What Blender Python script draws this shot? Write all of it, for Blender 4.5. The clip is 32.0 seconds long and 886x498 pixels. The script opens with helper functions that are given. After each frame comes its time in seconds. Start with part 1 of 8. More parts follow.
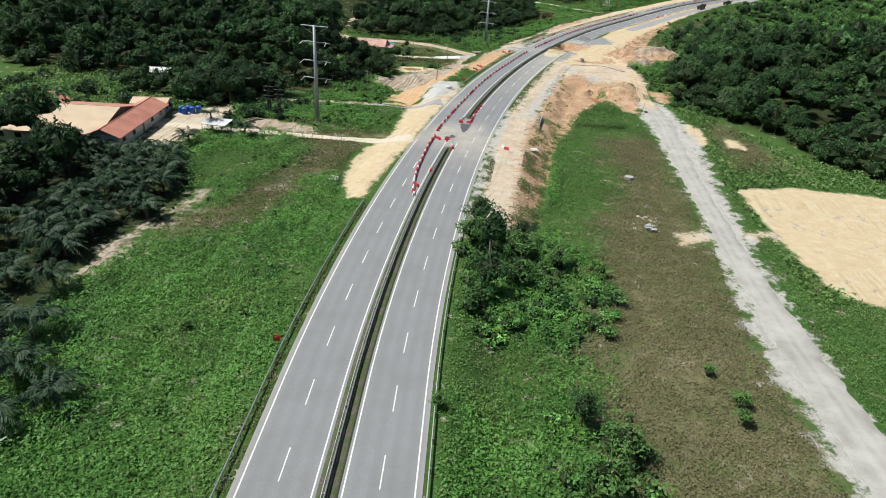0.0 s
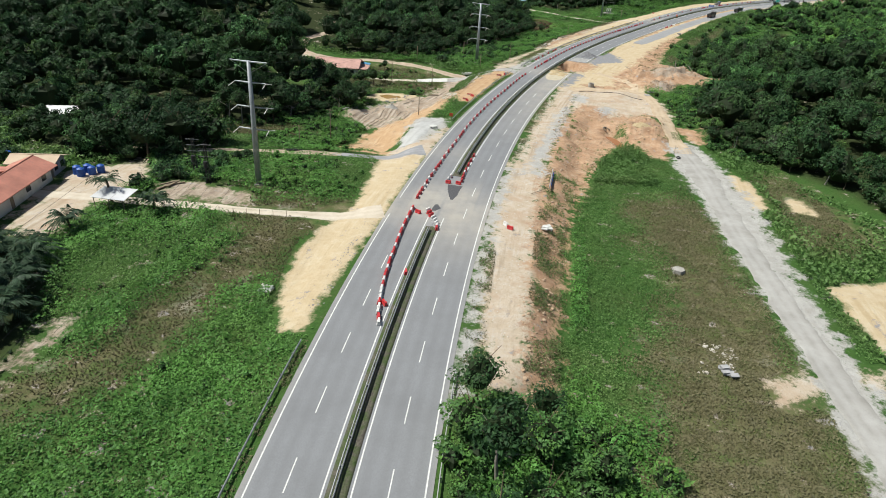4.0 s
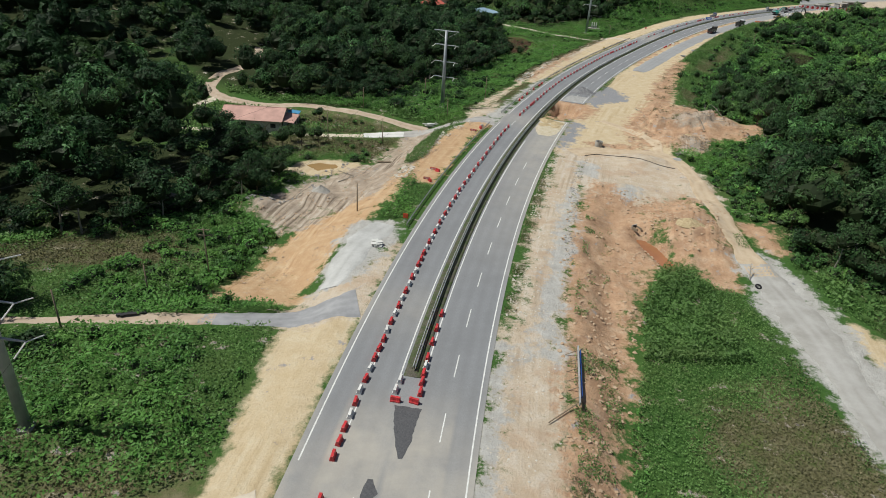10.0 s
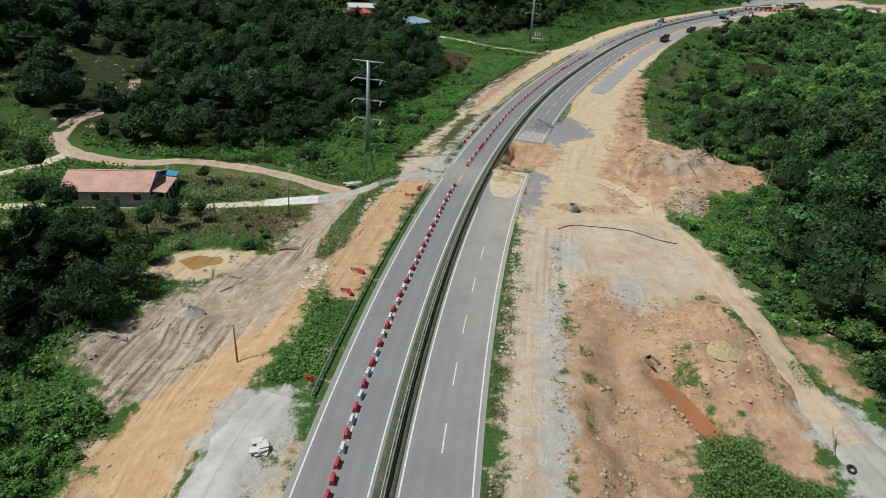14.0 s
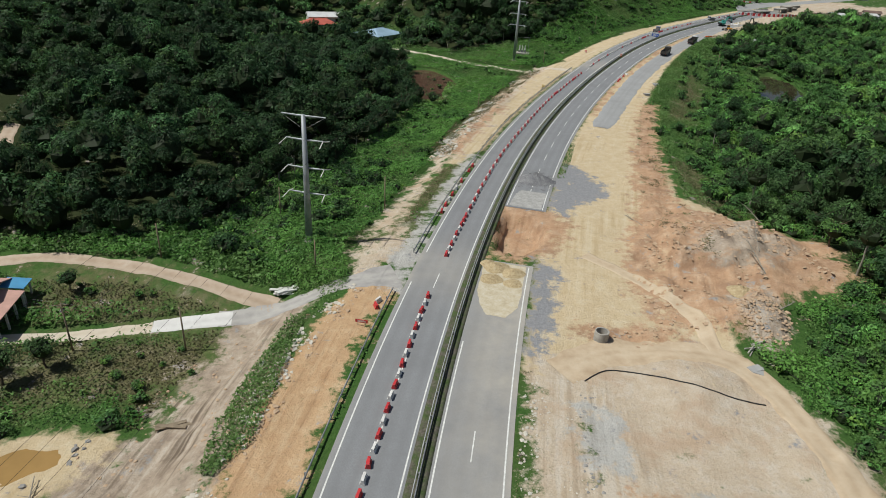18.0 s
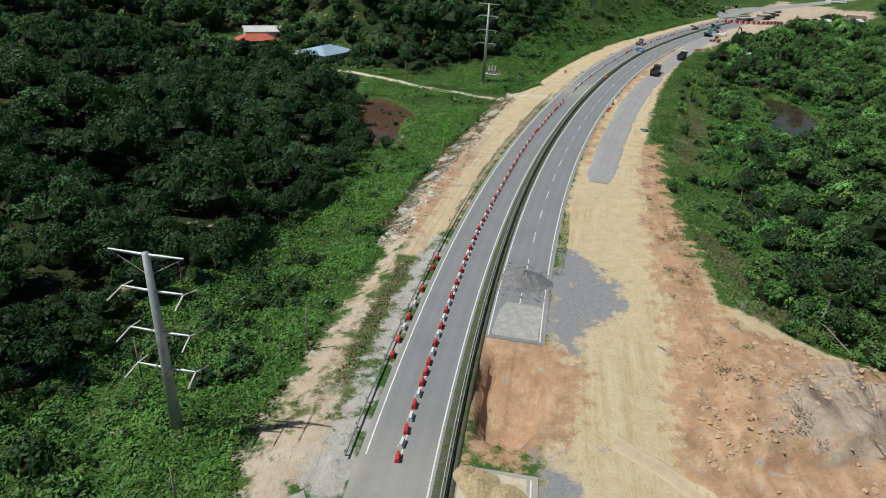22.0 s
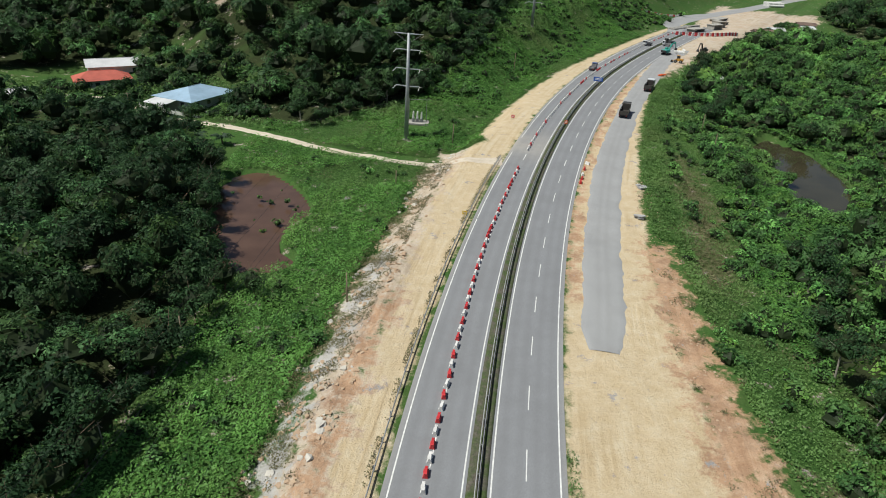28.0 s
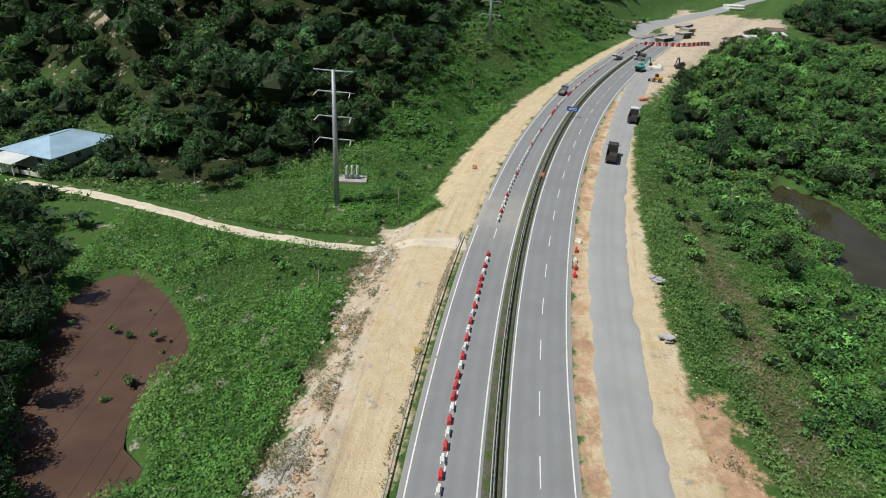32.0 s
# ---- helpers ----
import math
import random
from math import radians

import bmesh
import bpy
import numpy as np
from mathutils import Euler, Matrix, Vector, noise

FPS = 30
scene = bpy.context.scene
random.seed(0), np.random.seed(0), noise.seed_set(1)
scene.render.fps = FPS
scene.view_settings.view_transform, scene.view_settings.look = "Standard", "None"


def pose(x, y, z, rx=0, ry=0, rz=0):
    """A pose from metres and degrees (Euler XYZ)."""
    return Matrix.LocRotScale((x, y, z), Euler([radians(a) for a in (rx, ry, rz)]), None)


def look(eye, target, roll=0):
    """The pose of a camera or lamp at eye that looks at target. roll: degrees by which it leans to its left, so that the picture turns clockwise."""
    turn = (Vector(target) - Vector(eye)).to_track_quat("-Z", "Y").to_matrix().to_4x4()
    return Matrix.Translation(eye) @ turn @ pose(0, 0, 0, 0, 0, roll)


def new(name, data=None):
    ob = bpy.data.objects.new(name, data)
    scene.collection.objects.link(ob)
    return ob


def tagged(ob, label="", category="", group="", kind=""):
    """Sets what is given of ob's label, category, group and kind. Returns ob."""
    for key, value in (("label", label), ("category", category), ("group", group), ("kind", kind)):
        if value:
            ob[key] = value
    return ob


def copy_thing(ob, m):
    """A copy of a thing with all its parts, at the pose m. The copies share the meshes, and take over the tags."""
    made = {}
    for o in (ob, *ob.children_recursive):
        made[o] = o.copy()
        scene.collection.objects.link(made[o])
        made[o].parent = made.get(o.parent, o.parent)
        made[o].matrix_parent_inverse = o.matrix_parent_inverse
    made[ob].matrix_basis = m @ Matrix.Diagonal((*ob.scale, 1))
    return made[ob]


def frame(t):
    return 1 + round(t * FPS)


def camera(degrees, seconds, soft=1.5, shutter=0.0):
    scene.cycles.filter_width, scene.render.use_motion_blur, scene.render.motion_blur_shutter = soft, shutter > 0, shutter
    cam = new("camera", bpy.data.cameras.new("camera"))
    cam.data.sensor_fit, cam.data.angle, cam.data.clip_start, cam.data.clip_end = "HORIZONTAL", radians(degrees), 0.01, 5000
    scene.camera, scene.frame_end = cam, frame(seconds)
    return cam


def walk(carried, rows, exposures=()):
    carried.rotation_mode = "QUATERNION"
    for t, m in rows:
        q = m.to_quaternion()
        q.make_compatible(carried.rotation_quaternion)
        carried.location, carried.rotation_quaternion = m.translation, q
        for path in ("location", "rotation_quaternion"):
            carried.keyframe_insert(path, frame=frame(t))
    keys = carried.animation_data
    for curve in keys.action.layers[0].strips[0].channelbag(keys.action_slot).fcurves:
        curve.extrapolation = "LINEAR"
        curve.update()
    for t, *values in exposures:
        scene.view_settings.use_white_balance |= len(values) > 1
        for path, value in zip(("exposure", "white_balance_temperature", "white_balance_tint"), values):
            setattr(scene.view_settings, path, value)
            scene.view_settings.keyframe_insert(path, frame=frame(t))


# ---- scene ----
cam = camera(70.7, 32.0, 0.95)
METRES, EYE, TILT, LEAN, TURN = 350.0, 49.0, 0.0, 0.0, 0.0
ROWS = [
    (0.0, 0.0, 0.0, 0.0, 1.76, -28.11, -3.29),
    (0.5, 0.0, 0.0159, -0.0002, 1.77, -28.1, -3.31),
    (1.0, 0.0001, 0.0318, -0.0003, 1.76, -28.11, -3.32),
    (1.5, 0.0001, 0.0477, -0.0004, 1.75, -28.1, -3.33),
    (2.0, 0.0002, 0.0637, -0.0005, 1.78, -28.11, -3.32),
    (2.5, 0.0002, 0.0797, -0.0007, 1.75, -28.1, -3.32),
    (3.0, 0.0002, 0.0957, -0.0009, 1.67, -28.1, -3.32),
    (3.5, 0.0003, 0.1117, -0.0012, 1.21, -28.07, -3.31),
    (5.5, 0.0014, 0.1753, -0.0019, -0.32, -27.93, -3.33),
    (6.0, 0.0019, 0.1912, -0.0019, -0.48, -27.92, -3.34),
    (6.5, 0.0023, 0.2071, -0.0021, -0.66, -27.89, -3.36),
    (7.0, 0.0029, 0.2229, -0.0023, -0.79, -27.88, -3.36),
    (7.5, 0.0035, 0.2388, -0.0024, -1.0, -27.87, -3.39),
    (8.0, 0.0043, 0.2546, -0.0026, -1.28, -27.86, -3.4),
    (8.5, 0.0051, 0.2704, -0.0026, -1.52, -27.85, -3.4),
    (9.0, 0.0061, 0.2861, -0.0029, -1.74, -27.81, -3.4),
    (9.5, 0.007, 0.3011, -0.003, -2.0, -27.79, -3.39),
    (10.0, 0.0083, 0.3166, -0.0031, -2.34, -27.76, -3.37),
    (10.5, 0.0093, 0.3322, -0.0032, -2.68, -27.74, -3.37),
    (11.0, 0.0105, 0.3479, -0.0034, -3.71, -27.67, -3.36),
    (11.5, 0.0121, 0.3634, -0.0033, -4.4, -27.65, -3.33),
    (12.0, 0.0137, 0.379, -0.0033, -5.13, -27.61, -3.27),
    (12.5, 0.0152, 0.3946, -0.0036, -5.85, -27.56, -3.26),
    (13.0, 0.0171, 0.4101, -0.0035, -6.7, -27.53, -3.26),
    (13.5, 0.019, 0.4257, -0.0037, -7.58, -27.47, -3.27),
    (14.0, 0.021, 0.4412, -0.0037, -8.36, -27.44, -3.25),
    (14.5, 0.0234, 0.4565, -0.0035, -8.84, -27.41, -3.24),
    (16.5, 0.0343, 0.5186, -0.0039, -10.08, -27.37, -3.12),
    (17.0, 0.0374, 0.5336, -0.0041, -10.32, -27.37, -3.13),
    (17.5, 0.0406, 0.5487, -0.0042, -10.4, -27.35, -3.13),
    (18.0, 0.0438, 0.5638, -0.0041, -10.57, -27.37, -3.13),
    (18.5, 0.0472, 0.5789, -0.0041, -11.03, -27.36, -3.13),
    (19.0, 0.0508, 0.5938, -0.004, -11.41, -27.33, -3.12),
    (19.5, 0.0543, 0.6089, -0.0041, -11.64, -27.29, -3.12),
    (20.0, 0.058, 0.6238, -0.0039, -11.86, -27.28, -3.11),
    (20.5, 0.0617, 0.6388, -0.0035, -12.12, -27.28, -3.11),
    (21.0, 0.0654, 0.6539, -0.0034, -12.44, -27.26, -3.12),
    (21.5, 0.0692, 0.6689, -0.0031, -13.17, -27.23, -3.1),
    (22.0, 0.0734, 0.6837, -0.0025, -13.83, -27.21, -3.07),
    (22.5, 0.0773, 0.6987, -0.0024, -14.56, -27.15, -3.06),
    (23.0, 0.0817, 0.7135, -0.002, -15.2, -27.15, -3.06),
    (23.5, 0.0859, 0.7285, -0.002, -15.83, -27.09, -3.03),
    (24.0, 0.0905, 0.7431, -0.0018, -16.19, -27.08, -3.0),
    (24.5, 0.095, 0.7579, -0.0015, -16.58, -27.09, -3.04),
    (25.0, 0.0998, 0.7725, -0.0013, -17.06, -27.06, -3.02),
    (25.5, 0.1046, 0.7873, -0.0011, -17.55, -27.04, -3.04),
    (27.5, 0.1252, 0.8446, -0.0009, -19.86, -26.88, -2.96),
    (28.0, 0.1306, 0.8591, -0.0009, -20.72, -26.85, -2.93),
    (28.5, 0.1363, 0.8735, -0.0009, -21.26, -26.82, -2.94),
    (29.0, 0.1422, 0.8879, -0.0008, -21.61, -26.81, -2.92),
    (29.5, 0.1481, 0.9024, -0.0007, -22.11, -26.79, -2.91),
    (30.0, 0.1543, 0.9167, -0.0006, -22.62, -26.77, -2.89),
    (30.5, 0.1606, 0.9311, -0.0004, -23.26, -26.75, -2.89),
    (31.0, 0.167, 0.9456, -0.0002, -24.02, -26.74, -2.89),
    (31.5, 0.1736, 0.9598, 0.0, -24.71, -26.71, -2.86),
    (32.0, 0.1804, 0.9738, 0.0003, -25.37, -26.68, -2.85),
]
EXPOSE = [(0.0, 0.28), (3.5, 0.24), (6.0, 0.0), (9.0, -0.12), (13.0, -0.2), (20.0, -0.2), (25.0, -0.02), (28.0, 0.0), (32.0, 0.0)]
walk(cam, [(t, pose(0, 0, EYE, TILT, LEAN, TURN) @ pose(METRES * x, METRES * y, METRES * z, 90 + pitch, roll, yaw)) for t, x, y, z, yaw, pitch, roll in ROWS], EXPOSE)

# ---- light ----
SUN_TO = Vector((-0.60, 0.06, 1.0)).normalized()  # towards the sun
world = bpy.data.worlds.new("sky")
scene.world = world
world.use_nodes = True
wn = world.node_tree
sky = wn.nodes.new("ShaderNodeTexSky")
sky.sky_type, sky.sun_disc = "NISHITA", False
sky.sun_elevation = math.asin(SUN_TO.z)
sky.sun_rotation = math.atan2(SUN_TO.x, SUN_TO.y)
sky.air_density, sky.dust_density = 1.0, 1.5
wn.links.new(sky.outputs[0], wn.nodes["Background"].inputs[0])
wn.nodes["Background"].inputs[1].default_value = 0.055
sun = new("sun", bpy.data.lights.new("sun", "SUN"))
sun.data.energy, sun.data.angle, sun.data.color = 4.6, radians(0.6), (0.985, 0.98, 0.91)
sun.matrix_world = look(Vector((0, 0, 300)), Vector((0, 0, 300)) - SUN_TO)


# ---- materials ----
class Nodes:
    """A node material, built by short calls."""

    def __init__(self, name, rough=0.9, metal=0.0, spec=0.3):
        self.m = bpy.data.materials.new(name)
        self.m.use_nodes = True
        self.t = self.m.node_tree
        self.b = self.t.nodes["Principled BSDF"]
        self.b.inputs["Roughness"].default_value = rough
        self.b.inputs["Metallic"].default_value = metal
        self.b.inputs["Specular IOR Level"].default_value = spec
        self.geo = None

    def link(self, a, b):
        self.t.links.new(a, b)

    def put(self, value, socket):
        if isinstance(value, bpy.types.NodeSocket):
            self.link(value, socket)
        elif isinstance(value, (tuple, list)):
            socket.default_value = (*value, 1.0) if len(value) == 3 else value
        else:
            socket.default_value = value

    def pos(self):
        if self.geo is None:
            self.geo = self.t.nodes.new("ShaderNodeNewGeometry")
        return self.geo.outputs["Position"]

    def island(self):
        self.pos()
        return self.geo.outputs["Random Per Island"]

    def rand(self):
        return self.t.nodes.new("ShaderNodeObjectInfo").outputs["Random"]

    def attr(self, name):
        n = self.t.nodes.new("ShaderNodeAttribute")
        n.attribute_name = name
        return n.outputs["Fac"]

    def noise(self, scale, detail=4.0, rough=0.6, warp=0.0, stretch=None):
        n = self.t.nodes.new("ShaderNodeTexNoise")
        n.inputs["Scale"].default_value = scale
        n.inputs["Detail"].default_value = detail
        n.inputs["Roughness"].default_value = rough
        n.inputs["Distortion"].default_value = warp
        p = self.pos()
        if stretch:
            k = self.t.nodes.new("ShaderNodeMapping")
            k.inputs["Rotation"].default_value = (0, 0, radians(stretch[2]))
            k.inputs["Scale"].default_value = (stretch[0], stretch[1], 1)
            self.link(p, k.inputs[0])
            p = k.outputs[0]
        self.link(p, n.inputs["Vector"])
        return n.outputs["Fac"]

    def cells(self, scale, feature="F1"):
        n = self.t.nodes.new("ShaderNodeTexVoronoi")
        n.feature = feature
        n.inputs["Scale"].default_value = scale
        self.link(self.pos(), n.inputs["Vector"])
        return n.outputs["Distance"]

    def math(self, op, a, b=0.0, c=0.0, clamp=False):
        n = self.t.nodes.new("ShaderNodeMath")
        n.operation, n.use_clamp = op, clamp
        for i, v in enumerate((a, b, c)):
            self.put(v, n.inputs[i])
        return n.outputs[0]

    def band(self, a, lo, hi):
        n = self.t.nodes.new("ShaderNodeMapRange")
        n.clamp = True
        self.put(a, n.inputs[0])
        n.inputs[1].default_value, n.inputs[2].default_value = lo, hi
        return n.outputs[0]

    def mix(self, f, a, b, mode="MIX"):
        n = self.t.nodes.new("ShaderNodeMix")
        n.data_type, n.blend_type = "RGBA", mode
        self.put(f, n.inputs[0])
        self.put(a, n.inputs[6])
        self.put(b, n.inputs[7])
        return n.outputs[2]

    def ramp(self, f, *stops):
        n = self.t.nodes.new("ShaderNodeValToRGB")
        e = n.color_ramp.elements
        while len(e) < len(stops):
            e.new(0.5)
        for k, (p, c) in zip(e, stops):
            k.position, k.color = p, (*c, 1.0)
        self.put(f, n.inputs[0])
        return n.outputs[0]

    def bump(self, height, strength=0.5, dist=0.1):
        n = self.t.nodes.new("ShaderNodeBump")
        n.inputs["Strength"].default_value = strength
        n.inputs["Distance"].default_value = dist
        self.link(height, n.inputs["Height"])
        self.link(n.outputs[0], self.b.inputs["Normal"])

    def base(self, c):
        self.put(c, self.b.inputs["Base Color"])
        return self.m


def worn(name, colour, rough=0.6, metal=0.0, dirt=0.25, scale=1.5, spec=0.4):
    """Paint, plastic or metal with stains and small wear."""
    k = Nodes(name, rough, metal, spec)
    big = k.noise(scale, 5)
    dark = tuple(c * (1 - dirt) * 0.9 for c in colour)
    c = k.mix(k.band(big, 0.35, 0.7), dark, colour)
    c = k.mix(k.math("MULTIPLY", k.band(k.noise(scale * 7, 3), 0.55, 0.75), dirt), c, (0.22, 0.19, 0.15))
    c = k.mix(k.math("MULTIPLY", k.rand(), 0.25), c, dark)
    return k.base(c)


def leafy(name, dark, light, dry, spec=0.3, tree=True, thin=0.3, leaf=2.7):
    """Leaves: tone by single leaf, by plant and by patch, with light coming through."""
    k = Nodes(name, 0.6, 0.0, spec)
    c = k.mix(k.island(), dark, light)
    # dark spots in the leaf colour imitate shaded gaps between leaves
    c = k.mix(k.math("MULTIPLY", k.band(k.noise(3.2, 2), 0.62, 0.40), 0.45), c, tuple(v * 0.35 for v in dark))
    if tree:
        tone = k.ramp(k.attr("tint"), (0.0, (0.45, 0.52, 0.50)), (0.3, (0.80, 0.88, 0.85)), (0.55, (1.0, 1.0, 1.0)), (0.72, (1.20, 1.20, 0.85)), (0.80, (1.65, 1.40, 0.9)), (0.84, (1.15, 1.30, 1.1)), (0.92, (1.7, 1.9, 1.6)), (1.0, (2.3, 2.4, 2.1)))
        c = k.mix(1.0, c, tone, "MULTIPLY")
    patch = k.band(k.noise(0.05, 3), 0.48, 0.72)
    c = k.mix(k.math("MULTIPLY", patch, 0.55), c, dry)
    if not tree:
        c = k.mix(k.math("MULTIPLY", k.band(k.noise(0.11, 4), 0.46, 0.62), 0.6), c, tuple(v * 1.12 for v in light))
        c = k.mix(k.math("MULTIPLY", k.band(k.noise(0.22, 4), 0.5, 0.75), 0.5), c, dark)
    # inner bodies are coloured near black for the shade between sprays
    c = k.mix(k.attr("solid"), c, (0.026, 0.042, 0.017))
    k.base(c)
    tr = k.t.nodes.new("ShaderNodeBsdfTranslucent")
    k.link(c, tr.inputs[0])
    mx = k.t.nodes.new("ShaderNodeMixShader")
    mx.inputs[0].default_value = thin
    out = k.t.nodes["Material Output"]
    k.link(k.b.outputs[0], mx.inputs[1])
    k.link(tr.outputs[0], mx.inputs[2])
    # each spray is broken up into single leaves
    if not leaf:
        k.link(mx.outputs[0], out.inputs[0])
        return k.m
    gap = k.t.nodes.new("ShaderNodeBsdfTransparent")
    cut = k.t.nodes.new("ShaderNodeMixShader")
    k.put(k.math("GREATER_THAN", k.math("SUBTRACT", k.cells(leaf), k.attr("solid")), 0.56), cut.inputs[0])
    k.link(mx.outputs[0], cut.inputs[1])
    k.link(gap.outputs[0], cut.inputs[2])
    k.link(cut.outputs[0], out.inputs[0])
    return k.m


def asphalt_mat(name, tone, warm=0.0, dusty=0.0):
    k = Nodes(name, 0.88, 0, 0.25)
    grain = k.noise(9.0, 4, 0.75)
    c = k.ramp(grain, (0.25, (tone * 0.76, tone * 0.78, tone * 0.81)), (0.75, (tone * 1.16, tone * 1.2, tone * (1.27 - warm))))
    blot = k.noise(0.16, 5, 0.65)
    c = k.mix(k.math("MULTIPLY", k.band(blot, 0.42, 0.72), 0.45), c, (tone * 0.68, tone * 0.69, tone * 0.71))
    track = k.attr("wheel")
    c = k.mix(k.math("MULTIPLY", track, 0.35), c, (tone * 0.7, tone * 0.71, tone * 0.73))
    dust = k.math("MULTIPLY", k.attr("dust"), k.math("MULTIPLY_ADD", k.band(k.noise(0.22, 6, 0.65), 0.25, 0.7), 0.45, 0.2))
    c = k.mix(k.math("MINIMUM", k.math("ADD", dust, dusty), 1.0), c, (0.50, 0.455, 0.38))
    k.bump(grain, 0.25, 0.02)
    return k.base(c)


ASPHALT = asphalt_mat("asphalt", 0.235, 0.02)
TEMP_TAR = asphalt_mat("temporary_asphalt", 0.30, 0.05, 0.1)
LINE = worn("line_paint", (0.78, 0.78, 0.75), 0.7, 0, 0.2, 2.0)
STEEL = worn("galvanised_steel", (0.52, 0.53, 0.53), 0.45, 0.25, 0.3, 1.0)
STEEL_DULL = worn("dull_steel", (0.30, 0.31, 0.31), 0.6, 0.5, 0.35, 0.8)
PYLON = worn("pylon_steel", (0.40, 0.43, 0.45), 0.55, 0.4, 0.2, 0.5)
CONCRETE = worn("concrete", (0.46, 0.44, 0.40), 0.9, 0, 0.3, 0.8, 0.2)
WHITE = worn("white_plastic", (0.78, 0.77, 0.74), 0.5, 0, 0.2, 1.2)
RED = worn("red_plastic", (0.62, 0.045, 0.05), 0.45, 0, 0.2, 1.2)
ORANGE = worn("orange_paint", (0.75, 0.12, 0.02), 0.5, 0, 0.2)
BLUE = worn("blue_paint", (0.02, 0.10, 0.42), 0.5, 0, 0.2)
DARK = worn("dark_metal", (0.03, 0.03, 0.033), 0.6, 0.2, 0.1)
RUBBER = worn("black_rubber", (0.022, 0.022, 0.024), 0.75, 0, 0.2)
BARK = worn("bark", (0.17, 0.13, 0.09), 0.95, 0, 0.4, 2.5, 0.1)
PALE_BARK = worn("pale_bark", (0.36, 0.33, 0.28), 0.95, 0, 0.35, 2.5, 0.1)
TIMBER = worn("weathered_timber", (0.30, 0.24, 0.17), 0.9, 0, 0.3, 2.0, 0.2)

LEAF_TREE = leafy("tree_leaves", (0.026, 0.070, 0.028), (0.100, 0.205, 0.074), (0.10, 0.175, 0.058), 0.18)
# leaf colour darkened to stand for cloud shadow over the western woods
LEAF_SHADED = leafy("shaded_tree_leaves", (0.018, 0.052, 0.022), (0.080, 0.160, 0.066), (0.068, 0.130, 0.046), 0.16)
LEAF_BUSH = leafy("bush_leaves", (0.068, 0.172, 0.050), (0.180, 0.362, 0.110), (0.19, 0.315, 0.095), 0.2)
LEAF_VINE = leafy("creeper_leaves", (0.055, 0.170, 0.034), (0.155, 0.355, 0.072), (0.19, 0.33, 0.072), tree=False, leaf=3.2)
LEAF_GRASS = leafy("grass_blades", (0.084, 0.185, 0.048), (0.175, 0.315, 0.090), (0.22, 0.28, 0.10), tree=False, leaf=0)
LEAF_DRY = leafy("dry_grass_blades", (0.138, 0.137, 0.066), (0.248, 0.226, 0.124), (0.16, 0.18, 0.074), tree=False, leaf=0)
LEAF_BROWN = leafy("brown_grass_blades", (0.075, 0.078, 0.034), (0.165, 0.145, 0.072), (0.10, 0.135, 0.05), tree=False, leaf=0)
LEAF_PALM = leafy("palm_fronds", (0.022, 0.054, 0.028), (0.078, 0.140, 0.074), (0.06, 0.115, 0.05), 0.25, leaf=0)


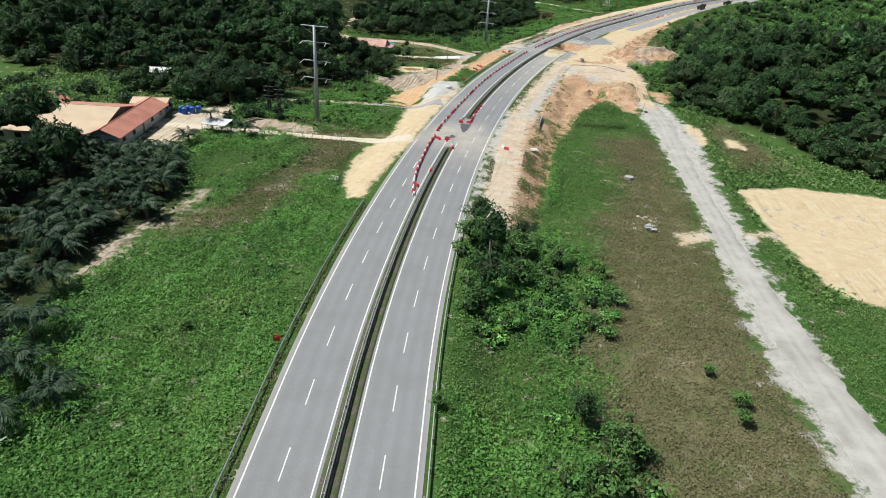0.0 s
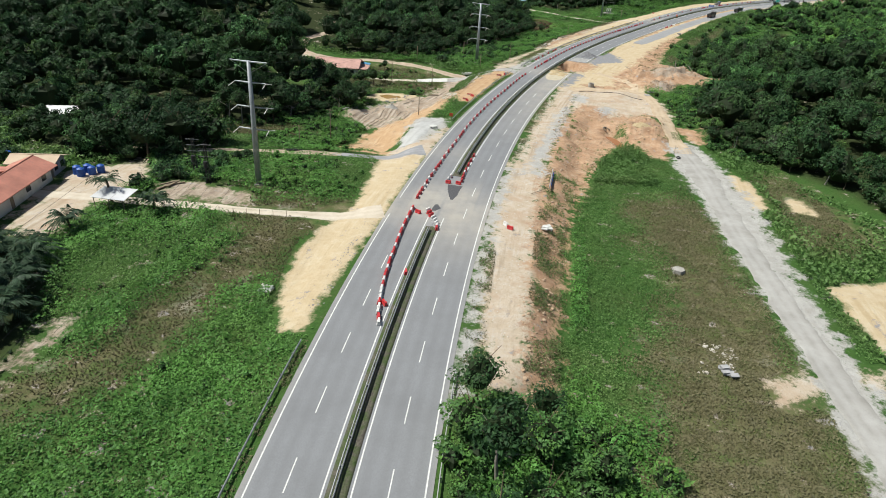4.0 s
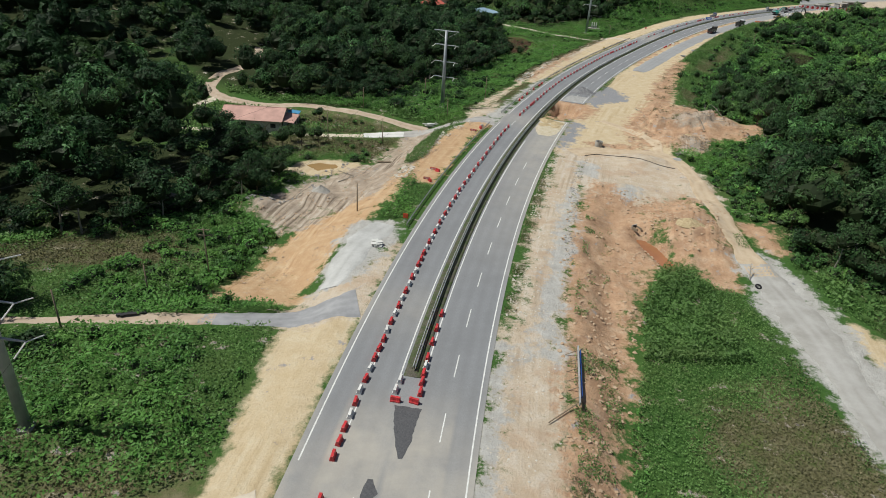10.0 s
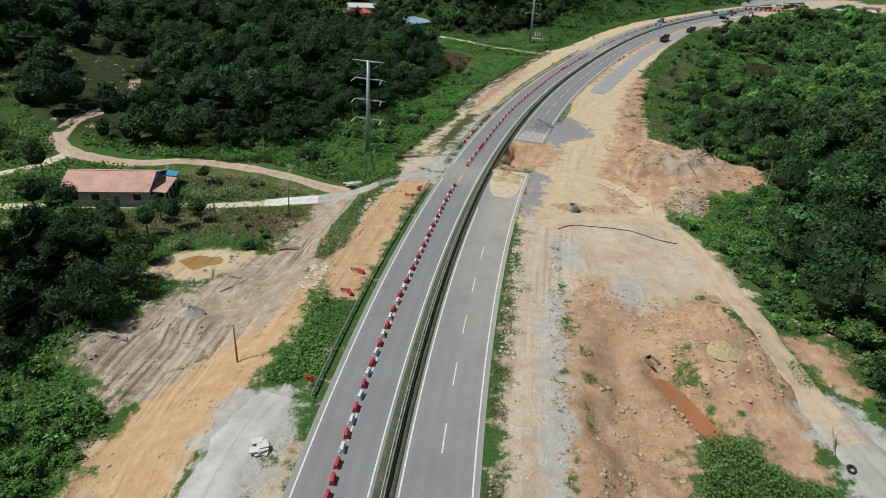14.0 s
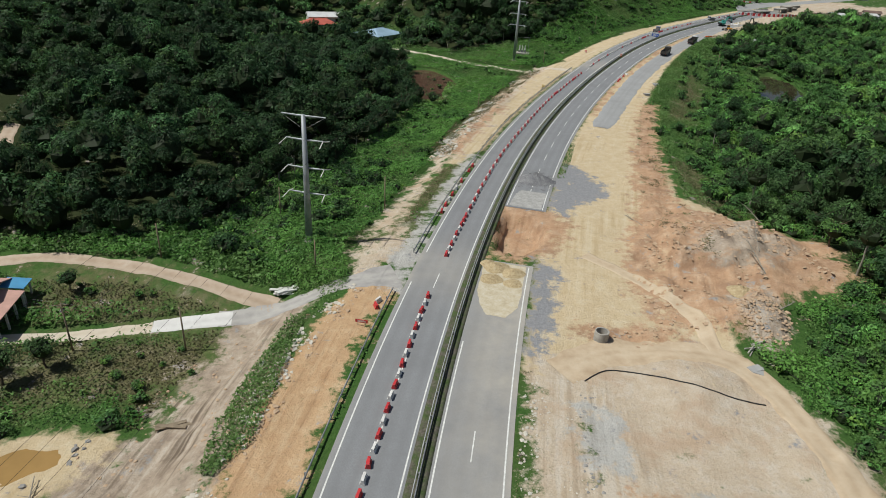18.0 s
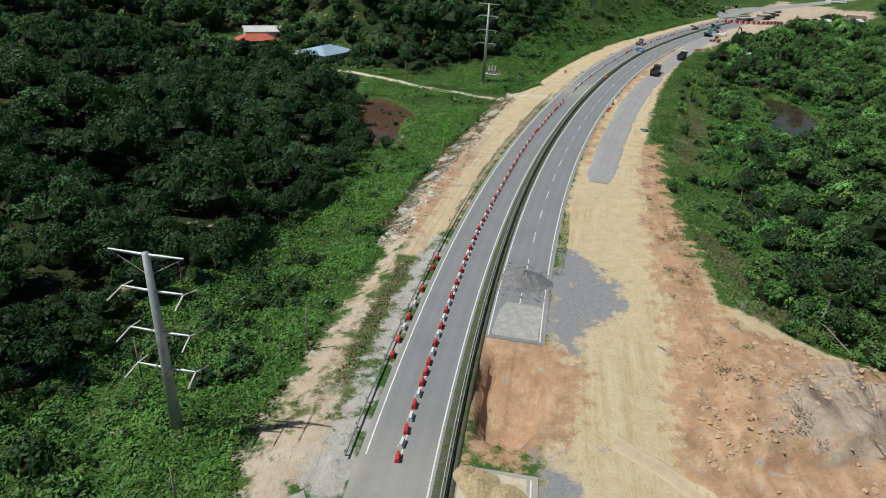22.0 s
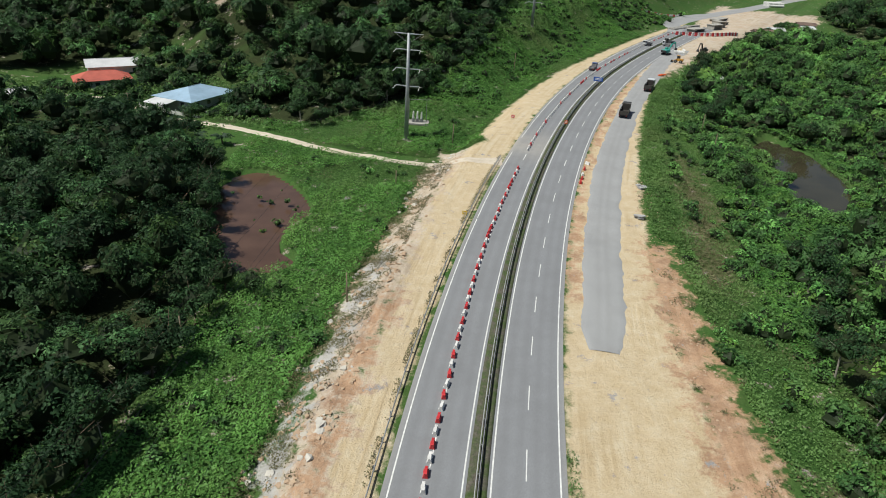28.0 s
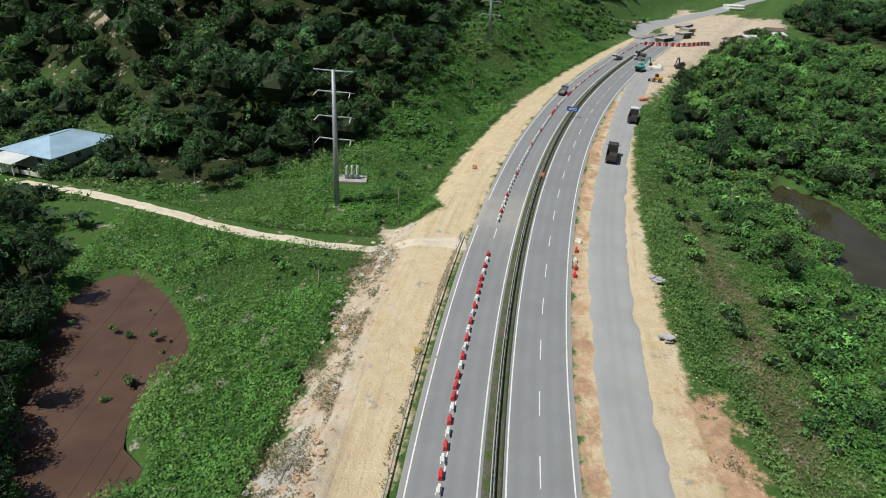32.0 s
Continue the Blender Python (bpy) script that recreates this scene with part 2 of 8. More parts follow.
def soil_colours(k):
    """The bare and grown surfaces of the ground, blended by the zones of the plan."""
    grit, fine, mid, big = k.noise(11.0, 3, 0.7), k.noise(2.2, 6, 0.72), k.noise(0.45, 6, 0.68), k.noise(0.08, 4, 0.6)
    ragged = k.math("MULTIPLY", k.math("SUBTRACT", k.noise(0.3, 8, 0.75), 0.5), 3.2)
    # ruts that run with the road
    n = k.t.nodes.new("ShaderNodeTexNoise")
    n.noise_dimensions = "2D"
    comb = k.t.nodes.new("ShaderNodeCombineXYZ")
    k.link(k.attr("across"), comb.inputs[0])
    k.link(k.math("MULTIPLY", k.attr("along"), 0.035), comb.inputs[1])
    k.link(comb.outputs[0], n.inputs["Vector"])
    n.inputs["Scale"].default_value, n.inputs["Detail"].default_value = 1.1, 3.0
    rut = k.math("MULTIPLY_ADD", k.math("SUBTRACT", n.outputs["Fac"], 0.5), k.band(k.noise(0.06, 3), 0.42, 0.6), 0.5)
    stones = k.band(k.cells(2.6), 0.16, 0.02)

    fray = k.math("MULTIPLY", ragged, 0.45)

    def zone(name, sharp=3.0):
        a = k.math("ADD", k.attr(name), fray if name == "sand" else ragged)
        return k.math("MULTIPLY_ADD", k.math("SUBTRACT", a, 0.5), sharp, 0.5, True)

    def bare(lo, a, b, hi, ruts=0.5, pebbles=0.3, grain=1.0):
        c = k.ramp(mid, (0.28, a), (0.52, b), (0.75, hi))
        c = k.mix(k.math("MULTIPLY", k.band(fine, 0.5, 0.72), 0.38 * grain), c, lo)
        c = k.mix(k.math("MULTIPLY", k.band(rut, 0.52, 0.68), ruts), c, lo)
        c = k.mix(k.math("MULTIPLY", k.band(rut, 0.46, 0.34), ruts * 0.8), c, hi)
        c = k.mix(k.math("MULTIPLY", k.band(grit, 0.55, 0.7), 0.22 * grain), c, lo)
        return k.mix(k.math("MULTIPLY", k.math("MULTIPLY", stones, k.band(mid, 0.45, 0.6)), pebbles), c, (0.62, 0.58, 0.50))

    # grass tone is darkened to give shaded soil beneath the creepers
    grass = k.ramp(fine, (0.3, (0.030, 0.078, 0.018)), (0.7, (0.068, 0.140, 0.034)))
    grass = k.mix(k.math("MULTIPLY", k.band(big, 0.45, 0.7), 0.5), grass, (0.085, 0.110, 0.038))
    # woods' floor: dark litter; under the palms the dark paints shaded gaps
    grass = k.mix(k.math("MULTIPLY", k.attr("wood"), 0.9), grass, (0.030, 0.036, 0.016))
    dry = k.ramp(mid, (0.3, (0.095, 0.098, 0.043)), (0.5, (0.145, 0.135, 0.070)), (0.72, (0.215, 0.192, 0.118)))
    dry = k.mix(k.band(k.noise(0.25, 5, 0.7), 0.5, 0.68), dry, (0.110, 0.150, 0.048))
    dry = k.mix(k.math("MULTIPLY", k.band(k.noise(0.11, 5, 0.7), 0.58, 0.68), 0.7), dry, (0.38, 0.35, 0.28))
    sand = bare((0.42, 0.315, 0.18), (0.475, 0.37, 0.23), (0.535, 0.435, 0.29), (0.59, 0.515, 0.375), 0.5, 0.15, 0.6)
    pale = bare((0.33, 0.26, 0.185), (0.44, 0.35, 0.25), (0.51, 0.43, 0.335), (0.56, 0.51, 0.44), 0.6, 0.5)
    soil = bare((0.24, 0.135, 0.08), (0.38, 0.23, 0.138), (0.475, 0.31, 0.195), (0.56, 0.42, 0.295), 0.35, 0.6)
    soil = k.mix(k.math("MULTIPLY", k.band(k.noise(0.17, 6, 0.72), 0.47, 0.62), 0.65), soil, k.mix(fine, (0.20, 0.115, 0.07), (0.33, 0.22, 0.15)))
    pale = k.mix(k.math("MULTIPLY", k.band(k.noise(0.13, 6, 0.7), 0.49, 0.62), 0.6), pale, k.mix(fine, (0.36, 0.25, 0.165), (0.50, 0.365, 0.255)))
    orange = bare((0.35, 0.205, 0.11), (0.43, 0.27, 0.15), (0.50, 0.34, 0.20), (0.57, 0.43, 0.28), 0.6, 0.35, 0.9)
    # mud's strong rut contrast also paints in shading that the relief lacks
    mud = bare((0.13, 0.10, 0.075), (0.25, 0.195, 0.15), (0.385, 0.315, 0.245), (0.52, 0.455, 0.38), 0.9, 0.3)
    gravel = bare((0.27, 0.255, 0.23), (0.345, 0.33, 0.30), (0.42, 0.41, 0.385), (0.52, 0.51, 0.48), 0.3, 0.5)
    stone = k.ramp(fine, (0.3, (0.20, 0.205, 0.215)), (0.7, (0.31, 0.31, 0.32)))
    c = grass
    for name, colour, sharp in (("dry", dry, 1.6), ("sand", sand, 4.0), ("pale", pale, 3.0), ("soil", soil, 3.0), ("orange", orange, 3.5), ("mud", mud, 3.0), ("gravel", gravel, 3.0), ("stone", stone, 3.5)):
        c = k.mix(zone(name, sharp), c, colour)
    h = k.math("ADD", k.math("ADD", k.math("MULTIPLY", fine, 0.6), mid), k.math("ADD", k.math("MULTIPLY", grit, 0.15), k.math("MULTIPLY", rut, 0.3)))
    k.bump(h, 0.9, 0.3)
    return c


kg = Nodes("earth_and_grass", 0.97, 0, 0.1)
GROUND = kg.base(soil_colours(kg))


def track_mat(name, a, b, c, scale=0.5):
    k = Nodes(name, 0.95, 0, 0.15)
    fine, mid = k.noise(4.0, 5, 0.7), k.noise(scale, 6, 0.65)
    col = k.ramp(mid, (0.3, a), (0.52, b), (0.72, c))
    col = k.mix(k.math("MULTIPLY", k.band(fine, 0.45, 0.75), 0.4), col, tuple(v * 0.7 for v in a))
    col = k.mix(k.math("MULTIPLY", k.attr("wheel"), 0.45), col, c)
    k.bump(fine, 0.4, 0.06)
    return k.base(col)


HAUL = track_mat("haul_road_gravel", (0.28, 0.268, 0.245), (0.36, 0.35, 0.325), (0.45, 0.44, 0.42), 0.25)
SANDY = track_mat("tan_track", (0.40, 0.30, 0.20), (0.49, 0.385, 0.27), (0.56, 0.465, 0.345))
CHALK = track_mat("white_gravel", (0.34, 0.335, 0.315), (0.43, 0.43, 0.415), (0.52, 0.52, 0.505), 0.3)
CREAM = track_mat("cream_gravel", (0.45, 0.38, 0.29), (0.55, 0.48, 0.38), (0.62, 0.56, 0.47))
GREY_GRAVEL = track_mat("grey_gravel", (0.28, 0.27, 0.26), (0.36, 0.345, 0.33), (0.46, 0.44, 0.40))
PINK_DIRT = track_mat("pink_dirt", (0.33, 0.25, 0.18), (0.43, 0.335, 0.25), (0.50, 0.42, 0.34))
SLATE = track_mat("slate_gravel", (0.22, 0.222, 0.228), (0.29, 0.292, 0.30), (0.37, 0.37, 0.375))
PALE_CONCRETE = track_mat("pale_concrete", (0.50, 0.49, 0.47), (0.60, 0.59, 0.57), (0.68, 0.67, 0.65))


def water_mat(name, colour, rough=0.06):
    k = Nodes(name, rough, 0, 0.5)
    k.b.inputs["IOR"].default_value = 1.33
    k.bump(k.noise(0.9, 3), 0.08, 0.05)
    return k.base(k.mix(k.band(k.noise(0.12, 4), 0.4, 0.65), colour, tuple(v * 0.72 for v in colour)))


MUD_WATER = water_mat("brown_pond_water", (0.105, 0.062, 0.044), 0.04)
GREEN_WATER = water_mat("dark_pond_water", (0.050, 0.045, 0.026), 0.04)
OCHRE_WATER = water_mat("ochre_puddle_water", (0.33, 0.205, 0.075), 0.1)
RED_WATER = water_mat("red_puddle_water", (0.34, 0.15, 0.075), 0.12)


# ---- plan: the road's line, the ground's height and zones ----
CURVE = (26.894586, 44.197073, 15.309352, 0.402056, -0.493748, 0.532856, 0.207222, -0.088288)


def centre(v):
    """x and slope of the median's line at y = v; straight beyond both ends."""
    v = np.asarray(v, float)
    w = np.clip(v, 55.0, 585.0)
    u = (w - 250) / 125
    x = sum(c * u**i for i, c in enumerate(CURVE))
    s = sum(i * c * u ** (i - 1) for i, c in enumerate(CURVE) if i) / 125
    return x + s * (v - w), s


def road_z(v):
    """The road's height: level, then a climb towards the works."""
    return np.interp(v, [370, 395, 410, 425, 440, 465, 490, 540, 590, 700], [0, 0.2, 0.7, 1.35, 2.2, 3.8, 5.1, 6.7, 8.4, 10.5])


def at(v, d):
    """The place d metres right of the median at y = v."""
    x, s = centre(v)
    n = np.sqrt(1 + s * s)
    return x + d / n, v - d * s / n


def road_vd(x, y):
    """The station and the offset of places."""
    x, y = np.asarray(x, float), np.asarray(y, float)
    v = y.copy()
    for _ in range(7):
        cx, s = centre(v)
        v = v + ((x - cx) * s + (y - v)) / (1 + s * s)
    cx, s = centre(v)
    return v, ((x - cx) - (y - v) * s) / np.sqrt(1 + s * s)


def lattice(i, j, seed):
    n = (i * 374761393 + j * 668265263 + seed * 982451653) & 0xFFFFFFFF
    n = ((n ^ (n >> 13)) * 1274126177) & 0xFFFFFFFF
    return ((n ^ (n >> 16)) & 0xFFFF) / 65535.0


def lumps(x, y, size, seed=1):
    """Smooth value noise from 0 to 1."""
    x, y = np.asarray(x, float) / size, np.asarray(y, float) / size
    i, j = np.floor(x).astype(np.int64), np.floor(y).astype(np.int64)
    u, w = x - i, y - j
    u, w = u * u * (3 - 2 * u), w * w * (3 - 2 * w)
    a, b, c, d = lattice(i, j, seed), lattice(i + 1, j, seed), lattice(i, j + 1, seed), lattice(i + 1, j + 1, seed)
    return a + (b - a) * u + (c - a) * w + (a - b - c + d) * u * w


def ease(t):
    t = np.clip(t, 0, 1)
    return t * t * (3 - 2 * t)


def inside(x, y, poly, reach=6.0):
    """Signed distance to a polygon's edge, positive inside, for places near it; far places give -reach."""
    p = np.array(poly, float)
    out = np.full(np.shape(x), -reach)
    near = (x > p[:, 0].min() - reach) & (x < p[:, 0].max() + reach) & (y > p[:, 1].min() - reach) & (y < p[:, 1].max() + reach)
    if not near.any():
        return out
    px, py = x[near], y[near]
    best, odd = np.full(px.shape, 1e9), np.zeros(px.shape, bool)
    for (ax, ay), (bx, by) in zip(p, np.roll(p, -1, 0)):
        t = np.clip(((px - ax) * (bx - ax) + (py - ay) * (by - ay)) / ((bx - ax) ** 2 + (by - ay) ** 2 + 1e-9), 0, 1)
        best = np.minimum(best, np.hypot(px - ax - t * (bx - ax), py - ay - t * (by - ay)))
        hit = (ay > py) != (by > py)
        odd ^= hit & (px < (bx - ax) * (py - ay) / (by - ay + 1e-12) + ax)
    out[near] = np.maximum(np.where(odd, best, -best), -reach)
    return out


def belt(rows):
    """A zone along the road: stations with offsets of its two sides."""
    fine = [r for a, b in zip(rows, rows[1:]) for r in ([a[i] + (b[i] - a[i]) * k / 3 for i in range(3)] for k in range(3))] + [rows[-1]]
    left = [tuple(float(c) for c in at(v, a)) for v, a, b in fine]
    right = [tuple(float(c) for c in at(v, b)) for v, a, b in fine]
    return left + right[::-1]


POND_A = [(51.4, 440.2), (54.0, 442.4), (57.4, 442.0), (60.0, 438.5), (62.2, 432.3), (63.5, 425.3), (63.9, 419.1), (63.0, 415.6), (60.0, 413.4), (57.9, 409.9), (56.1, 406.4), (55.7, 402.4), (57.4, 398.4), (56.6, 395.8), (53.1, 394.9), (48.8, 396.2), (46.3, 400.6), (45.4, 405.9), (45.8, 413.0), (46.7, 420.9), (48.0, 429.7), (49.3, 435.8)]
POND_B = [(190, 430), (203, 436), (202, 420), (193, 404), (188, 396), (172, 385), (169, 392), (180, 409)]
PUDDLE = [(-20, 253), (-17.5, 254.5), (-14, 254.3), (-13, 252.5), (-14, 251), (-17.5, 250.3)]
TRENCH = [(45.6, 214.4), (48.6, 214.2), (50, 210.5), (50, 206.5), (50.4, 202), (48.5, 201.4), (47.3, 205), (46.2, 209.5)]
PIT = [(44, 287), (47, 296), (49.3, 300), (53.5, 298), (54.5, 294), (51.5, 287.5), (47.5, 284.5)]

ZONES = {
    "sand": [
        belt([(110, -14, -11), (118, -18, -11), (133, -20, -10), (143, -18.5, -9.5), (148, -16, -9.4), (154, -16.5, -9.4), (162, -17.5, -9.5), (170, -18.6, -9.5), (180, -18.8, -9.6)]),
        [(66, 134), (80, 138), (104, 135), (110, 100), (73, 86), (66, 89), (65, 99), (65, 115)],
        belt([(322, -16, -13), (337, -16, -9.9), (363, -16, -9.9), (386, -18.5, -9.9), (412, -20.5, -9.9), (424, -21, -9.5), (431, -17, -9.3)]),
        belt([(429, -14, -9.3), (437, -20, -9.3), (450, -20, -9.3), (470, -18, -9.3), (500, -16, -9.3), (540, -14, -9.3), (600, -13, -9.3)]),
        belt([(248, 20, 26), (258, 9.2, 38), (280, 9.2, 36), (300, 9, 34), (318, 9.2, 30), (332, 9.2, 27), (352, 9.2, 26), (380, 9.2, 24), (420, 9.2, 22), (450, 9.2, 20), (500, 9.2, 17), (520, 9, 16)]),
        [(-25, 249), (-23, 254), (-21, 256.5), (-14, 257), (-9, 256), (-6, 251), (-16, 245.5)],
        [(66, 166), (68.5, 184), (71, 188), (73, 180), (71, 166)],
        [(76, 166), (78, 174), (81, 172), (80, 164)],
        [(69, 276), (75, 272.3), (83, 271.3), (83, 273.2), (75, 274.8), (70, 278)],
        [(82, 300), (86, 308), (92, 318), (95, 324), (88, 306), (96, 290), (93, 288), (84, 297)],
    ],
    "pale": [
        belt([(104, 13, 18.5), (112, 11.5, 19), (125, 10.5, 19.5), (150, 9.3, 19), (180, 9.2, 18.5), (186, 11, 18.5), (225, 11, 18), (250, 10.8, 18), (262, 10, 20)]),
        [(22, 293), (24, 297), (29, 307), (34, 318), (42, 333), (50, 345), (50, 341), (41, 326), (34, 312), (28, 297)],
        [(-13, 180), (-12, 190), (-6, 192), (0, 203), (3, 204), (0, 190), (-2, 181)],
        [(-72, 136), (-73, 161), (-63, 171), (-58, 161), (-62, 147), (-63, 136)],
        [(45, 104), (54, 108), (66, 110), (66, 113), (54, 112), (45, 108)],
        belt([(325, -20, -14.5), (345, -21, -14.5), (367, -23, -14.5), (387, -23.5, -17), (412, -25, -19), (426, -26, -20)]),
        belt([(500, 8, 18), (528, 8, 22), (564, 8, 26), (600, -4, 28), (620, -12, 34), (645, -16, 48), (675, -20, 50)]),
        [(20, 280), (20, 290), (30, 296), (30, 286)],
        [(60, 236), (66, 246), (70, 241), (68, 224), (64, 214)],
        [(38, 226), (40, 238), (44, 250), (50, 258), (64, 258), (69, 247), (67, 234), (60, 228), (52, 222), (46, 222)],
    ],
    "soil": [
        belt([(104, 18, 21), (125, 18.5, 23), (150, 18, 23.5), (165, 18, 24), (180, 17.5, 27), (198, 17, 28.5), (206, 17, 31), (218, 17, 35), (227, 18.5, 33), (236, 20, 29), (242, 21, 25)]),
        [(53, 198), (50, 206), (50, 216), (47, 219), (51, 226), (62, 229), (62, 216), (61.5, 202), (58, 195)],
        [(48, 263), (50, 260), (56, 257.5), (62, 259), (66, 265), (63, 270), (60, 269), (62, 265), (59, 262), (54, 262), (51, 264)],
        [(85, 318), (90, 317), (85, 303), (79, 292), (72, 280), (65, 267), (61, 270), (64, 280), (71, 293), (79, 307)],
        [(67, 217), (73, 217), (71, 205), (68, 207)],
        [(62, 262), (74, 256), (80, 264), (98, 268), (102, 281), (92, 292), (87, 300), (80, 296), (70, 282)],
        belt([(290, 27, 38), (310, 27, 36.5), (325, 25.5, 33), (345, 24.5, 31), (360, 24, 29.5), (378, 23, 28), (395, 22, 26.5)]),
        [(42, 284), (46, 300), (50, 307), (59, 303), (60, 294), (54, 285), (47, 282)],
        belt([(328, -18, -15.5), (345, -18, -15.3), (370, -18, -15.3)]),
        belt([(375, 9.2, 11.6), (400, 9.2, 11.6), (404, 9.6, 11), (450, 9.4, 11.4), (500, 9.2, 11)]),
    ],
    "orange": [
        [(-25, 190), (-22, 200), (-20, 210), (-17, 219), (-10, 228), (-2, 237), (4, 239), (1.5, 227), (-1.7, 217.5), (-4.5, 211), (-7, 204), (-10, 197), (-13, 188)],
        belt([(227, -14, -11.4), (232, -19, -11.2), (245, -19, -11.2), (262, -18, -11.2), (274, -16, -10)]),
    ],
    "mud": [
        [(46, 563), (50, 567), (60, 558), (71, 547), (69, 543), (57, 553)],
        [(14, 628), (24, 668), (36, 698), (44, 694), (34, 664), (22, 630)],
        [(-28, 226), (-22, 240), (-14, 246), (-5, 256), (3, 277), (13, 277), (8, 256), (3, 240), (-2, 228), (-10, 224), (-20, 216)],
        [(72, 256), (71, 261), (74, 266), (80, 266), (79, 259), (76, 255)],
        [(75, 277), (79, 285), (90, 287), (95, 281), (87, 274), (80, 273)],
        [(-54, 76), (-51.6, 92), (-48.6, 104), (-47, 111), (-48, 112), (-50, 104), (-53, 92)],
        [(-53, 152.5), (-36, 151.5), (-37, 156), (-44, 159), (-53, 160)],
        [(-6, 232), (0, 250), (7, 276), (12, 275), (6, 255), (0, 236)],
    ],
    "gravel": [
        belt([(272, -12.5, -9.3), (281, -14, -9.3), (288, -12.5, -9.3)]),
        [(46, 229), (50, 235), (53, 232), (50, 227)],
        [(40, 240), (43, 248), (47, 246), (45, 238)],
        [(-6.5, 211), (2.5, 212), (2, 206), (-1, 197), (-4, 191), (-10, 191.5), (-8.5, 200)],
        belt([(98, 9.1, 11.5), (125, 9.1, 11), (178, 9.1, 11)]),
        belt([(176, 14, 18), (190, 14.5, 17.5), (210, 15, 18), (236, 15.5, 17.5)]),
        [(44.5, 30), (45, 46), (46, 68), (47, 80), (50.5, 101), (54.5, 133), (57, 160), (58.5, 190), (61, 205), (67, 207), (70, 197), (68.5, 170), (65, 150), (60, 120), (58, 108), (54.5, 81), (53, 56), (53, 30)],
        belt([(328, -21, -19), (348, -22.5, -20), (366, -22, -19.6), (384, -23, -21)]),
        belt([(284, -12, -10.2), (310, -12.5, -10.2), (330, -12, -10.2)]),
    ],
    "stone": [
        belt([(305, 9, 13), (311, 9, 15.5), (316, 9, 20), (320, 9, 20.5), (326, 9, 16), (331, 9, 13)]),
        belt([(262, 9, 12), (280, 9, 13), (286, 9, 12)]),
    ],
    "dry": [
        [(20, 30), (20, 60), (23, 80), (27, 100), (33, 118), (39, 127), (42, 140), (39, 150), (41, 164), (50, 171), (57, 164), (54, 150), (53, 130), (50, 105), (47, 75), (46, 30)],
        [(-50, 151), (-30, 150), (-13, 150), (-14, 154), (-30, 156), (-50, 157)],
        [(-46, 92), (-37, 103), (-30, 120), (-25, 130), (-28, 132), (-36, 120), (-43, 106), (-49, 95)],
        [(-30, 120), (-24, 130), (-20, 147), (-34, 147.5), (-33, 134)],
        belt([(284, -19, -12), (300, -18, -12), (318, -16, -12), (334, -14, -12)]),
        [(-40, 263), (-38, 273), (-16, 274), (2, 275), (2, 262)],
        belt([(385, 32, 35), (410, 33, 37), (440, 30, 33)]),
        [(-30, 290), (-26, 281), (-10, 280), (1, 279.5), (-8, 285), (-20, 290.5)],
        [(-64, 196), (-58, 212), (-44, 214), (-32, 208), (-34, 201), (-48, 198)],
        [(72, 150), (78, 186), (84, 176), (88, 150)],
        belt([(318, 40, 46), (332, 38, 43), (345, 37, 40)]),
    ],
}
SOFT = {"orange": 2.0, "sand": 2.2, "pale": 2.8, "soil": 3.2, "mud": 3.5, "gravel": 2.6, "stone": 2.4, "dry": 6.0}


def zones(x, y):
    """Weight from 0 to 1 of each kind of surface."""
    out = {}
    for name, polys in ZONES.items():
        sd = np.full(np.shape(x), -9.0)
        for p in polys:
            sd = np.maximum(sd, inside(x, y, p, 9.0))
        out[name] = np.clip(0.5 + sd / (2 * SOFT[name]), 0, 1)
    return out


# rubble, wheel-churned mud and a cut ledge
BROKEN = (
    [(53, 198), (50, 206), (50, 216), (47, 219), (51, 226), (62, 229), (61, 216), (60, 202), (57, 195)],
    [(67, 217), (73, 217), (71, 205), (68, 207)],
    belt([(325, -24, -15.8), (345, -24, -15.6), (367, -25, -15.6), (387, -25, -17.8), (412, -26, -19.8), (426, -27, -20.8)]),
    [(48, 263), (50, 260), (56, 257.5), (62, 259), (66, 265), (63, 270), (60, 269), (62, 265), (59, 262), (54, 262), (51, 264)],
    [(65, 267), (61, 270), (64, 280), (71, 293), (79, 307), (86, 303), (90, 290), (100, 280), (96, 268), (80, 264)],
    [(27, 184), (32, 200), (34, 213), (39, 227), (42, 236), (45, 232), (41, 213), (40, 200), (38, 184)],
)
CHURNED = (
    [(-36, 228), (-20, 247), (-6, 256), (3, 276), (12, 275), (6, 252), (-2, 232), (-6, 214), (-12, 198), (-20, 196), (-20, 218)],
)
BANK = [(66, 266), (62, 272), (66, 282), (74, 296), (82, 306), (90, 300), (98, 290), (104, 280), (100, 268), (88, 264), (76, 262)]
LEDGE = [(71, 277), (73, 286), (76, 293), (88, 294), (92, 287), (86, 276), (79, 274)]

HILLS = ((66, 562, 8, 17), (40, 508, -4.5, 24), (100, 575, 24, 60), (-150, 430, 28, 90), (-60, 700, 30, 100), (16, 548, -5.5, 28), (150, 240, 10, 50), (190, 640, 26, 50), (560, 500, 20, 120), (150, 850, 50, 180), (700, 1000, 40, 250))
MOUNDS = ((58, 250, 0.9, 5), (70, 262, 1.4, 4), (84, 275, 1.8, 7), (92, 284, 1.6, 5), (56, 213, 2.0, 7), (62, 222, 1.2, 5), (75.5, 261, 1.9, 4.0), (-15, 233, 1.9, 3.2), (-26, 228, 1.6, 4), (-10, 243, 1.0, 4), (66, 236, 0.8, 5))


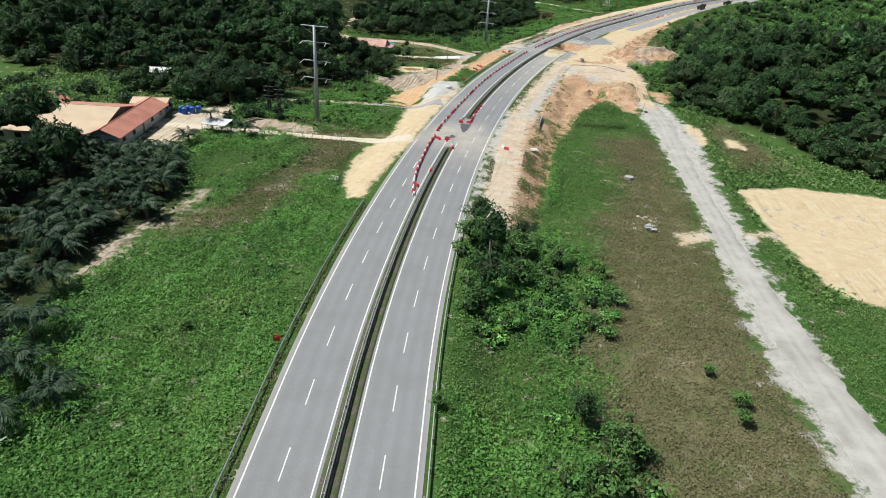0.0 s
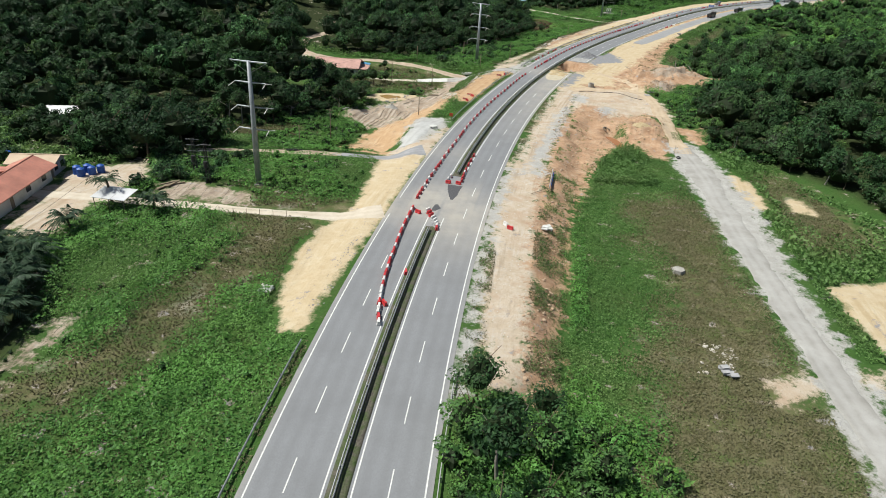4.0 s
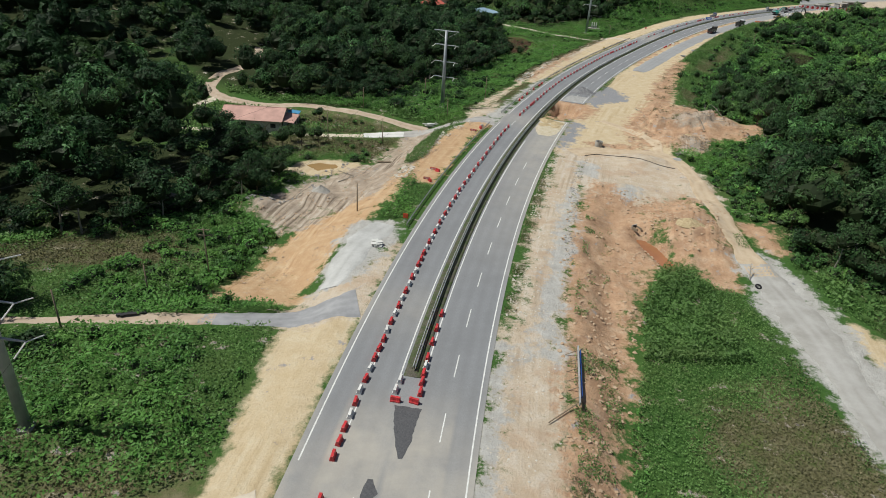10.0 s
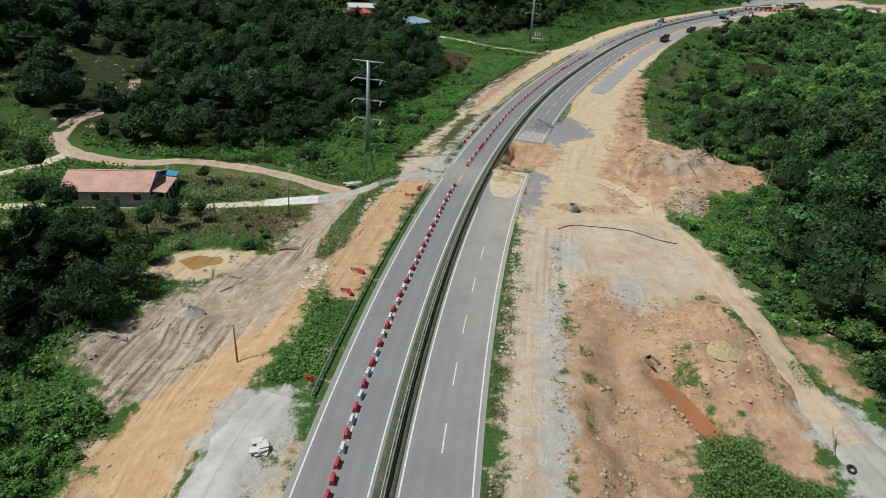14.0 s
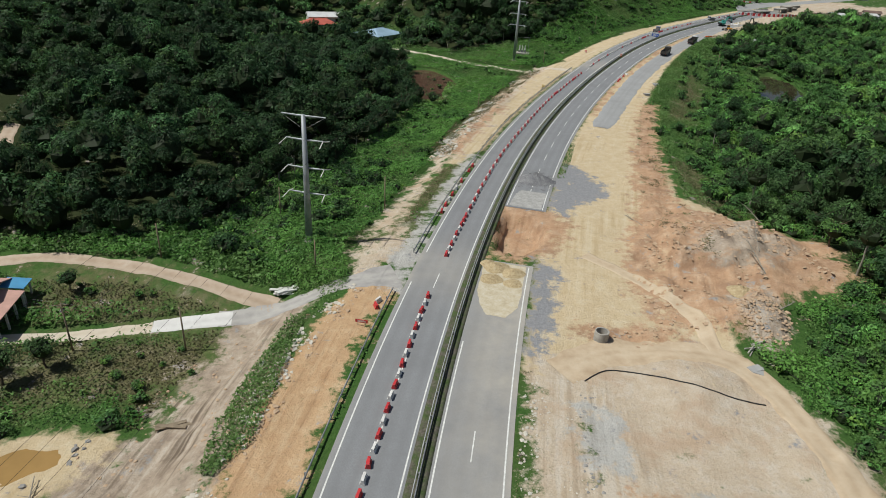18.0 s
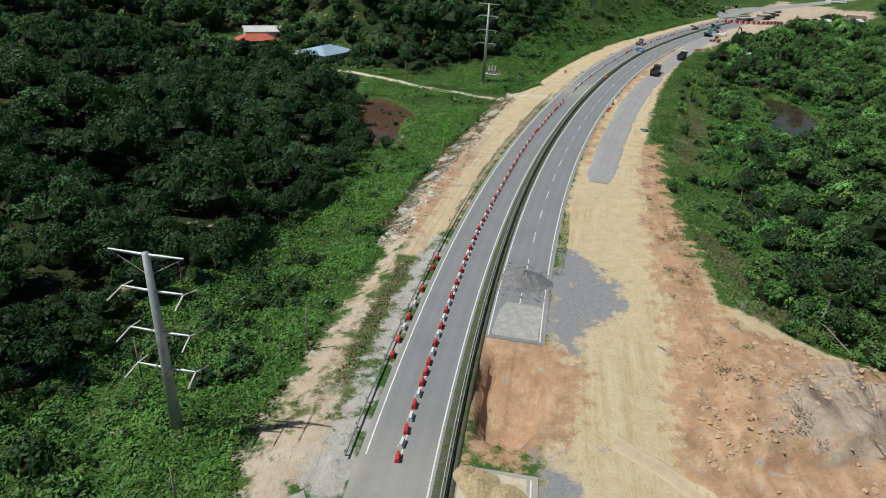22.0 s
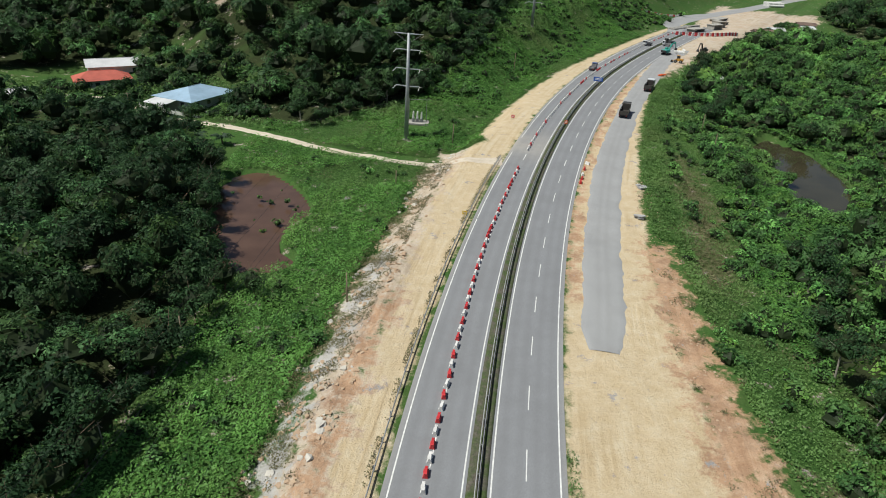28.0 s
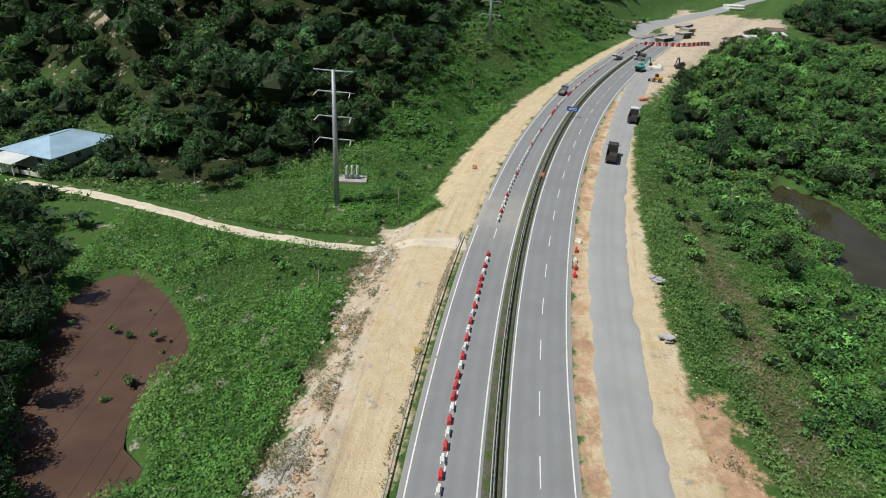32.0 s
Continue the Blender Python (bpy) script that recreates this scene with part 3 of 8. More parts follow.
def ground_z(x, y, rough=True):
    x, y = np.asarray(x, float), np.asarray(y, float)
    v, d = road_vd(x, y)
    zl = np.interp(v, [-100, 100, 150, 175, 195, 262, 276, 300, 335, 400, 440, 470, 520], [-1.5, -1.5, -1.0, -1.0, -5.5, -5.5, -1.0, -1.0, -2.6, -2.8, -2.2, -0.8, 1.0])
    l0 = np.interp(v, [0, 180, 200, 262, 280, 330, 345, 430, 450], [11, 11, 17, 17, 14, 14, 17, 17, 14])
    l1 = l0 + np.interp(v, [0, 180, 200, 262, 280, 340, 430], [7, 8, 15, 15, 8, 9, 8])
    zr = np.interp(v, [-100, 205, 232, 300, 330, 480], [-2.5, -2.5, -1.0, -0.8, -1.8, -1.8])
    r0 = np.interp(v, [0, 95, 110, 150, 185, 228, 240, 300, 330, 440, 470], [10.5, 10.5, 17, 17.5, 19, 19.5, 24, 36, 34, 26, 20])
    r1 = r0 + np.interp(v, [0, 180, 195, 225, 260, 330], [6, 8, 5.5, 6, 30, 9])
    z = np.where(d < 0, zl * ease((-d - l0) / (l1 - l0)), zr * ease((d - r0) / (r1 - r0)))
    z = z + road_z(v) * (1 - ease((np.abs(d) - 18) / np.where(d < 0, 70, 60)))
    z = z + np.where(d < 0, 9.0 * ease((-d - 17) / 38) * ease((v - 452) / 45), 0)
    away = ease((np.abs(d) - 22) / 20)
    for hx, hy, h, r in HILLS:
        z = z + away * h * np.exp(-((x - hx) ** 2 + (y - hy) ** 2) / (r * r))
    for hx, hy, h, r in MOUNDS:
        z = z + h * np.exp(-(((x - hx) ** 2 + (y - hy) ** 2) / (r * r)) ** 1.5) * (0.7 + 0.6 * lumps(x, y, 1.7, 5))
    if rough:
        off = ease((np.abs(d) - 10.5) / 3)
        z = z + off * (0.35 * (lumps(x, y, 7.0, 2) - 0.5) + 0.14 * (lumps(x, y, 2.2, 3) - 0.5))
    for poly in BROKEN:
        z = z + ease(inside(x, y, poly, 4.0) / 3.0 + 0.3) * (0.9 * lumps(x, y, 2.9, 61) + 0.55 * lumps(x, y, 1.5, 62) - 0.5)
    for poly in CHURNED:
        z = z + ease(inside(x, y, poly, 4.0) / 3.0) * (0.9 * (lumps(d, v * 0.10, 1.7, 63) - 0.5) + 0.5 * (lumps(x, y, 2.2, 64) - 0.5))
    rise = ease(inside(x, y, BANK, 5.0) / 3.5 + 0.2)
    z = z + rise * (2.2 * np.abs(lumps(x, y, 6.5, 65) - 0.5) + 1.3 * np.abs(lumps(x, y, 2.6, 66) - 0.5) - 0.3)
    z = z + 1.7 * ease(inside(x, y, LEDGE, 4.0) / 1.2 + 0.5)
    for poly, deep in ((POND_A, -1.4), (POND_B, -1.6), (PUDDLE, -0.35), (TRENCH, -1.9)):
        z = z + deep * ease(inside(x, y, poly, 4.0) / 2.5 + 0.5)
    return z - 2.9 * ease(inside(x, y, PIT, 4.0) / 1.6 + 0.45)


def spaced(lo, hi, first, grow, far):
    """Steps of one size from lo to hi, then growing outwards to far."""
    mid = np.arange(lo, hi + first / 2, first)
    out, step = [], first
    while sum(out) < far:
        step *= grow
        out.append(step)
    c = np.cumsum(out)
    return np.concatenate([lo - c[::-1], mid, mid[-1] + c])


def sheet(name, verts, quads, material, smooth=True, **attrs):
    """One mesh from arrays of places and quads, with point values."""
    me = bpy.data.meshes.new(name)
    verts, quads = np.asarray(verts, np.float32), np.asarray(quads, np.int32)
    me.vertices.add(len(verts))
    me.vertices.foreach_set("co", verts.ravel())
    me.loops.add(quads.size)
    me.loops.foreach_set("vertex_index", quads.ravel())
    me.polygons.add(len(quads))
    me.polygons.foreach_set("loop_start", np.arange(len(quads), dtype=np.int32) * quads.shape[1])
    me.polygons.foreach_set("use_smooth", np.full(len(quads), smooth))
    for key, values in attrs.items():
        a = me.attributes.new(key, "FLOAT", "POINT")
        a.data.foreach_set("value", np.asarray(values, np.float32).ravel())
    me.materials.append(material)
    me.update(calc_edges=True)
    return me


def grid_quads(n, m):
    i = np.arange((n - 1) * m).reshape(n - 1, m)[:, :-1].ravel()
    return np.stack([i, i + 1, i + m + 1, i + m], 1)


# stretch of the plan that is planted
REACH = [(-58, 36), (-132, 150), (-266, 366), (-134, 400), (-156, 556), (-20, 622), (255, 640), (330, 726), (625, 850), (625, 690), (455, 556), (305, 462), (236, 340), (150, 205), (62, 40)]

# woods of the plan
WOOD_A = [(-84, 213), (-56, 213), (-40, 222), (-30, 232), (-26, 244), (-27, 254), (-36, 259), (-60, 262), (-90, 268), (-130, 280), (-190, 240), (-140, 200), (-100, 196)]
WOOD_B = [(-47, 305), (-36, 300), (-13, 297), (-2, 303), (6, 321), (19, 336), (35, 366), (44, 388), (43, 410), (46, 440), (40, 470), (20, 490), (-30, 500), (-80, 450), (-75, 330), (-64, 312)]
WOOD_C = [(60, 480), (74, 470)] + [tuple(float(c) for c in at(v, d)) for v, d in ((453, -46), (468, -42), (485, -43), (500, -50), (520, -56), (560, -52), (600, -44), (640, -38))] + [(340, 690), (300, 740), (100, 740), (-40, 700), (-110, 600), (-90, 520), (-20, 548), (14, 560), (40, 552), (60, 530)]
WOOD_D = [(81, 240), (75, 218), (74, 205), (78, 197), (86, 190), (95, 178), (98, 160), (106, 142), (140, 128), (200, 180), (215, 260), (180, 300), (140, 320), (118, 330), (106, 290), (98, 268), (90, 253)]
WOOD_E = [(104, 288)] + [tuple(float(c) for c in at(v, d)) for v, d in ((318, 47), (345, 47), (372, 45), (400, 50))] + [(150, 372), (168, 380)] + [tuple(float(c) for c in at(v, d)) for v, d in ((440, 78), (470, 72), (478, 58), (468, 42), (478, 30), (505, 28), (528, 26), (564, 31), (600, 33), (618, 38))] + [(420, 560), (380, 440), (260, 290), (200, 290), (140, 300)]
WOOD_F = [(-100, 185), (-88, 176), (-70, 170), (-52, 172), (-52, 184), (-60, 196), (-80, 200)]
WOOD_G = [(-74, 318), (-78, 330), (-80, 450), (-100, 520), (-240, 480), (-260, 300), (-190, 240), (-130, 284)]
WOOD_H = [(300, 745), (400, 790), (520, 850), (420, 900), (250, 860), (200, 760)]
WOOD_J = [(-20, 540), (-90, 520), (-84, 450), (-30, 500), (20, 490), (28, 492), (-4, 505), (-20, 512)]
WOOD_K = [(20, 552), (60, 530), (58, 518), (62, 480), (50, 484), (60, 500), (52, 522), (34, 524), (26, 545)]
WOOD_I = [(430, 590), (470, 650), (560, 690), (600, 560), (470, 500)]
WOOD_L = [(-58, 264), (-56, 272), (-66, 278), (-80, 274), (-100, 273), (-140, 284), (-190, 244), (-130, 272), (-90, 264)]
WOOD_M = [(-68, 299), (-76, 318), (-120, 330), (-200, 280), (-140, 288), (-100, 288), (-80, 292)]
PALM_PLOT = [(-54, 62), (-55, 80), (-53, 92), (-50, 102), (-51, 113), (-56, 124), (-66, 132), (-90, 134), (-120, 120), (-80, 60), (-60, 44)]
WOODS = (PALM_PLOT, WOOD_L, WOOD_M, WOOD_A, WOOD_B, WOOD_C, WOOD_D, WOOD_E, WOOD_F, WOOD_G, WOOD_H, WOOD_I, WOOD_J, WOOD_K)


# ---- ground ----
gv = np.concatenate([spaced(20, 470, 1.0, 1.0, 0.1)[1:-1]])
tail, step = [], 0.9
while sum(tail) < 2600:
    step *= 1.06
    tail.append(step)
gv = np.concatenate([20 - np.cumsum(tail)[::-1], gv, gv[-1] + np.cumsum(tail)])
ge = spaced(-46, 46, 0.85, 1.06, 2600)
GV, GE = np.meshgrid(gv, ge, indexing="ij")
gx, gy = GE + centre(GV)[0], GV
gz = ground_z(gx, gy)
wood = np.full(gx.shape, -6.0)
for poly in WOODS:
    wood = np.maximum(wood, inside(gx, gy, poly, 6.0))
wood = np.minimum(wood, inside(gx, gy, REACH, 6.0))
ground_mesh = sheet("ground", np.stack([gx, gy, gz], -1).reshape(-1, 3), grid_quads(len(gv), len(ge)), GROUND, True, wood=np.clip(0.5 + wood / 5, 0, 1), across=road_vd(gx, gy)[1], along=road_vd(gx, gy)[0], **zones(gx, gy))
ground = tagged(new("ground", ground_mesh), "grassy and bare construction ground beside the highway", "ground", kind="structure")


# ---- helpers for building ----
def part(name, bm, material, parent=None, label="", smooth=False):
    """Link a bmesh as one mesh object, under its thing if one is given."""
    me = bpy.data.meshes.new(name)
    bm.to_mesh(me)
    bm.free()
    me.materials.append(material)
    if smooth:
        me.polygons.foreach_set("use_smooth", np.ones(len(me.polygons), bool))
    ob = new(name, me)
    ob.parent = parent
    return tagged(ob, label)


def shared(name, me, parent, m):
    """Another object on the same mesh, at a pose within its thing."""
    ob = new(name, me)
    ob.parent = parent
    ob.matrix_basis = m
    return ob


def thing(name, m=None, label="", category="", group="", kind=""):
    """An Empty at a thing's base."""
    ob = new(name)
    ob.empty_display_size = 0.2
    if m is not None:
        ob.matrix_basis = m
    return tagged(ob, label, category, group, kind)


def box(bm, x, y, z, sx, sy, sz, turn=None, bevel=0.0):
    """A box by its middle and full sizes; turn: a matrix about its middle."""
    m = Matrix.Translation((x, y, z)) @ (turn or Matrix()) @ Matrix.Diagonal((sx, sy, sz, 1))
    vs = bmesh.ops.create_cube(bm, size=1.0, matrix=m)["verts"]
    if bevel:
        es = list({e for v in vs for e in v.link_edges})
        bmesh.ops.bevel(bm, geom=es, offset=bevel, segments=1, affect="EDGES")
    return bm


def rod(bm, a, b, r0, r1=None, n=8, caps=True):
    """A tapered round bar from a to b."""
    a, b = Vector(a), Vector(b)
    way = b - a
    m = Matrix.Translation((a + b) / 2) @ way.to_track_quat("Z", "Y").to_matrix().to_4x4()
    bmesh.ops.create_cone(bm, cap_ends=caps, segments=n, radius1=r0, radius2=r0 if r1 is None else r1, depth=way.length, matrix=m)
    return bm


def boxed(name, material, parent, *args, label="", bevel=0.0):
    return part(name, box(bmesh.new(), *args, bevel=bevel), material, parent, label)


def prism(bm, outline, z0, z1):
    """An upright prism over a plan outline."""
    lo = [bm.verts.new((x, y, z0)) for x, y in outline]
    hi = [bm.verts.new((x, y, z1)) for x, y in outline]
    bm.faces.new(hi)
    bm.faces.new(lo[::-1])
    n = len(lo)
    for i in range(n):
        bm.faces.new((lo[i], lo[(i + 1) % n], hi[(i + 1) % n], hi[i]))
    bmesh.ops.recalc_face_normals(bm, faces=bm.faces)
    return bm


def gz1(x, y):
    return float(ground_z(np.array([x]), np.array([y]))[0])


# ---- the highway ----
def strip(v0, v1, d0, d1, z, step=2.0, cols=2, thick=0.35):
    """Places and quads of a strip along the road with side faces, and each place's offset."""
    n = max(2, int((v1 - v0) / step) + 1)
    v = np.linspace(v0, v1, n)
    d = np.linspace(d0, d1, cols)
    d = np.concatenate([[d0], d, [d1]])
    V, D = np.meshgrid(v, d, indexing="ij")
    x, y = at(V, D)
    Z = z + road_z(V)
    Z[:, 0] -= thick
    Z[:, -1] -= thick
    return np.stack([x, y, Z], -1).reshape(-1, 3), grid_quads(n, len(d)), V.ravel(), D.ravel()


def dust_on(v, d):
    """Dust swept over the pavement near junctions and works."""
    g = lambda c, w: np.exp(-(((v - c) / w) ** 2))
    right = (d > 0) * (0.9 * g(148, 12) + 1.0 * np.clip((v - 190) / 80, 0, 1) * (v < 290) * np.clip((d + 2) / 8, 0.35, 1) + 0.7 * (v > 600))
    left = (d < 0) * (0.75 * g(151, 8) + 0.5 * g(279, 8) + 0.6 * g(432, 8) + 0.35 * g(183, 6))
    edge = 0.45 * np.clip((np.abs(d) - 8.3) / 0.8, 0, 1)
    cross = 0.8 * np.exp(-((v - 158) / 6.0) ** 2) * (np.abs(d) < 6)
    return np.clip(right + left + edge + cross, 0, 1)


def wheel_on(d):
    a = np.abs(d)
    return sum(np.exp(-(((a - c) / 0.45) ** 2)) for c in (2.4, 4.1, 5.9, 7.5))


def carriageway(name, v0, v1, d0, d1, label):
    p, q, v, d = strip(v0, v1, d0, d1, 0.06, 1.5, 21)
    me = sheet(name, p, q, ASPHALT, False, dust=dust_on(v, d), wheel=wheel_on(d))
    return tagged(new(name, me), label, "road", kind="structure")


road_left = carriageway("road", -60, 597, -9.2, -1.05, "grey asphalt carriageway with worn wheel tracks and white lines")
road_right_a = carriageway("road", -60, 283.5, 1.05, 9.0, "closed grey asphalt carriageway spread with dust and sand")
road_right_b = carriageway("road", 304.5, 597, 1.05, 9.0, "grey asphalt carriageway with white lane lines")
p, q, v, d = strip(144, 169, -1.05, 1.05, 0.056, 1.5, 5)
tagged(new("road", sheet("crossover", p, q, ASPHALT, False, dust=dust_on(v, d) * 0.9, wheel=d * 0)), "dusty asphalt crossing through the median", "road", kind="structure")

# earth and weeds, toned dark for the rails' shadow as well
km = Nodes("median_earth", 0.95, 0, 0.1)
MEDIAN = km.base(km.mix(km.band(km.noise(0.6, 5, 0.7), 0.4, 0.62), km.ramp(km.noise(5.0, 4), (0.3, (0.06, 0.055, 0.045)), (0.7, (0.15, 0.135, 0.11))), km.ramp(km.noise(4.0, 4), (0.3, (0.035, 0.06, 0.02)), (0.7, (0.08, 0.115, 0.04)))))
for v0, v1 in ((-60, 144), (169, 592)):
    p, q, v, d = strip(v0, v1, -1.045, 1.045, 0.09, 1.5, 7, 0.2)
    p[:, 2] += (lumps(p[:, 0], p[:, 1], 0.8, 7) - 0.4) * 0.12 * (np.abs(d) < 0.9)
    tagged(new("median", sheet("median", p, q, MEDIAN)), "dark weedy earth strip between the carriageways", "median", kind="structure")


def line(road, v0, v1, d, width=0.16):
    p, q, v, dd = strip(v0, v1, d - width / 2, d + width / 2, 0.066, 2.0, 2, 0.01)
    ob = new("edge_line", sheet("edge_line", p, q, LINE, False))
    ob.parent = road


for v0, v1 in ((-60, 147), (154.5, 274), (283, 427), (436, 592)):
    line(road_left, v0, v1, -8.5)
line(road_left, -60, 150, -1.42)
line(road_left, 166, 592, -1.42)
line(road_right_a, -60, 148, 1.4)
line(road_right_a, 167, 262, 1.4)
line(road_right_a, -60, 283, 8.3)
line(road_right_b, 305, 592, 1.4)
line(road_right_b, 305, 580, 8.3)

dash_mesh = bpy.data.meshes.new("lane_dash")
bm = box(bmesh.new(), 0, 0, 0.066, 0.13, 4.4, 0.008)
bm.to_mesh(dash_mesh)
bm.free()
dash_mesh.materials.append(LINE)


def on_road(v, d, z=0.0, turn=0.0):
    x, y = at(v, d)
    s = float(centre(v)[1])
    up = math.degrees(math.atan(float(road_z(v + 4) - road_z(v - 4)) / (8 * math.sqrt(1 + s * s))))
    return pose(float(x), float(y), z + float(road_z(v)), 0, 0, -math.degrees(math.atan(s))) @ pose(0, 0, 0, up, 0, turn)


def stations(v0, v1, pitch):
    """Stations at one pitch along the line."""
    out, v = [], v0
    while v < v1:
        out.append(v)
        v += pitch / math.sqrt(1 + float(centre(v)[1]) ** 2)
    return out


for v in stations(44.2, 580, 10.75):
    for road, d in ((road_left, -4.95), (road_right_b if v > 306 else road_right_a, 4.85)):
        if (d > 0 and 255 < v < 306) or (d < 0 and (140 < v < 152)):
            continue
        shared("lane_dash", dash_mesh, road, on_road(v, d))


# ---- other tracks ----
def ribbon(name, line_pts, widths, material, label, lift=0.07, category="road", ragged=0.35, close=None):
    """A track draped over the ground, its edges uneven."""
    pts = [Vector((*p, 0)) for p in line_pts]
    dense, wide = [], []
    for i in range(len(pts) - 1):
        a, b = pts[i], pts[i + 1]
        pa, pb = pts[max(i - 1, 0)], pts[min(i + 2, len(pts) - 1)]
        n = max(2, int((b - a).length / 0.7))
        for k in range(n + (i == len(pts) - 2)):
            t = k / n
            dense.append(0.5 * (2 * a + (b - pa) * t + (2 * pa - 5 * a + 4 * b - pb) * t * t + (3 * a - pa - 3 * b + pb) * t**3))
            wide.append(widths[i] + (widths[i + 1] - widths[i]) * t)
    c = np.array([(p.x, p.y) for p in dense])
    tan = np.gradient(c, axis=0)
    tan /= np.linalg.norm(tan, axis=1)[:, None]
    nor = np.stack([tan[:, 1], -tan[:, 0]], 1)
    cols = 11
    u = np.linspace(-0.5, 0.5, cols)
    w = np.array(wide)
    wl = w * (1 + ragged * (lumps(c[:, 0], c[:, 1], 3.3, 11) + 0.6 * lumps(c[:, 0], c[:, 1], 0.9, 13) - 0.8))
    wr = w * (1 + ragged * (lumps(c[:, 0], c[:, 1], 3.1, 12) + 0.6 * lumps(c[:, 0], c[:, 1], 0.9, 14) - 0.8))
    off = np.where(u[None, :] < 0, wl[:, None], wr[:, None]) * u[None, :]
    x = c[:, 0:1] + nor[:, 0:1] * off
    y = c[:, 1:2] + nor[:, 1:2] * off
    z = ground_z(x, y) + lift
    z[:, 0] -= lift + 0.12
    z[:, -1] -= lift + 0.12
    wheel = np.exp(-(((np.abs(off) - 0.8) / 0.45) ** 2))
    me = sheet(name, np.stack([x, y, z], -1).reshape(-1, 3), grid_quads(len(c), cols), material, True, wheel=wheel, dust=wheel * 0)
    return tagged(new(name, me), label, category, kind="structure")


ribbon("haul_road", [(50, 20), (50.5, 46), (51.3, 70), (52.8, 95), (55.4, 120), (58, 145), (61.4, 170), (63.6, 188), (63.6, 203)], [8, 7.5, 6.6, 5.4, 5.0, 5.4, 6.2, 8, 6], HAUL, "pale grey gravel haul road worn white by lorries")
ribbon("dirt_track", [(63.6, 199), (63.8, 208), (64.5, 216), (65.6, 228), (66.8, 238), (67.5, 247), (65.5, 253), (60, 256), (51, 257), (43, 254)], [6, 5, 4.8, 5, 4, 4, 5, 5.5, 6, 6], SANDY, "tan earth track smoothed by lorries")
ribbon("dirt_track", [(65, 255), (66.2, 262), (65, 270), (62, 277), (58, 283)], [2.4, 2.6, 2.6, 2.6, 3], SANDY, "narrow tan earth track along a bank")
ribbon("gravel_apron", [(-8, 190.5), (-6.3, 196), (-3.4, 204), (0, 210.5)], [3.5, 5.5, 6, 4.5], CHALK, "whitish gravel spread beside the highway", 0.08, "ground", 0.5)
ribbon("access_road", [(-90, 152), (-63, 150.5), (-45, 149.5), (-30, 148.3), (-16, 148.2), (-9.4, 149.5)], [3.2, 3.2, 3, 2.8, 3.6, 8], CREAM, "cream gravel farm track joining the highway")
ribbon("dirt_track", [(-72, 177), (-56, 179), (-42, 180.3), (-33, 181), (-22, 181.6)], [1.2, 1.4, 1.8, 2.6, 3.4], PINK_DIRT, "brown earth path through the green plots")
ribbon("access_road", [(-24, 181.5), (-18, 182.2), (-12, 183.4), (-3.2, 185)], [3.0, 4.8, 6.0, 7.6], SLATE, "grey gravel track joining the highway")
ribbon("access_road", [(0, 277), (7, 277), (17, 278), (26, 279.5)], [3.4, 3.6, 4.2, 8], GREY_GRAVEL, "grey gravel side road joining the highway")
ribbon("access_road", [(-60, 275.5), (-40, 275.5), (-20, 276), (-9, 277)], [2.6, 2.6, 2.6, 2.6], CREAM, "pale lane towards the pink-roofed house")
ribbon("access_road", [(-9, 277), (-3, 277), (2, 276.8)], [2.7, 2.9, 3.2], PALE_CONCRETE, "short white concrete lane", 0.085, ragged=0.08)
ribbon("dirt_track", [(8, 278), (3, 281), (-10, 288), (-26, 294), (-39, 295), (-54, 301), (-58, 310), (-50, 330), (-52, 350)], [3.6, 2.8, 2.4, 2.4, 2.6, 3.6, 4.6, 4, 3], PINK_DIRT, "pinkish dirt track into the wood")
ribbon("dirt_track", [(-54, 300), (-63, 293), (-72, 285), (-90, 280)], [3, 2.6, 2.5, 2.5], CREAM, "pale dirt track past a farm")
ribbon("access_road", [(111, 427), (104, 430), (96, 435), (80, 446), (69, 458), (55, 474), (44, 486), (33, 500), (15, 520), (-5, 515)], [6.5, 3.4, 2.8, 2.6, 2.6, 2.8, 3, 3, 3.4, 3.4], CREAM, "cream gravel lane leading to houses")
lane = [tuple(float(c) for c in at(v, d)) for v, d in ((363, 14.4), (368, 14.6), (378, 15), (395, 15), (420, 15), (445, 15.2), (470, 15), (495, 14.5), (520, 12.5), (545, 12))]
ribbon("temporary_lane", lane, [4.5, 6.6, 7.2, 7.4, 7.3, 7.2, 7.2, 7.4, 8, 8], TEMP_TAR, "temporary grey asphalt lane beside the highway", 0.09, ragged=0.2)


def shore(poly, more):
    return float(np.mean(ground_z(np.array([p[0] for p in poly]), np.array([p[1] for p in poly])))) + more


def pool(name, poly, z, material, label, grow=1.5):
    """A flat sheet of water, held by the hollow that it lies in."""
    c = Vector((sum(p[0] for p in poly) / len(poly), sum(p[1] for p in poly) / len(poly)))
    bm = bmesh.new()
    vs = []
    for x, y in poly:
        w = Vector((x, y)) - c
        w *= 1 + grow / max(w.length, 1.0)
        vs.append(bm.verts.new((c.x + w.x, c.y + w.y, z)))
    f = bm.faces.new(vs)
    if f.normal.z < 0:
        f.normal_flip()
    bmesh.ops.triangulate(bm, faces=bm.faces)
    ob = part(name, bm, material)
    return tagged(ob, label, "pond", kind="structure")


pool("pond", POND_A, shore(POND_A, 0.3), MUD_WATER, "muddy brown pond with weeds standing in it")
pool("pond", POND_B, shore(POND_B, 0.3), GREEN_WATER, "dark still pond between bushes")
pool("puddle", PUDDLE, shore(PUDDLE, 0.05), OCHRE_WATER, "ochre rain puddle in tan sand", 0.8)
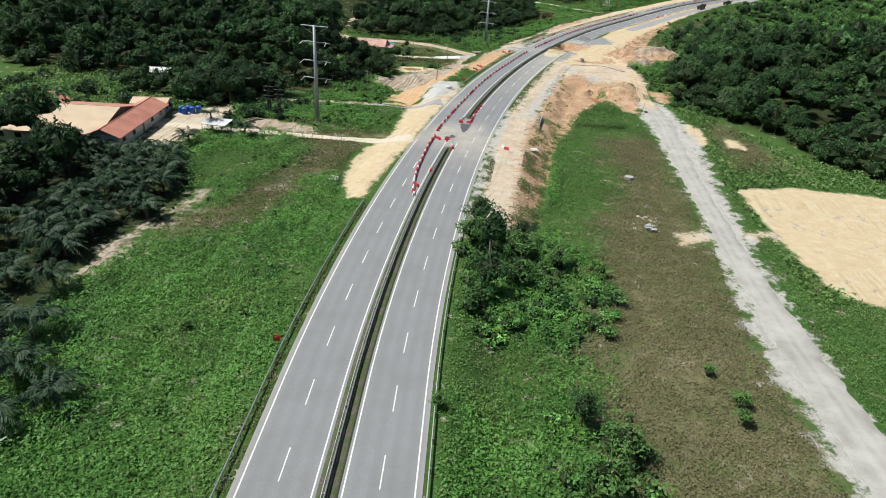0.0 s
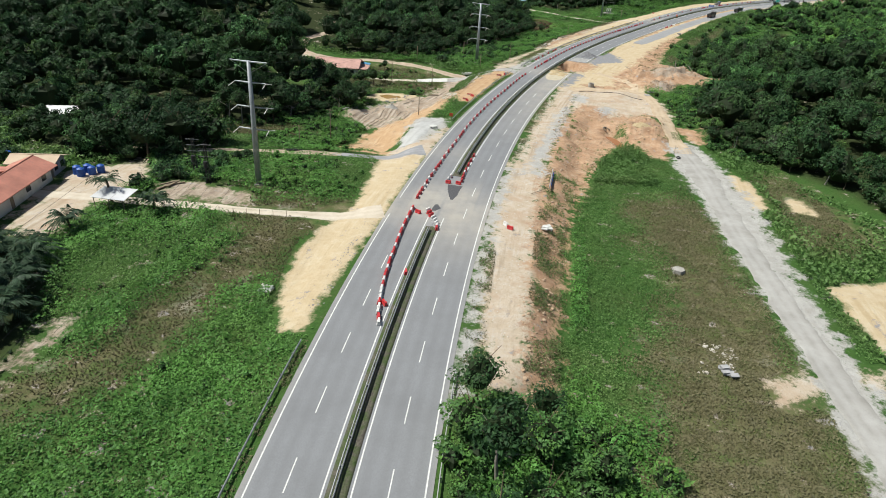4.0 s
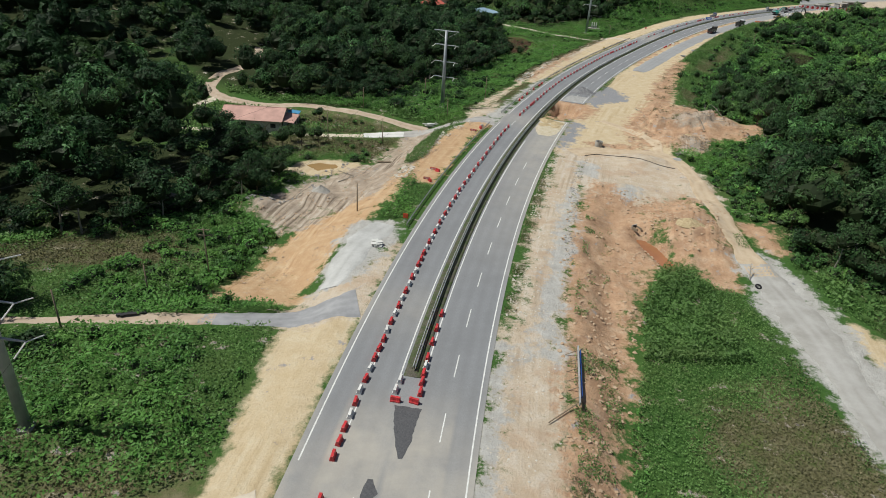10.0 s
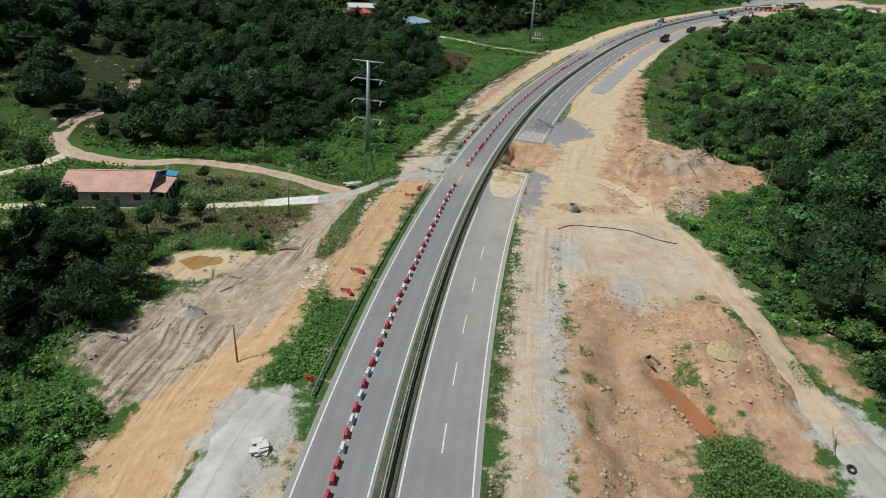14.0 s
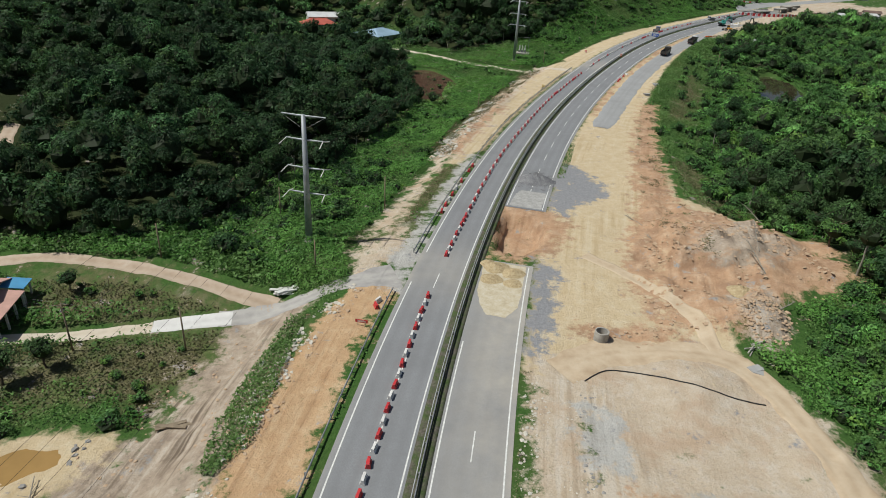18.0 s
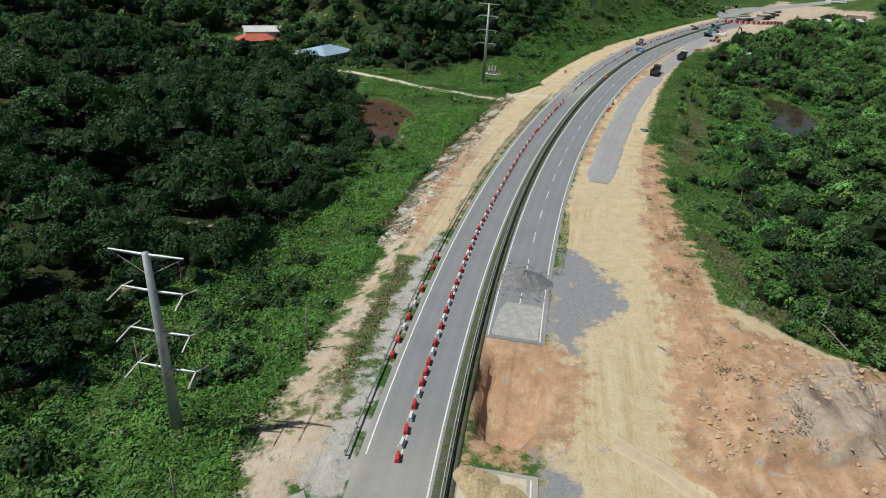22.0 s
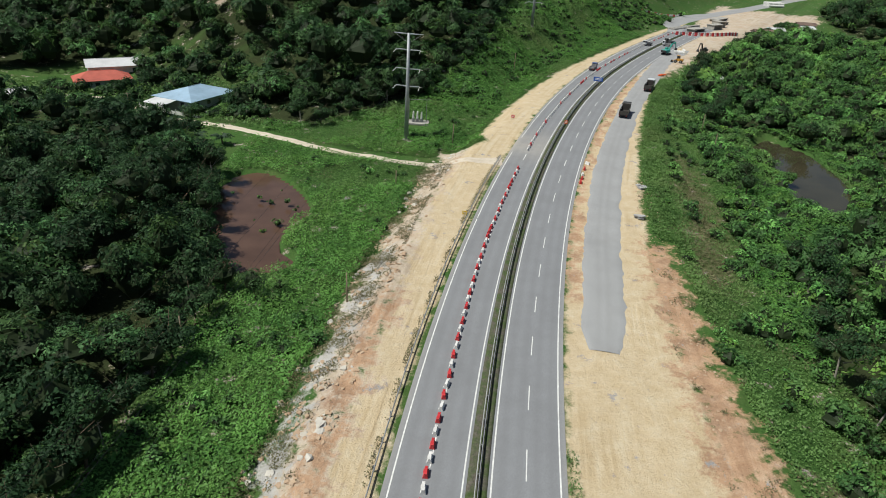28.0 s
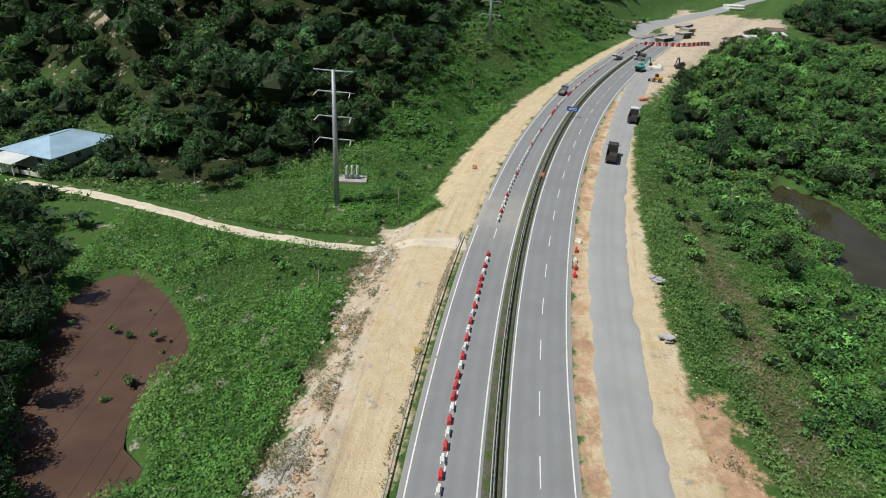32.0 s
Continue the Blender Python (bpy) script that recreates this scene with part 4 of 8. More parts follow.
pool("puddle", TRENCH, shore(TRENCH, -0.35), RED_WATER, "reddish water standing in a trench", 0.2)


# ---- plants ----
def leaf_cards(centres, normals, size, rng, droop=0.0):
    """Three-cornered leaf sprays about places, facing their normals."""
    n = len(centres)
    ref = rng.normal(size=(n, 3))
    a = np.cross(normals, ref)
    a /= np.linalg.norm(a, axis=1)[:, None] + 1e-9
    b = np.cross(normals, a)
    s = (size * rng.uniform(0.6, 1.3, n))[:, None]
    lift = normals * s * rng.uniform(-0.2, 0.3, n)[:, None]
    q = np.stack([centres - a * s * 0.5, centres + a * s * 0.5 - b * s * 0.22 + lift, centres + b * s * 0.45 + a * s * 0.12], 1)
    return q.reshape(-1, 3)


def crown(seed, cards, card, tall=1.0, clumps=9, flat=0.75):
    """A crown of unit radius about its base: leaf sprays on clumps round an inner body painted dark as shade."""
    rng = np.random.default_rng(seed)
    th = rng.uniform(0, 2 * np.pi, clumps)
    r = np.sqrt(rng.uniform(0.05, 1, clumps)) * 0.68
    h = 0.25 + tall * (0.75 - r * 0.55) * rng.uniform(0.55, 1.1, clumps)
    cc = np.stack([r * np.cos(th), r * np.sin(th), h], 1)
    cc[0] = (0, 0, tall * 0.85)
    rad = rng.uniform(0.22, 0.42, clumps)
    k = rng.choice(clumps, cards, p=rad**2 / (rad**2).sum())
    w = rng.normal(size=(cards, 3))
    w[:, 2] = w[:, 2] * 0.8 + 0.45
    w /= np.linalg.norm(w, axis=1)[:, None]
    p = cc[k] + w * rad[k][:, None] * rng.uniform(0.75, 1.12, cards)[:, None] * np.array([1, 1, flat])
    nor = w + rng.normal(size=w.shape) * 0.38 + np.array([0, 0, 0.4])
    nor /= np.linalg.norm(nor, axis=1)[:, None]
    verts = leaf_cards(p, nor, card, rng)
    # inner body, its dark colour standing for shade within the crown
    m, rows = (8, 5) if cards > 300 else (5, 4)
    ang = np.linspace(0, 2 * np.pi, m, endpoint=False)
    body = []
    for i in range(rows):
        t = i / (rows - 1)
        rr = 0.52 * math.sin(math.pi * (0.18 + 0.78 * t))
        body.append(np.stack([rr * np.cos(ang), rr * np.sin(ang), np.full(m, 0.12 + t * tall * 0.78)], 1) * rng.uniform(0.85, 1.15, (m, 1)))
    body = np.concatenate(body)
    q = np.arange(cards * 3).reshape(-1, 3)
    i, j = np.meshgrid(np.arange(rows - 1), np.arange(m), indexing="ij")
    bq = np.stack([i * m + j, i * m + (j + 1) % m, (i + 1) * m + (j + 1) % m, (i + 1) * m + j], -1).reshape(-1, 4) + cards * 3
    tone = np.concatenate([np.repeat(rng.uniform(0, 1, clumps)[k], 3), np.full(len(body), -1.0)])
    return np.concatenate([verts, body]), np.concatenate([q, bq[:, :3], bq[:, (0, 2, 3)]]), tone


def palm_crown(seed, fronds=20, pairs=16, length=1.0):
    """Arching fronds with narrow leaflets, unit radius."""
    rng = np.random.default_rng(seed)
    vs = []
    for f in range(fronds):
        az = f * 2.399 + rng.uniform(-0.2, 0.2)
        up = rng.uniform(0.2, 1.35)
        L = length * rng.uniform(0.8, 1.1)
        t = np.linspace(0.1, 1, pairs)
        r = L * t * math.cos(up * 0.8)
        z = L * (math.sin(up) * t * 0.9 - 0.48 * t**2.4)
        c, s = math.cos(az), math.sin(az)
        spine = np.stack([r * c, r * s, z], 1)
        side = np.array([-s, c, 0])
        for i in range(pairs):
            ll = 0.155 * L * math.sin(math.pi * (0.2 + 0.75 * t[i]))
            fwd = np.array([c, s, 0.0]) * 0.10 * L
            wd = np.array([c, s, 0.0]) * 0.027
            for sg in (-1, 1):
                tip = spine[i] + side * sg * ll + fwd - np.array([0, 0, rng.uniform(0.02, 0.16)]) * L
                vs.append(np.stack([spine[i] - wd, spine[i] + wd, tip + wd * 0.5, tip - wd * 0.5]))
    v = np.concatenate(vs)
    return v, np.arange(len(v)).reshape(-1, 4), np.full(len(v), 0.5)


CROWNS = {
    "near": [crown(10 + i, 820, 0.155, t, c) for i, (t, c) in enumerate(((1.0, 12), (1.2, 13), (0.85, 10), (1.4, 14), (1.05, 11)))],
    "mid": [crown(30 + i, 580, 0.17, t, c) for i, (t, c) in enumerate(((1.0, 10), (1.25, 12), (0.85, 9), (1.4, 12), (1.1, 9)))],
    "far": [crown(50 + i, 165, 0.29, t, c) for i, (t, c) in enumerate(((1.0, 8), (1.2, 9), (0.85, 8)))],
}
PALMS = [palm_crown(70 + i) for i in range(3)]
BUSHES = [crown(80 + i, 130, 0.30, 0.8, 6) for i in range(4)]


def scatter(poly, gap, seed, jitter=0.48, keep=None):
    """Places over a plan polygon at about one spacing."""
    rng = np.random.default_rng(seed)
    p = np.array(poly, float)
    xs = np.arange(p[:, 0].min(), p[:, 0].max(), gap)
    ys = np.arange(p[:, 1].min(), p[:, 1].max(), gap * 0.87)
    X, Y = np.meshgrid(xs, ys)
    X = X + (np.arange(len(ys)) % 2)[:, None] * gap / 2
    X = (X + rng.uniform(-jitter, jitter, X.shape) * gap).ravel()
    Y = (Y + rng.uniform(-jitter, jitter, Y.shape) * gap).ravel()
    ok = inside(X, Y, poly, 3.0) > 0
    if keep is not None:
        ok &= keep(X, Y, rng)
    return np.stack([X[ok], Y[ok]], 1)


def planted(name, places, protos, radius, material, label, category, seed, sink=0.15, stem=0.0, kind="stuff", squash=(0.85, 1.25), edge=None):
    """Many plants in one mesh: each a turned, scaled prototype on the ground."""
    rng = np.random.default_rng(seed)
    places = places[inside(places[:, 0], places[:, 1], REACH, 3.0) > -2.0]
    if not len(places):
        return None
    z = ground_z(places[:, 0], places[:, 1])
    V, Q, T, S, base = [], [], [], [], 0
    rise = stem * np.clip(inside(places[:, 0], places[:, 1], edge, 12.0) / 9.0, 0.12, 1) if edge else np.full(len(places), stem)
    rise = rise * (0.5 + lumps(places[:, 0], places[:, 1], 17.0, 91))
    for (x, y), gzz, off, up, kin in zip(places, z, road_vd(places[:, 0], places[:, 1])[1], rise, lumps(places[:, 0], places[:, 1], 13.0, 92)):
        kinds = protos or CROWNS["mid" if -70 < x < 118 and 150 < y < 440 else "far"]
        v, q, tone = kinds[rng.integers(len(kinds))]
        r = radius * rng.choice((0.5, 0.7, 0.85, 1.0, 1.25, 1.5, 1.9))
        a = rng.uniform(0, 2 * math.pi)
        c, s = math.cos(a), math.sin(a)
        k = r * rng.uniform(*squash)
        out = np.empty_like(v)
        out[:, 0] = (v[:, 0] * c - v[:, 1] * s) * r + x
        out[:, 1] = (v[:, 0] * s + v[:, 1] * c) * r + y
        out[:, 2] = v[:, 2] * k + gzz - sink * r + up * rng.uniform(0.2, 2.1)
        V.append(out)
        Q.append(q + base)
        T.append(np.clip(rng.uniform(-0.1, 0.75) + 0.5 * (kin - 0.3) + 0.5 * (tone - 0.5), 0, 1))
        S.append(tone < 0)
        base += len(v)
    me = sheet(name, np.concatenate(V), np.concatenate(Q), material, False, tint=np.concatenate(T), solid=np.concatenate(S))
    return tagged(new(name, me), label, category, kind=kind)


TRACKS = (
    ([(8, 278), (-10, 288), (-39, 295), (-54, 301), (-58, 310), (-50, 330), (-52, 350)], 6.0),
    ([(-54, 300), (-72, 285), (-90, 280)], 4.0),
    ([(104, 433), (80, 446), (69, 458), (55, 474), (33, 500), (15, 520), (-5, 515)], 5.0),
    ([(-90, 152), (-16, 148)], 4.0),
    ([(-60, 276), (2, 277)], 4.0),
    ([(-72, 177), (-42, 180), (-24, 181)], 2.6),
    ([(-24, 181), (-3, 185)], 5.0),
    ([(-17, 148.3), (-8, 149.5)], 12.0),
)
YARDS = ((-37, 281, 13), (45, 507, 15), (15, 537, 13), (-84, 143, 19), (-103, 145, 14), (-70, 158, 9), (102, 462, 6), (94, 450, 3), (-60, 340, 10), (-66, 360, 9), (-5, 512, 6), (-72, 380, 8), (338, 572, 8), (352, 578, 7), (372, 588, 8), (388, 590, 7), (309, 548, 5), (227, 486, 5))

# the plan on a fine raster, for planting
STEP, WEST, SOUTH = 0.5, -150.0, 20.0
RX, RY = np.meshgrid(np.arange(WEST, 470, STEP), np.arange(SOUTH, 760, STEP))
PLAN = zones(RX, RY)
PLAN["bare"] = PLAN["sand"] + PLAN["pale"] + PLAN["soil"] + PLAN["orange"] + PLAN["mud"] + PLAN["gravel"]
PLAN["most"] = np.maximum.reduce([PLAN[k] for k in ("sand", "pale", "soil", "orange", "mud", "gravel", "stone")])
PLAN["off"] = road_vd(RX, RY)[1]
PLAN["track"] = np.full(RX.shape, 99.0)
for line_pts, half in TRACKS:
    for (ax, ay), (bx, by) in zip(line_pts, line_pts[1:]):
        t = np.clip(((RX - ax) * (bx - ax) + (RY - ay) * (by - ay)) / ((bx - ax) ** 2 + (by - ay) ** 2), 0, 1)
        PLAN["track"] = np.minimum(PLAN["track"], np.hypot(RX - ax - t * (bx - ax), RY - ay - t * (by - ay)) / half)
PLAN["yard"] = np.minimum.reduce([np.hypot(RX - hx, RY - hy) / r for hx, hy, r in YARDS])
PLAN["pond"] = np.maximum(inside(RX, RY, POND_A, 4.0), inside(RX, RY, POND_B, 4.0))
PLAN["wood"] = np.maximum.reduce([inside(RX, RY, poly, 3.0) for poly in WOODS])


def plan(name, x, y):
    """A value of the plan at places."""
    i = np.clip(((y - SOUTH) / STEP + 0.5).astype(int), 0, RX.shape[0] - 1)
    j = np.clip(((x - WEST) / STEP + 0.5).astype(int), 0, RX.shape[1] - 1)
    return PLAN[name][i, j]


def clear_of(x, y, rng, pad=1.0):
    """Away from the road corridor and from bare ground."""
    ok = (plan("bare", x, y) < 0.3) & (np.abs(plan("off", x, y)) > 10)
    return ok & (plan("track", x, y) > pad) & (plan("pond", x, y) < -1.0) & (plan("yard", x, y) > 0.4 + 0.6 * pad)


# western woods take the leaves with cloud shade in their colour
for poly, gap, r, seed, stem, leaf in ((WOOD_L, 4.8, 3.6, 12, 5.0, LEAF_SHADED), (WOOD_M, 5.4, 3.4, 13, 3.5, LEAF_TREE), (WOOD_A, 4.9, 3.7, 1, 7.5, LEAF_SHADED), (WOOD_B, 4.8, 3.3, 2, 4.5, LEAF_SHADED), (WOOD_C, 6.4, 4.6, 3, 5.5, LEAF_TREE), (WOOD_D, 5.2, 3.6, 4, 4.0, LEAF_TREE), (WOOD_E, 5.8, 3.2, 5, 1.6, LEAF_BUSH), (WOOD_F, 4.6, 3.4, 9, 4.0, LEAF_SHADED), (WOOD_J, 5.5, 3.4, 10, 3.0, LEAF_TREE), (WOOD_K, 5.0, 3.0, 11, 3.0, LEAF_TREE), (WOOD_G, 8.0, 5.6, 6, 5.0, LEAF_SHADED), (WOOD_H, 10.0, 7.0, 7, 5.0, LEAF_TREE), (WOOD_I, 9.0, 6.0, 8, 4.0, LEAF_TREE)):
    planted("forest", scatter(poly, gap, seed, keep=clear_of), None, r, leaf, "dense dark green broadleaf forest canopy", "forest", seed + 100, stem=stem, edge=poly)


# low growth
def swell(x, y):
    """Tufts and mounds of leaves, from 0 to about 2."""
    return np.clip(lumps(x, y, 5.5, 22) * 1.6 - 0.6, 0, 1) + 0.8 * lumps(x, y, 2.1, 23) ** 2 + 0.45 * lumps(x, y, 0.95, 24)


def growth(name, poly, gap, seed, material, label, size, keep, height=0.25, tilt=0.6, mound=0.7):
    """Single leaves or blades over an area, turned with the mounds that they cover."""
    rng = np.random.default_rng(seed)
    pl = scatter(poly, gap, seed, 0.5, keep)
    x, y = pl[:, 0], pl[:, 1]
    hump = swell(x, y)
    pl = pl[hump > rng.uniform(0.0, 0.42, len(pl))]
    x, y = pl[:, 0], pl[:, 1]
    hump = swell(x, y)
    v, d = road_vd(x, y)
    high = mound * ease((np.abs(d) - 12) / 4)
    z = ground_z(x, y) + high * hump + rng.uniform(0.02, 1, len(pl)) ** 1.5 * height * (0.4 + 1.2 * lumps(x, y, 2.0, 21))
    slope = np.stack([(swell(x + 0.3, y) - swell(x - 0.3, y)) * high / -0.6, (swell(x, y + 0.3) - swell(x, y - 0.3)) * high / -0.6, np.ones(len(pl))], 1)
    nor = slope + rng.normal(size=(len(pl), 3)) * tilt
    nor /= np.linalg.norm(nor, axis=1)[:, None]
    q = leaf_cards(np.stack([x, y, z], 1), nor, size, rng)
    me = sheet(name, q, np.arange(len(q)).reshape(-1, 3), material, False)
    return tagged(new(name, me), label, "plants", kind="stuff")


def green_only(x, y, rng):
    dry = plan("dry", x, y) < 0.75 * lumps(x, y, 7.0, 33) + rng.uniform(-0.2, 0.25, x.shape)
    return clear_of(x, y, rng, 0.45) & (plan("most", x, y) + rng.uniform(-0.15, 0.15, x.shape) < 0.35) & dry & (np.abs(plan("off", x, y)) > 10.3 + rng.uniform(-0.8, 0.8, x.shape))


def meadow(x, y):
    """The open grass on both sides of the haul road and along the sand."""
    off = plan("off", x, y)
    return ((off > 27) & (y > 100) & (y < 240)) | ((off > 50) & (y <= 100)) | ((off > 16) & (off < 41) & (y >= 262))


def vine_only(x, y, rng):
    """Creepers grow in wide patches, grass between them."""
    return green_only(x, y, rng) & (lumps(x, y, 16.0, 31) + rng.uniform(-0.12, 0.12, x.shape) > 0.36) & ~meadow(x, y)


def grass_only(x, y, rng):
    return green_only(x, y, rng) & ((lumps(x, y, 16.0, 31) + rng.uniform(-0.12, 0.12, x.shape) < 0.40) | meadow(x, y))


def dry_only(x, y, rng):
    return clear_of(x, y, rng, 0.5) & (plan("dry", x, y) > 0.7 * lumps(x, y, 7.0, 33) + rng.uniform(-0.2, 0.25, x.shape)) & (plan("gravel", x, y) + plan("sand", x, y) + plan("soil", x, y) < 0.3)


def no_wood(keep):
    """Outside the woods."""
    return lambda x, y, rng: keep(x, y, rng) & (plan("wood", x, y) < 0)


LOW = {
    "south_west": belt([(30, -62, -10), (60, -62, -10), (110, -62, -10), (143, -60, -10)]),
    "south_east": belt([(30, 9.5, 78), (80, 9.5, 84), (110, 9.5, 84), (150, 10, 84), (200, 10, 76), (225, 10, 66), (235, 10, 60)]),
    "mid_west": belt([(143, -66, -10), (152, -70, -10), (190, -85, -10), (230, -75, -10), (275, -75, -10)]),
    "north_west": belt([(271, -60, -14), (284, -60, -10), (330, -60, -10), (380, -62, -10), (430, -78, -10), (470, -82, -10), (560, -72, -10)]),
    "north_east": belt([(250, 34, 70), (300, 32, 75), (350, 24, 75), (420, 20, 80), (500, 16, 80)]),
}
for i, (key, gap, size) in enumerate((("south_west", 0.25, 0.56), ("south_east", 0.25, 0.56), ("mid_west", 0.29, 0.62), ("north_west", 0.29, 0.62), ("north_east", 0.31, 0.66))):
    growth("creepers", LOW[key], gap, 201 + i, LEAF_VINE, "thick bright green creepers covering the verge", size, no_wood(vine_only), 0.3, 0.45, 1.15)
    growth("tall_grass", LOW[key], gap, 221 + i, LEAF_GRASS, "rough green grass on the verge", size * 0.55, no_wood(grass_only), 0.45, 1.2, 0.3)
# wider, coarser cover further off
for i, poly in enumerate(([(-130, 150), (-62, 152), (-48, 176), (-60, 215), (-130, 210)], [(-100, 270), (-60, 268), (-20, 272), (8, 284), (-2, 304), (-50, 306), (-100, 300)], [(-70, 300), (-46, 302), (-44, 420), (-76, 420)], [(0, 492), (62, 470), (110, 470), (100, 500), (40, 530), (-30, 545), (-40, 505)], [(60, 85), (120, 100), (110, 140), (92, 160), (76, 200), (70, 200), (64, 140)], [(180, 420), (300, 500), (330, 560), (240, 520), (205, 480), (165, 440)], [(160, 520), (250, 600), (330, 660), (320, 700), (200, 620), (120, 520)])):
    growth("rough_grass", poly, 0.62, 261 + i, LEAF_GRASS, "rough green grass and weeds", 0.85, no_wood(green_only), 0.7, 0.9, 0.8)
growth("tall_grass", [(42, 201.5), (46, 201.5), (50.5, 200.5), (54, 200), (52.5, 195), (51.5, 189), (50, 176), (35, 176), (37.5, 185), (40, 195)], 0.17, 249, LEAF_GRASS, "tall bright green grass in the low plot", 0.40, green_only, 1.1, 1.0, 0.6)
growth("dry_grass", LOW["south_east"], 0.23, 241, LEAF_DRY, "brown dry grass on the field", 0.32, dry_only, 0.2, 0.8, 0.15)
growth("dry_grass", LOW["south_west"], 0.26, 242, LEAF_BROWN, "brown dry grass on the field", 0.32, dry_only, 0.35, 1.5, 0.1)
growth("dry_grass", LOW["mid_west"], 0.32, 243, LEAF_BROWN, "brown dry grass along the track", 0.40, dry_only, 0.35, 1.5, 0.1)
growth("dry_grass", LOW["north_east"], 0.36, 245, LEAF_DRY, "brownish grass on the bank", 0.40, dry_only, 0.45, 1.3, 0.2)

growth("tall_grass", belt([(300, 31, 40), (325, 28, 36), (350, 25, 33), (390, 24, 31), (420, 21, 28), (500, 16, 23)]), 0.24, 246, LEAF_GRASS, "soft pale green grass along the sand", 0.42, green_only, 0.7, 1.0, 0.5)
growth("tall_grass", [(4, 243), (7.5, 247), (10, 258), (13, 272), (10.5, 272), (7, 263), (3, 252), (2.5, 244)], 0.16, 247, LEAF_GRASS, "green grass between the ruts and the orange strip", 0.36, lambda x, y, rng: rng.uniform(0, 1, x.shape) < 0.8, 0.7, 1.0, 0.3)


def tufted(level):
    return lambda x, y, rng: lumps(x, y, 2.6, 47) + 0.5 * lumps(x, y, 0.9, 48) + rng.uniform(-0.2, 0.2, x.shape) > level


for i, (rows, level, leaf, label) in enumerate((
    ([(98, 9.6, 13), (120, 9.8, 12.5), (138, 9.6, 12)], 0.72, LEAF_DRY, "grey-green weeds along the road's edge"),
    ([(98, 9.4, 12), (122, 9.6, 12), (140, 9.5, 11.5)], 0.85, LEAF_GRASS, "green weeds along the road's edge"),
    ([(108, 17.5, 22.5), (130, 18, 23), (158, 18, 24)], 0.82, LEAF_DRY, "brownish weeds on the raw bank"),
    ([(108, 18.5, 23.5), (140, 19, 24), (182, 19, 25)], 0.9, LEAF_GRASS, "green weeds on the raw bank"),
    ([(188, 19, 24.5), (210, 20, 25), (228, 20, 25)], 1.05, LEAF_GRASS, "weeds on the trench slope"),
    ([(184, 9.3, 11.2), (220, 9.3, 11.2), (258, 9.3, 10.6)], 0.95, LEAF_DRY, "weeds beside the closed carriageway"),
    ([(322, 9.1, 10.6), (334, 9.1, 10.8), (346, 9.1, 10.2)], 0.6, LEAF_GRASS, "strip of weeds beside the carriageway"),
    ([(335, -11.3, -10.6), (380, -11.3, -10.6), (424, -11.2, -10.6)], 0.7, LEAF_DRY, "dry weeds under the guard rail"),
    ([(330, -25, -17.5), (370, -26, -18), (420, -28, -21)], 0.78, LEAF_DRY, "dry weeds at the foot of the slope"),
    ([(290, 30, 38), (320, 27, 35), (360, 24, 30), (420, 21, 26)], 1.15, LEAF_DRY, "scattered weeds at the edge of the sand"),
    ([(-40, -10.4, -9.4), (60, -10.4, -9.4), (108, -10.4, -9.4)], 0.8, LEAF_DRY, "dry weeds below the guard rail"),
)):
    growth("weeds", belt(rows), 0.17, 281 + i, leaf, label, 0.26, tufted(level), 0.45, 1.2, 0.1)
growth("dry_grass", LOW["north_west"], 0.27, 244, LEAF_DRY, "straw-coloured grass behind the guard rail", 0.34, dry_only, 0.4, 1.5, 0.1)


def bushy(prob, level=0.5):
    def keep(x, y, rng):
        return (np.abs(plan("off", x, y)) > 14) & clear_of(x, y, rng) & (rng.uniform(0, 1, x.shape) < prob * (lumps(x, y, 14.0, 41) > level)) & (plan("dry", x, y) < 0.5)
    return keep


planted("bushes", scatter(belt([(288, -60, -20), (340, -70, -22), (400, -60, -24), (440, -60, -24), (520, -80, -26)]), 3.0, 61, keep=bushy(0.45)), BUSHES, 1.2, LEAF_BUSH, "low leafy bushes and young growth", "bushes", 161)
planted("bushes", scatter(belt([(255, 40, 90), (320, 34, 90), (360, 28, 90), (420, 26, 90), (520, 22, 90)]), 2.8, 62, keep=bushy(0.35, 0.45)), BUSHES, 1.35, LEAF_BUSH, "leafy bushes and saplings around the pond", "bushes", 162)
planted("bushes", scatter(belt([(30, -60, -14), (90, -60, -14), (146, -56, -14)]), 3.0, 63, keep=bushy(0.22)), BUSHES, 0.8, LEAF_BUSH, "scattered low bushes among creepers", "bushes", 163)
planted("bushes", scatter(belt([(186, -70, -30), (230, -60, -36), (270, -60, -30)]), 2.6, 64, keep=bushy(0.5)), BUSHES, 1.3, LEAF_BUSH, "bushes at the edge of the wood", "bushes", 164)
planted("bushes", scatter([(-100, 270), (-60, 268), (-20, 272), (8, 284), (-2, 302), (-50, 306), (-100, 300)], 4.0, 67, keep=bushy(0.8)), BUSHES, 1.8, LEAF_BUSH, "bushes round the bungalow and the track", "bushes", 167)
planted("bushes", scatter([(0, 492), (62, 470), (110, 470), (100, 500), (40, 530), (-30, 545), (-40, 505)], 3.4, 68, keep=bushy(0.8)), BUSHES, 2.0, LEAF_SHADED, "dark bushes between the houses", "bushes", 168)
planted("bushes", scatter([(-64, 153), (-46, 154), (-42, 164), (-38, 177), (-50, 177), (-64, 174)], 2.7, 74, keep=bushy(0.85, 0.3)), BUSHES, 1.6, LEAF_SHADED, "dark undergrowth below the pylon by the farm", "bushes", 174)
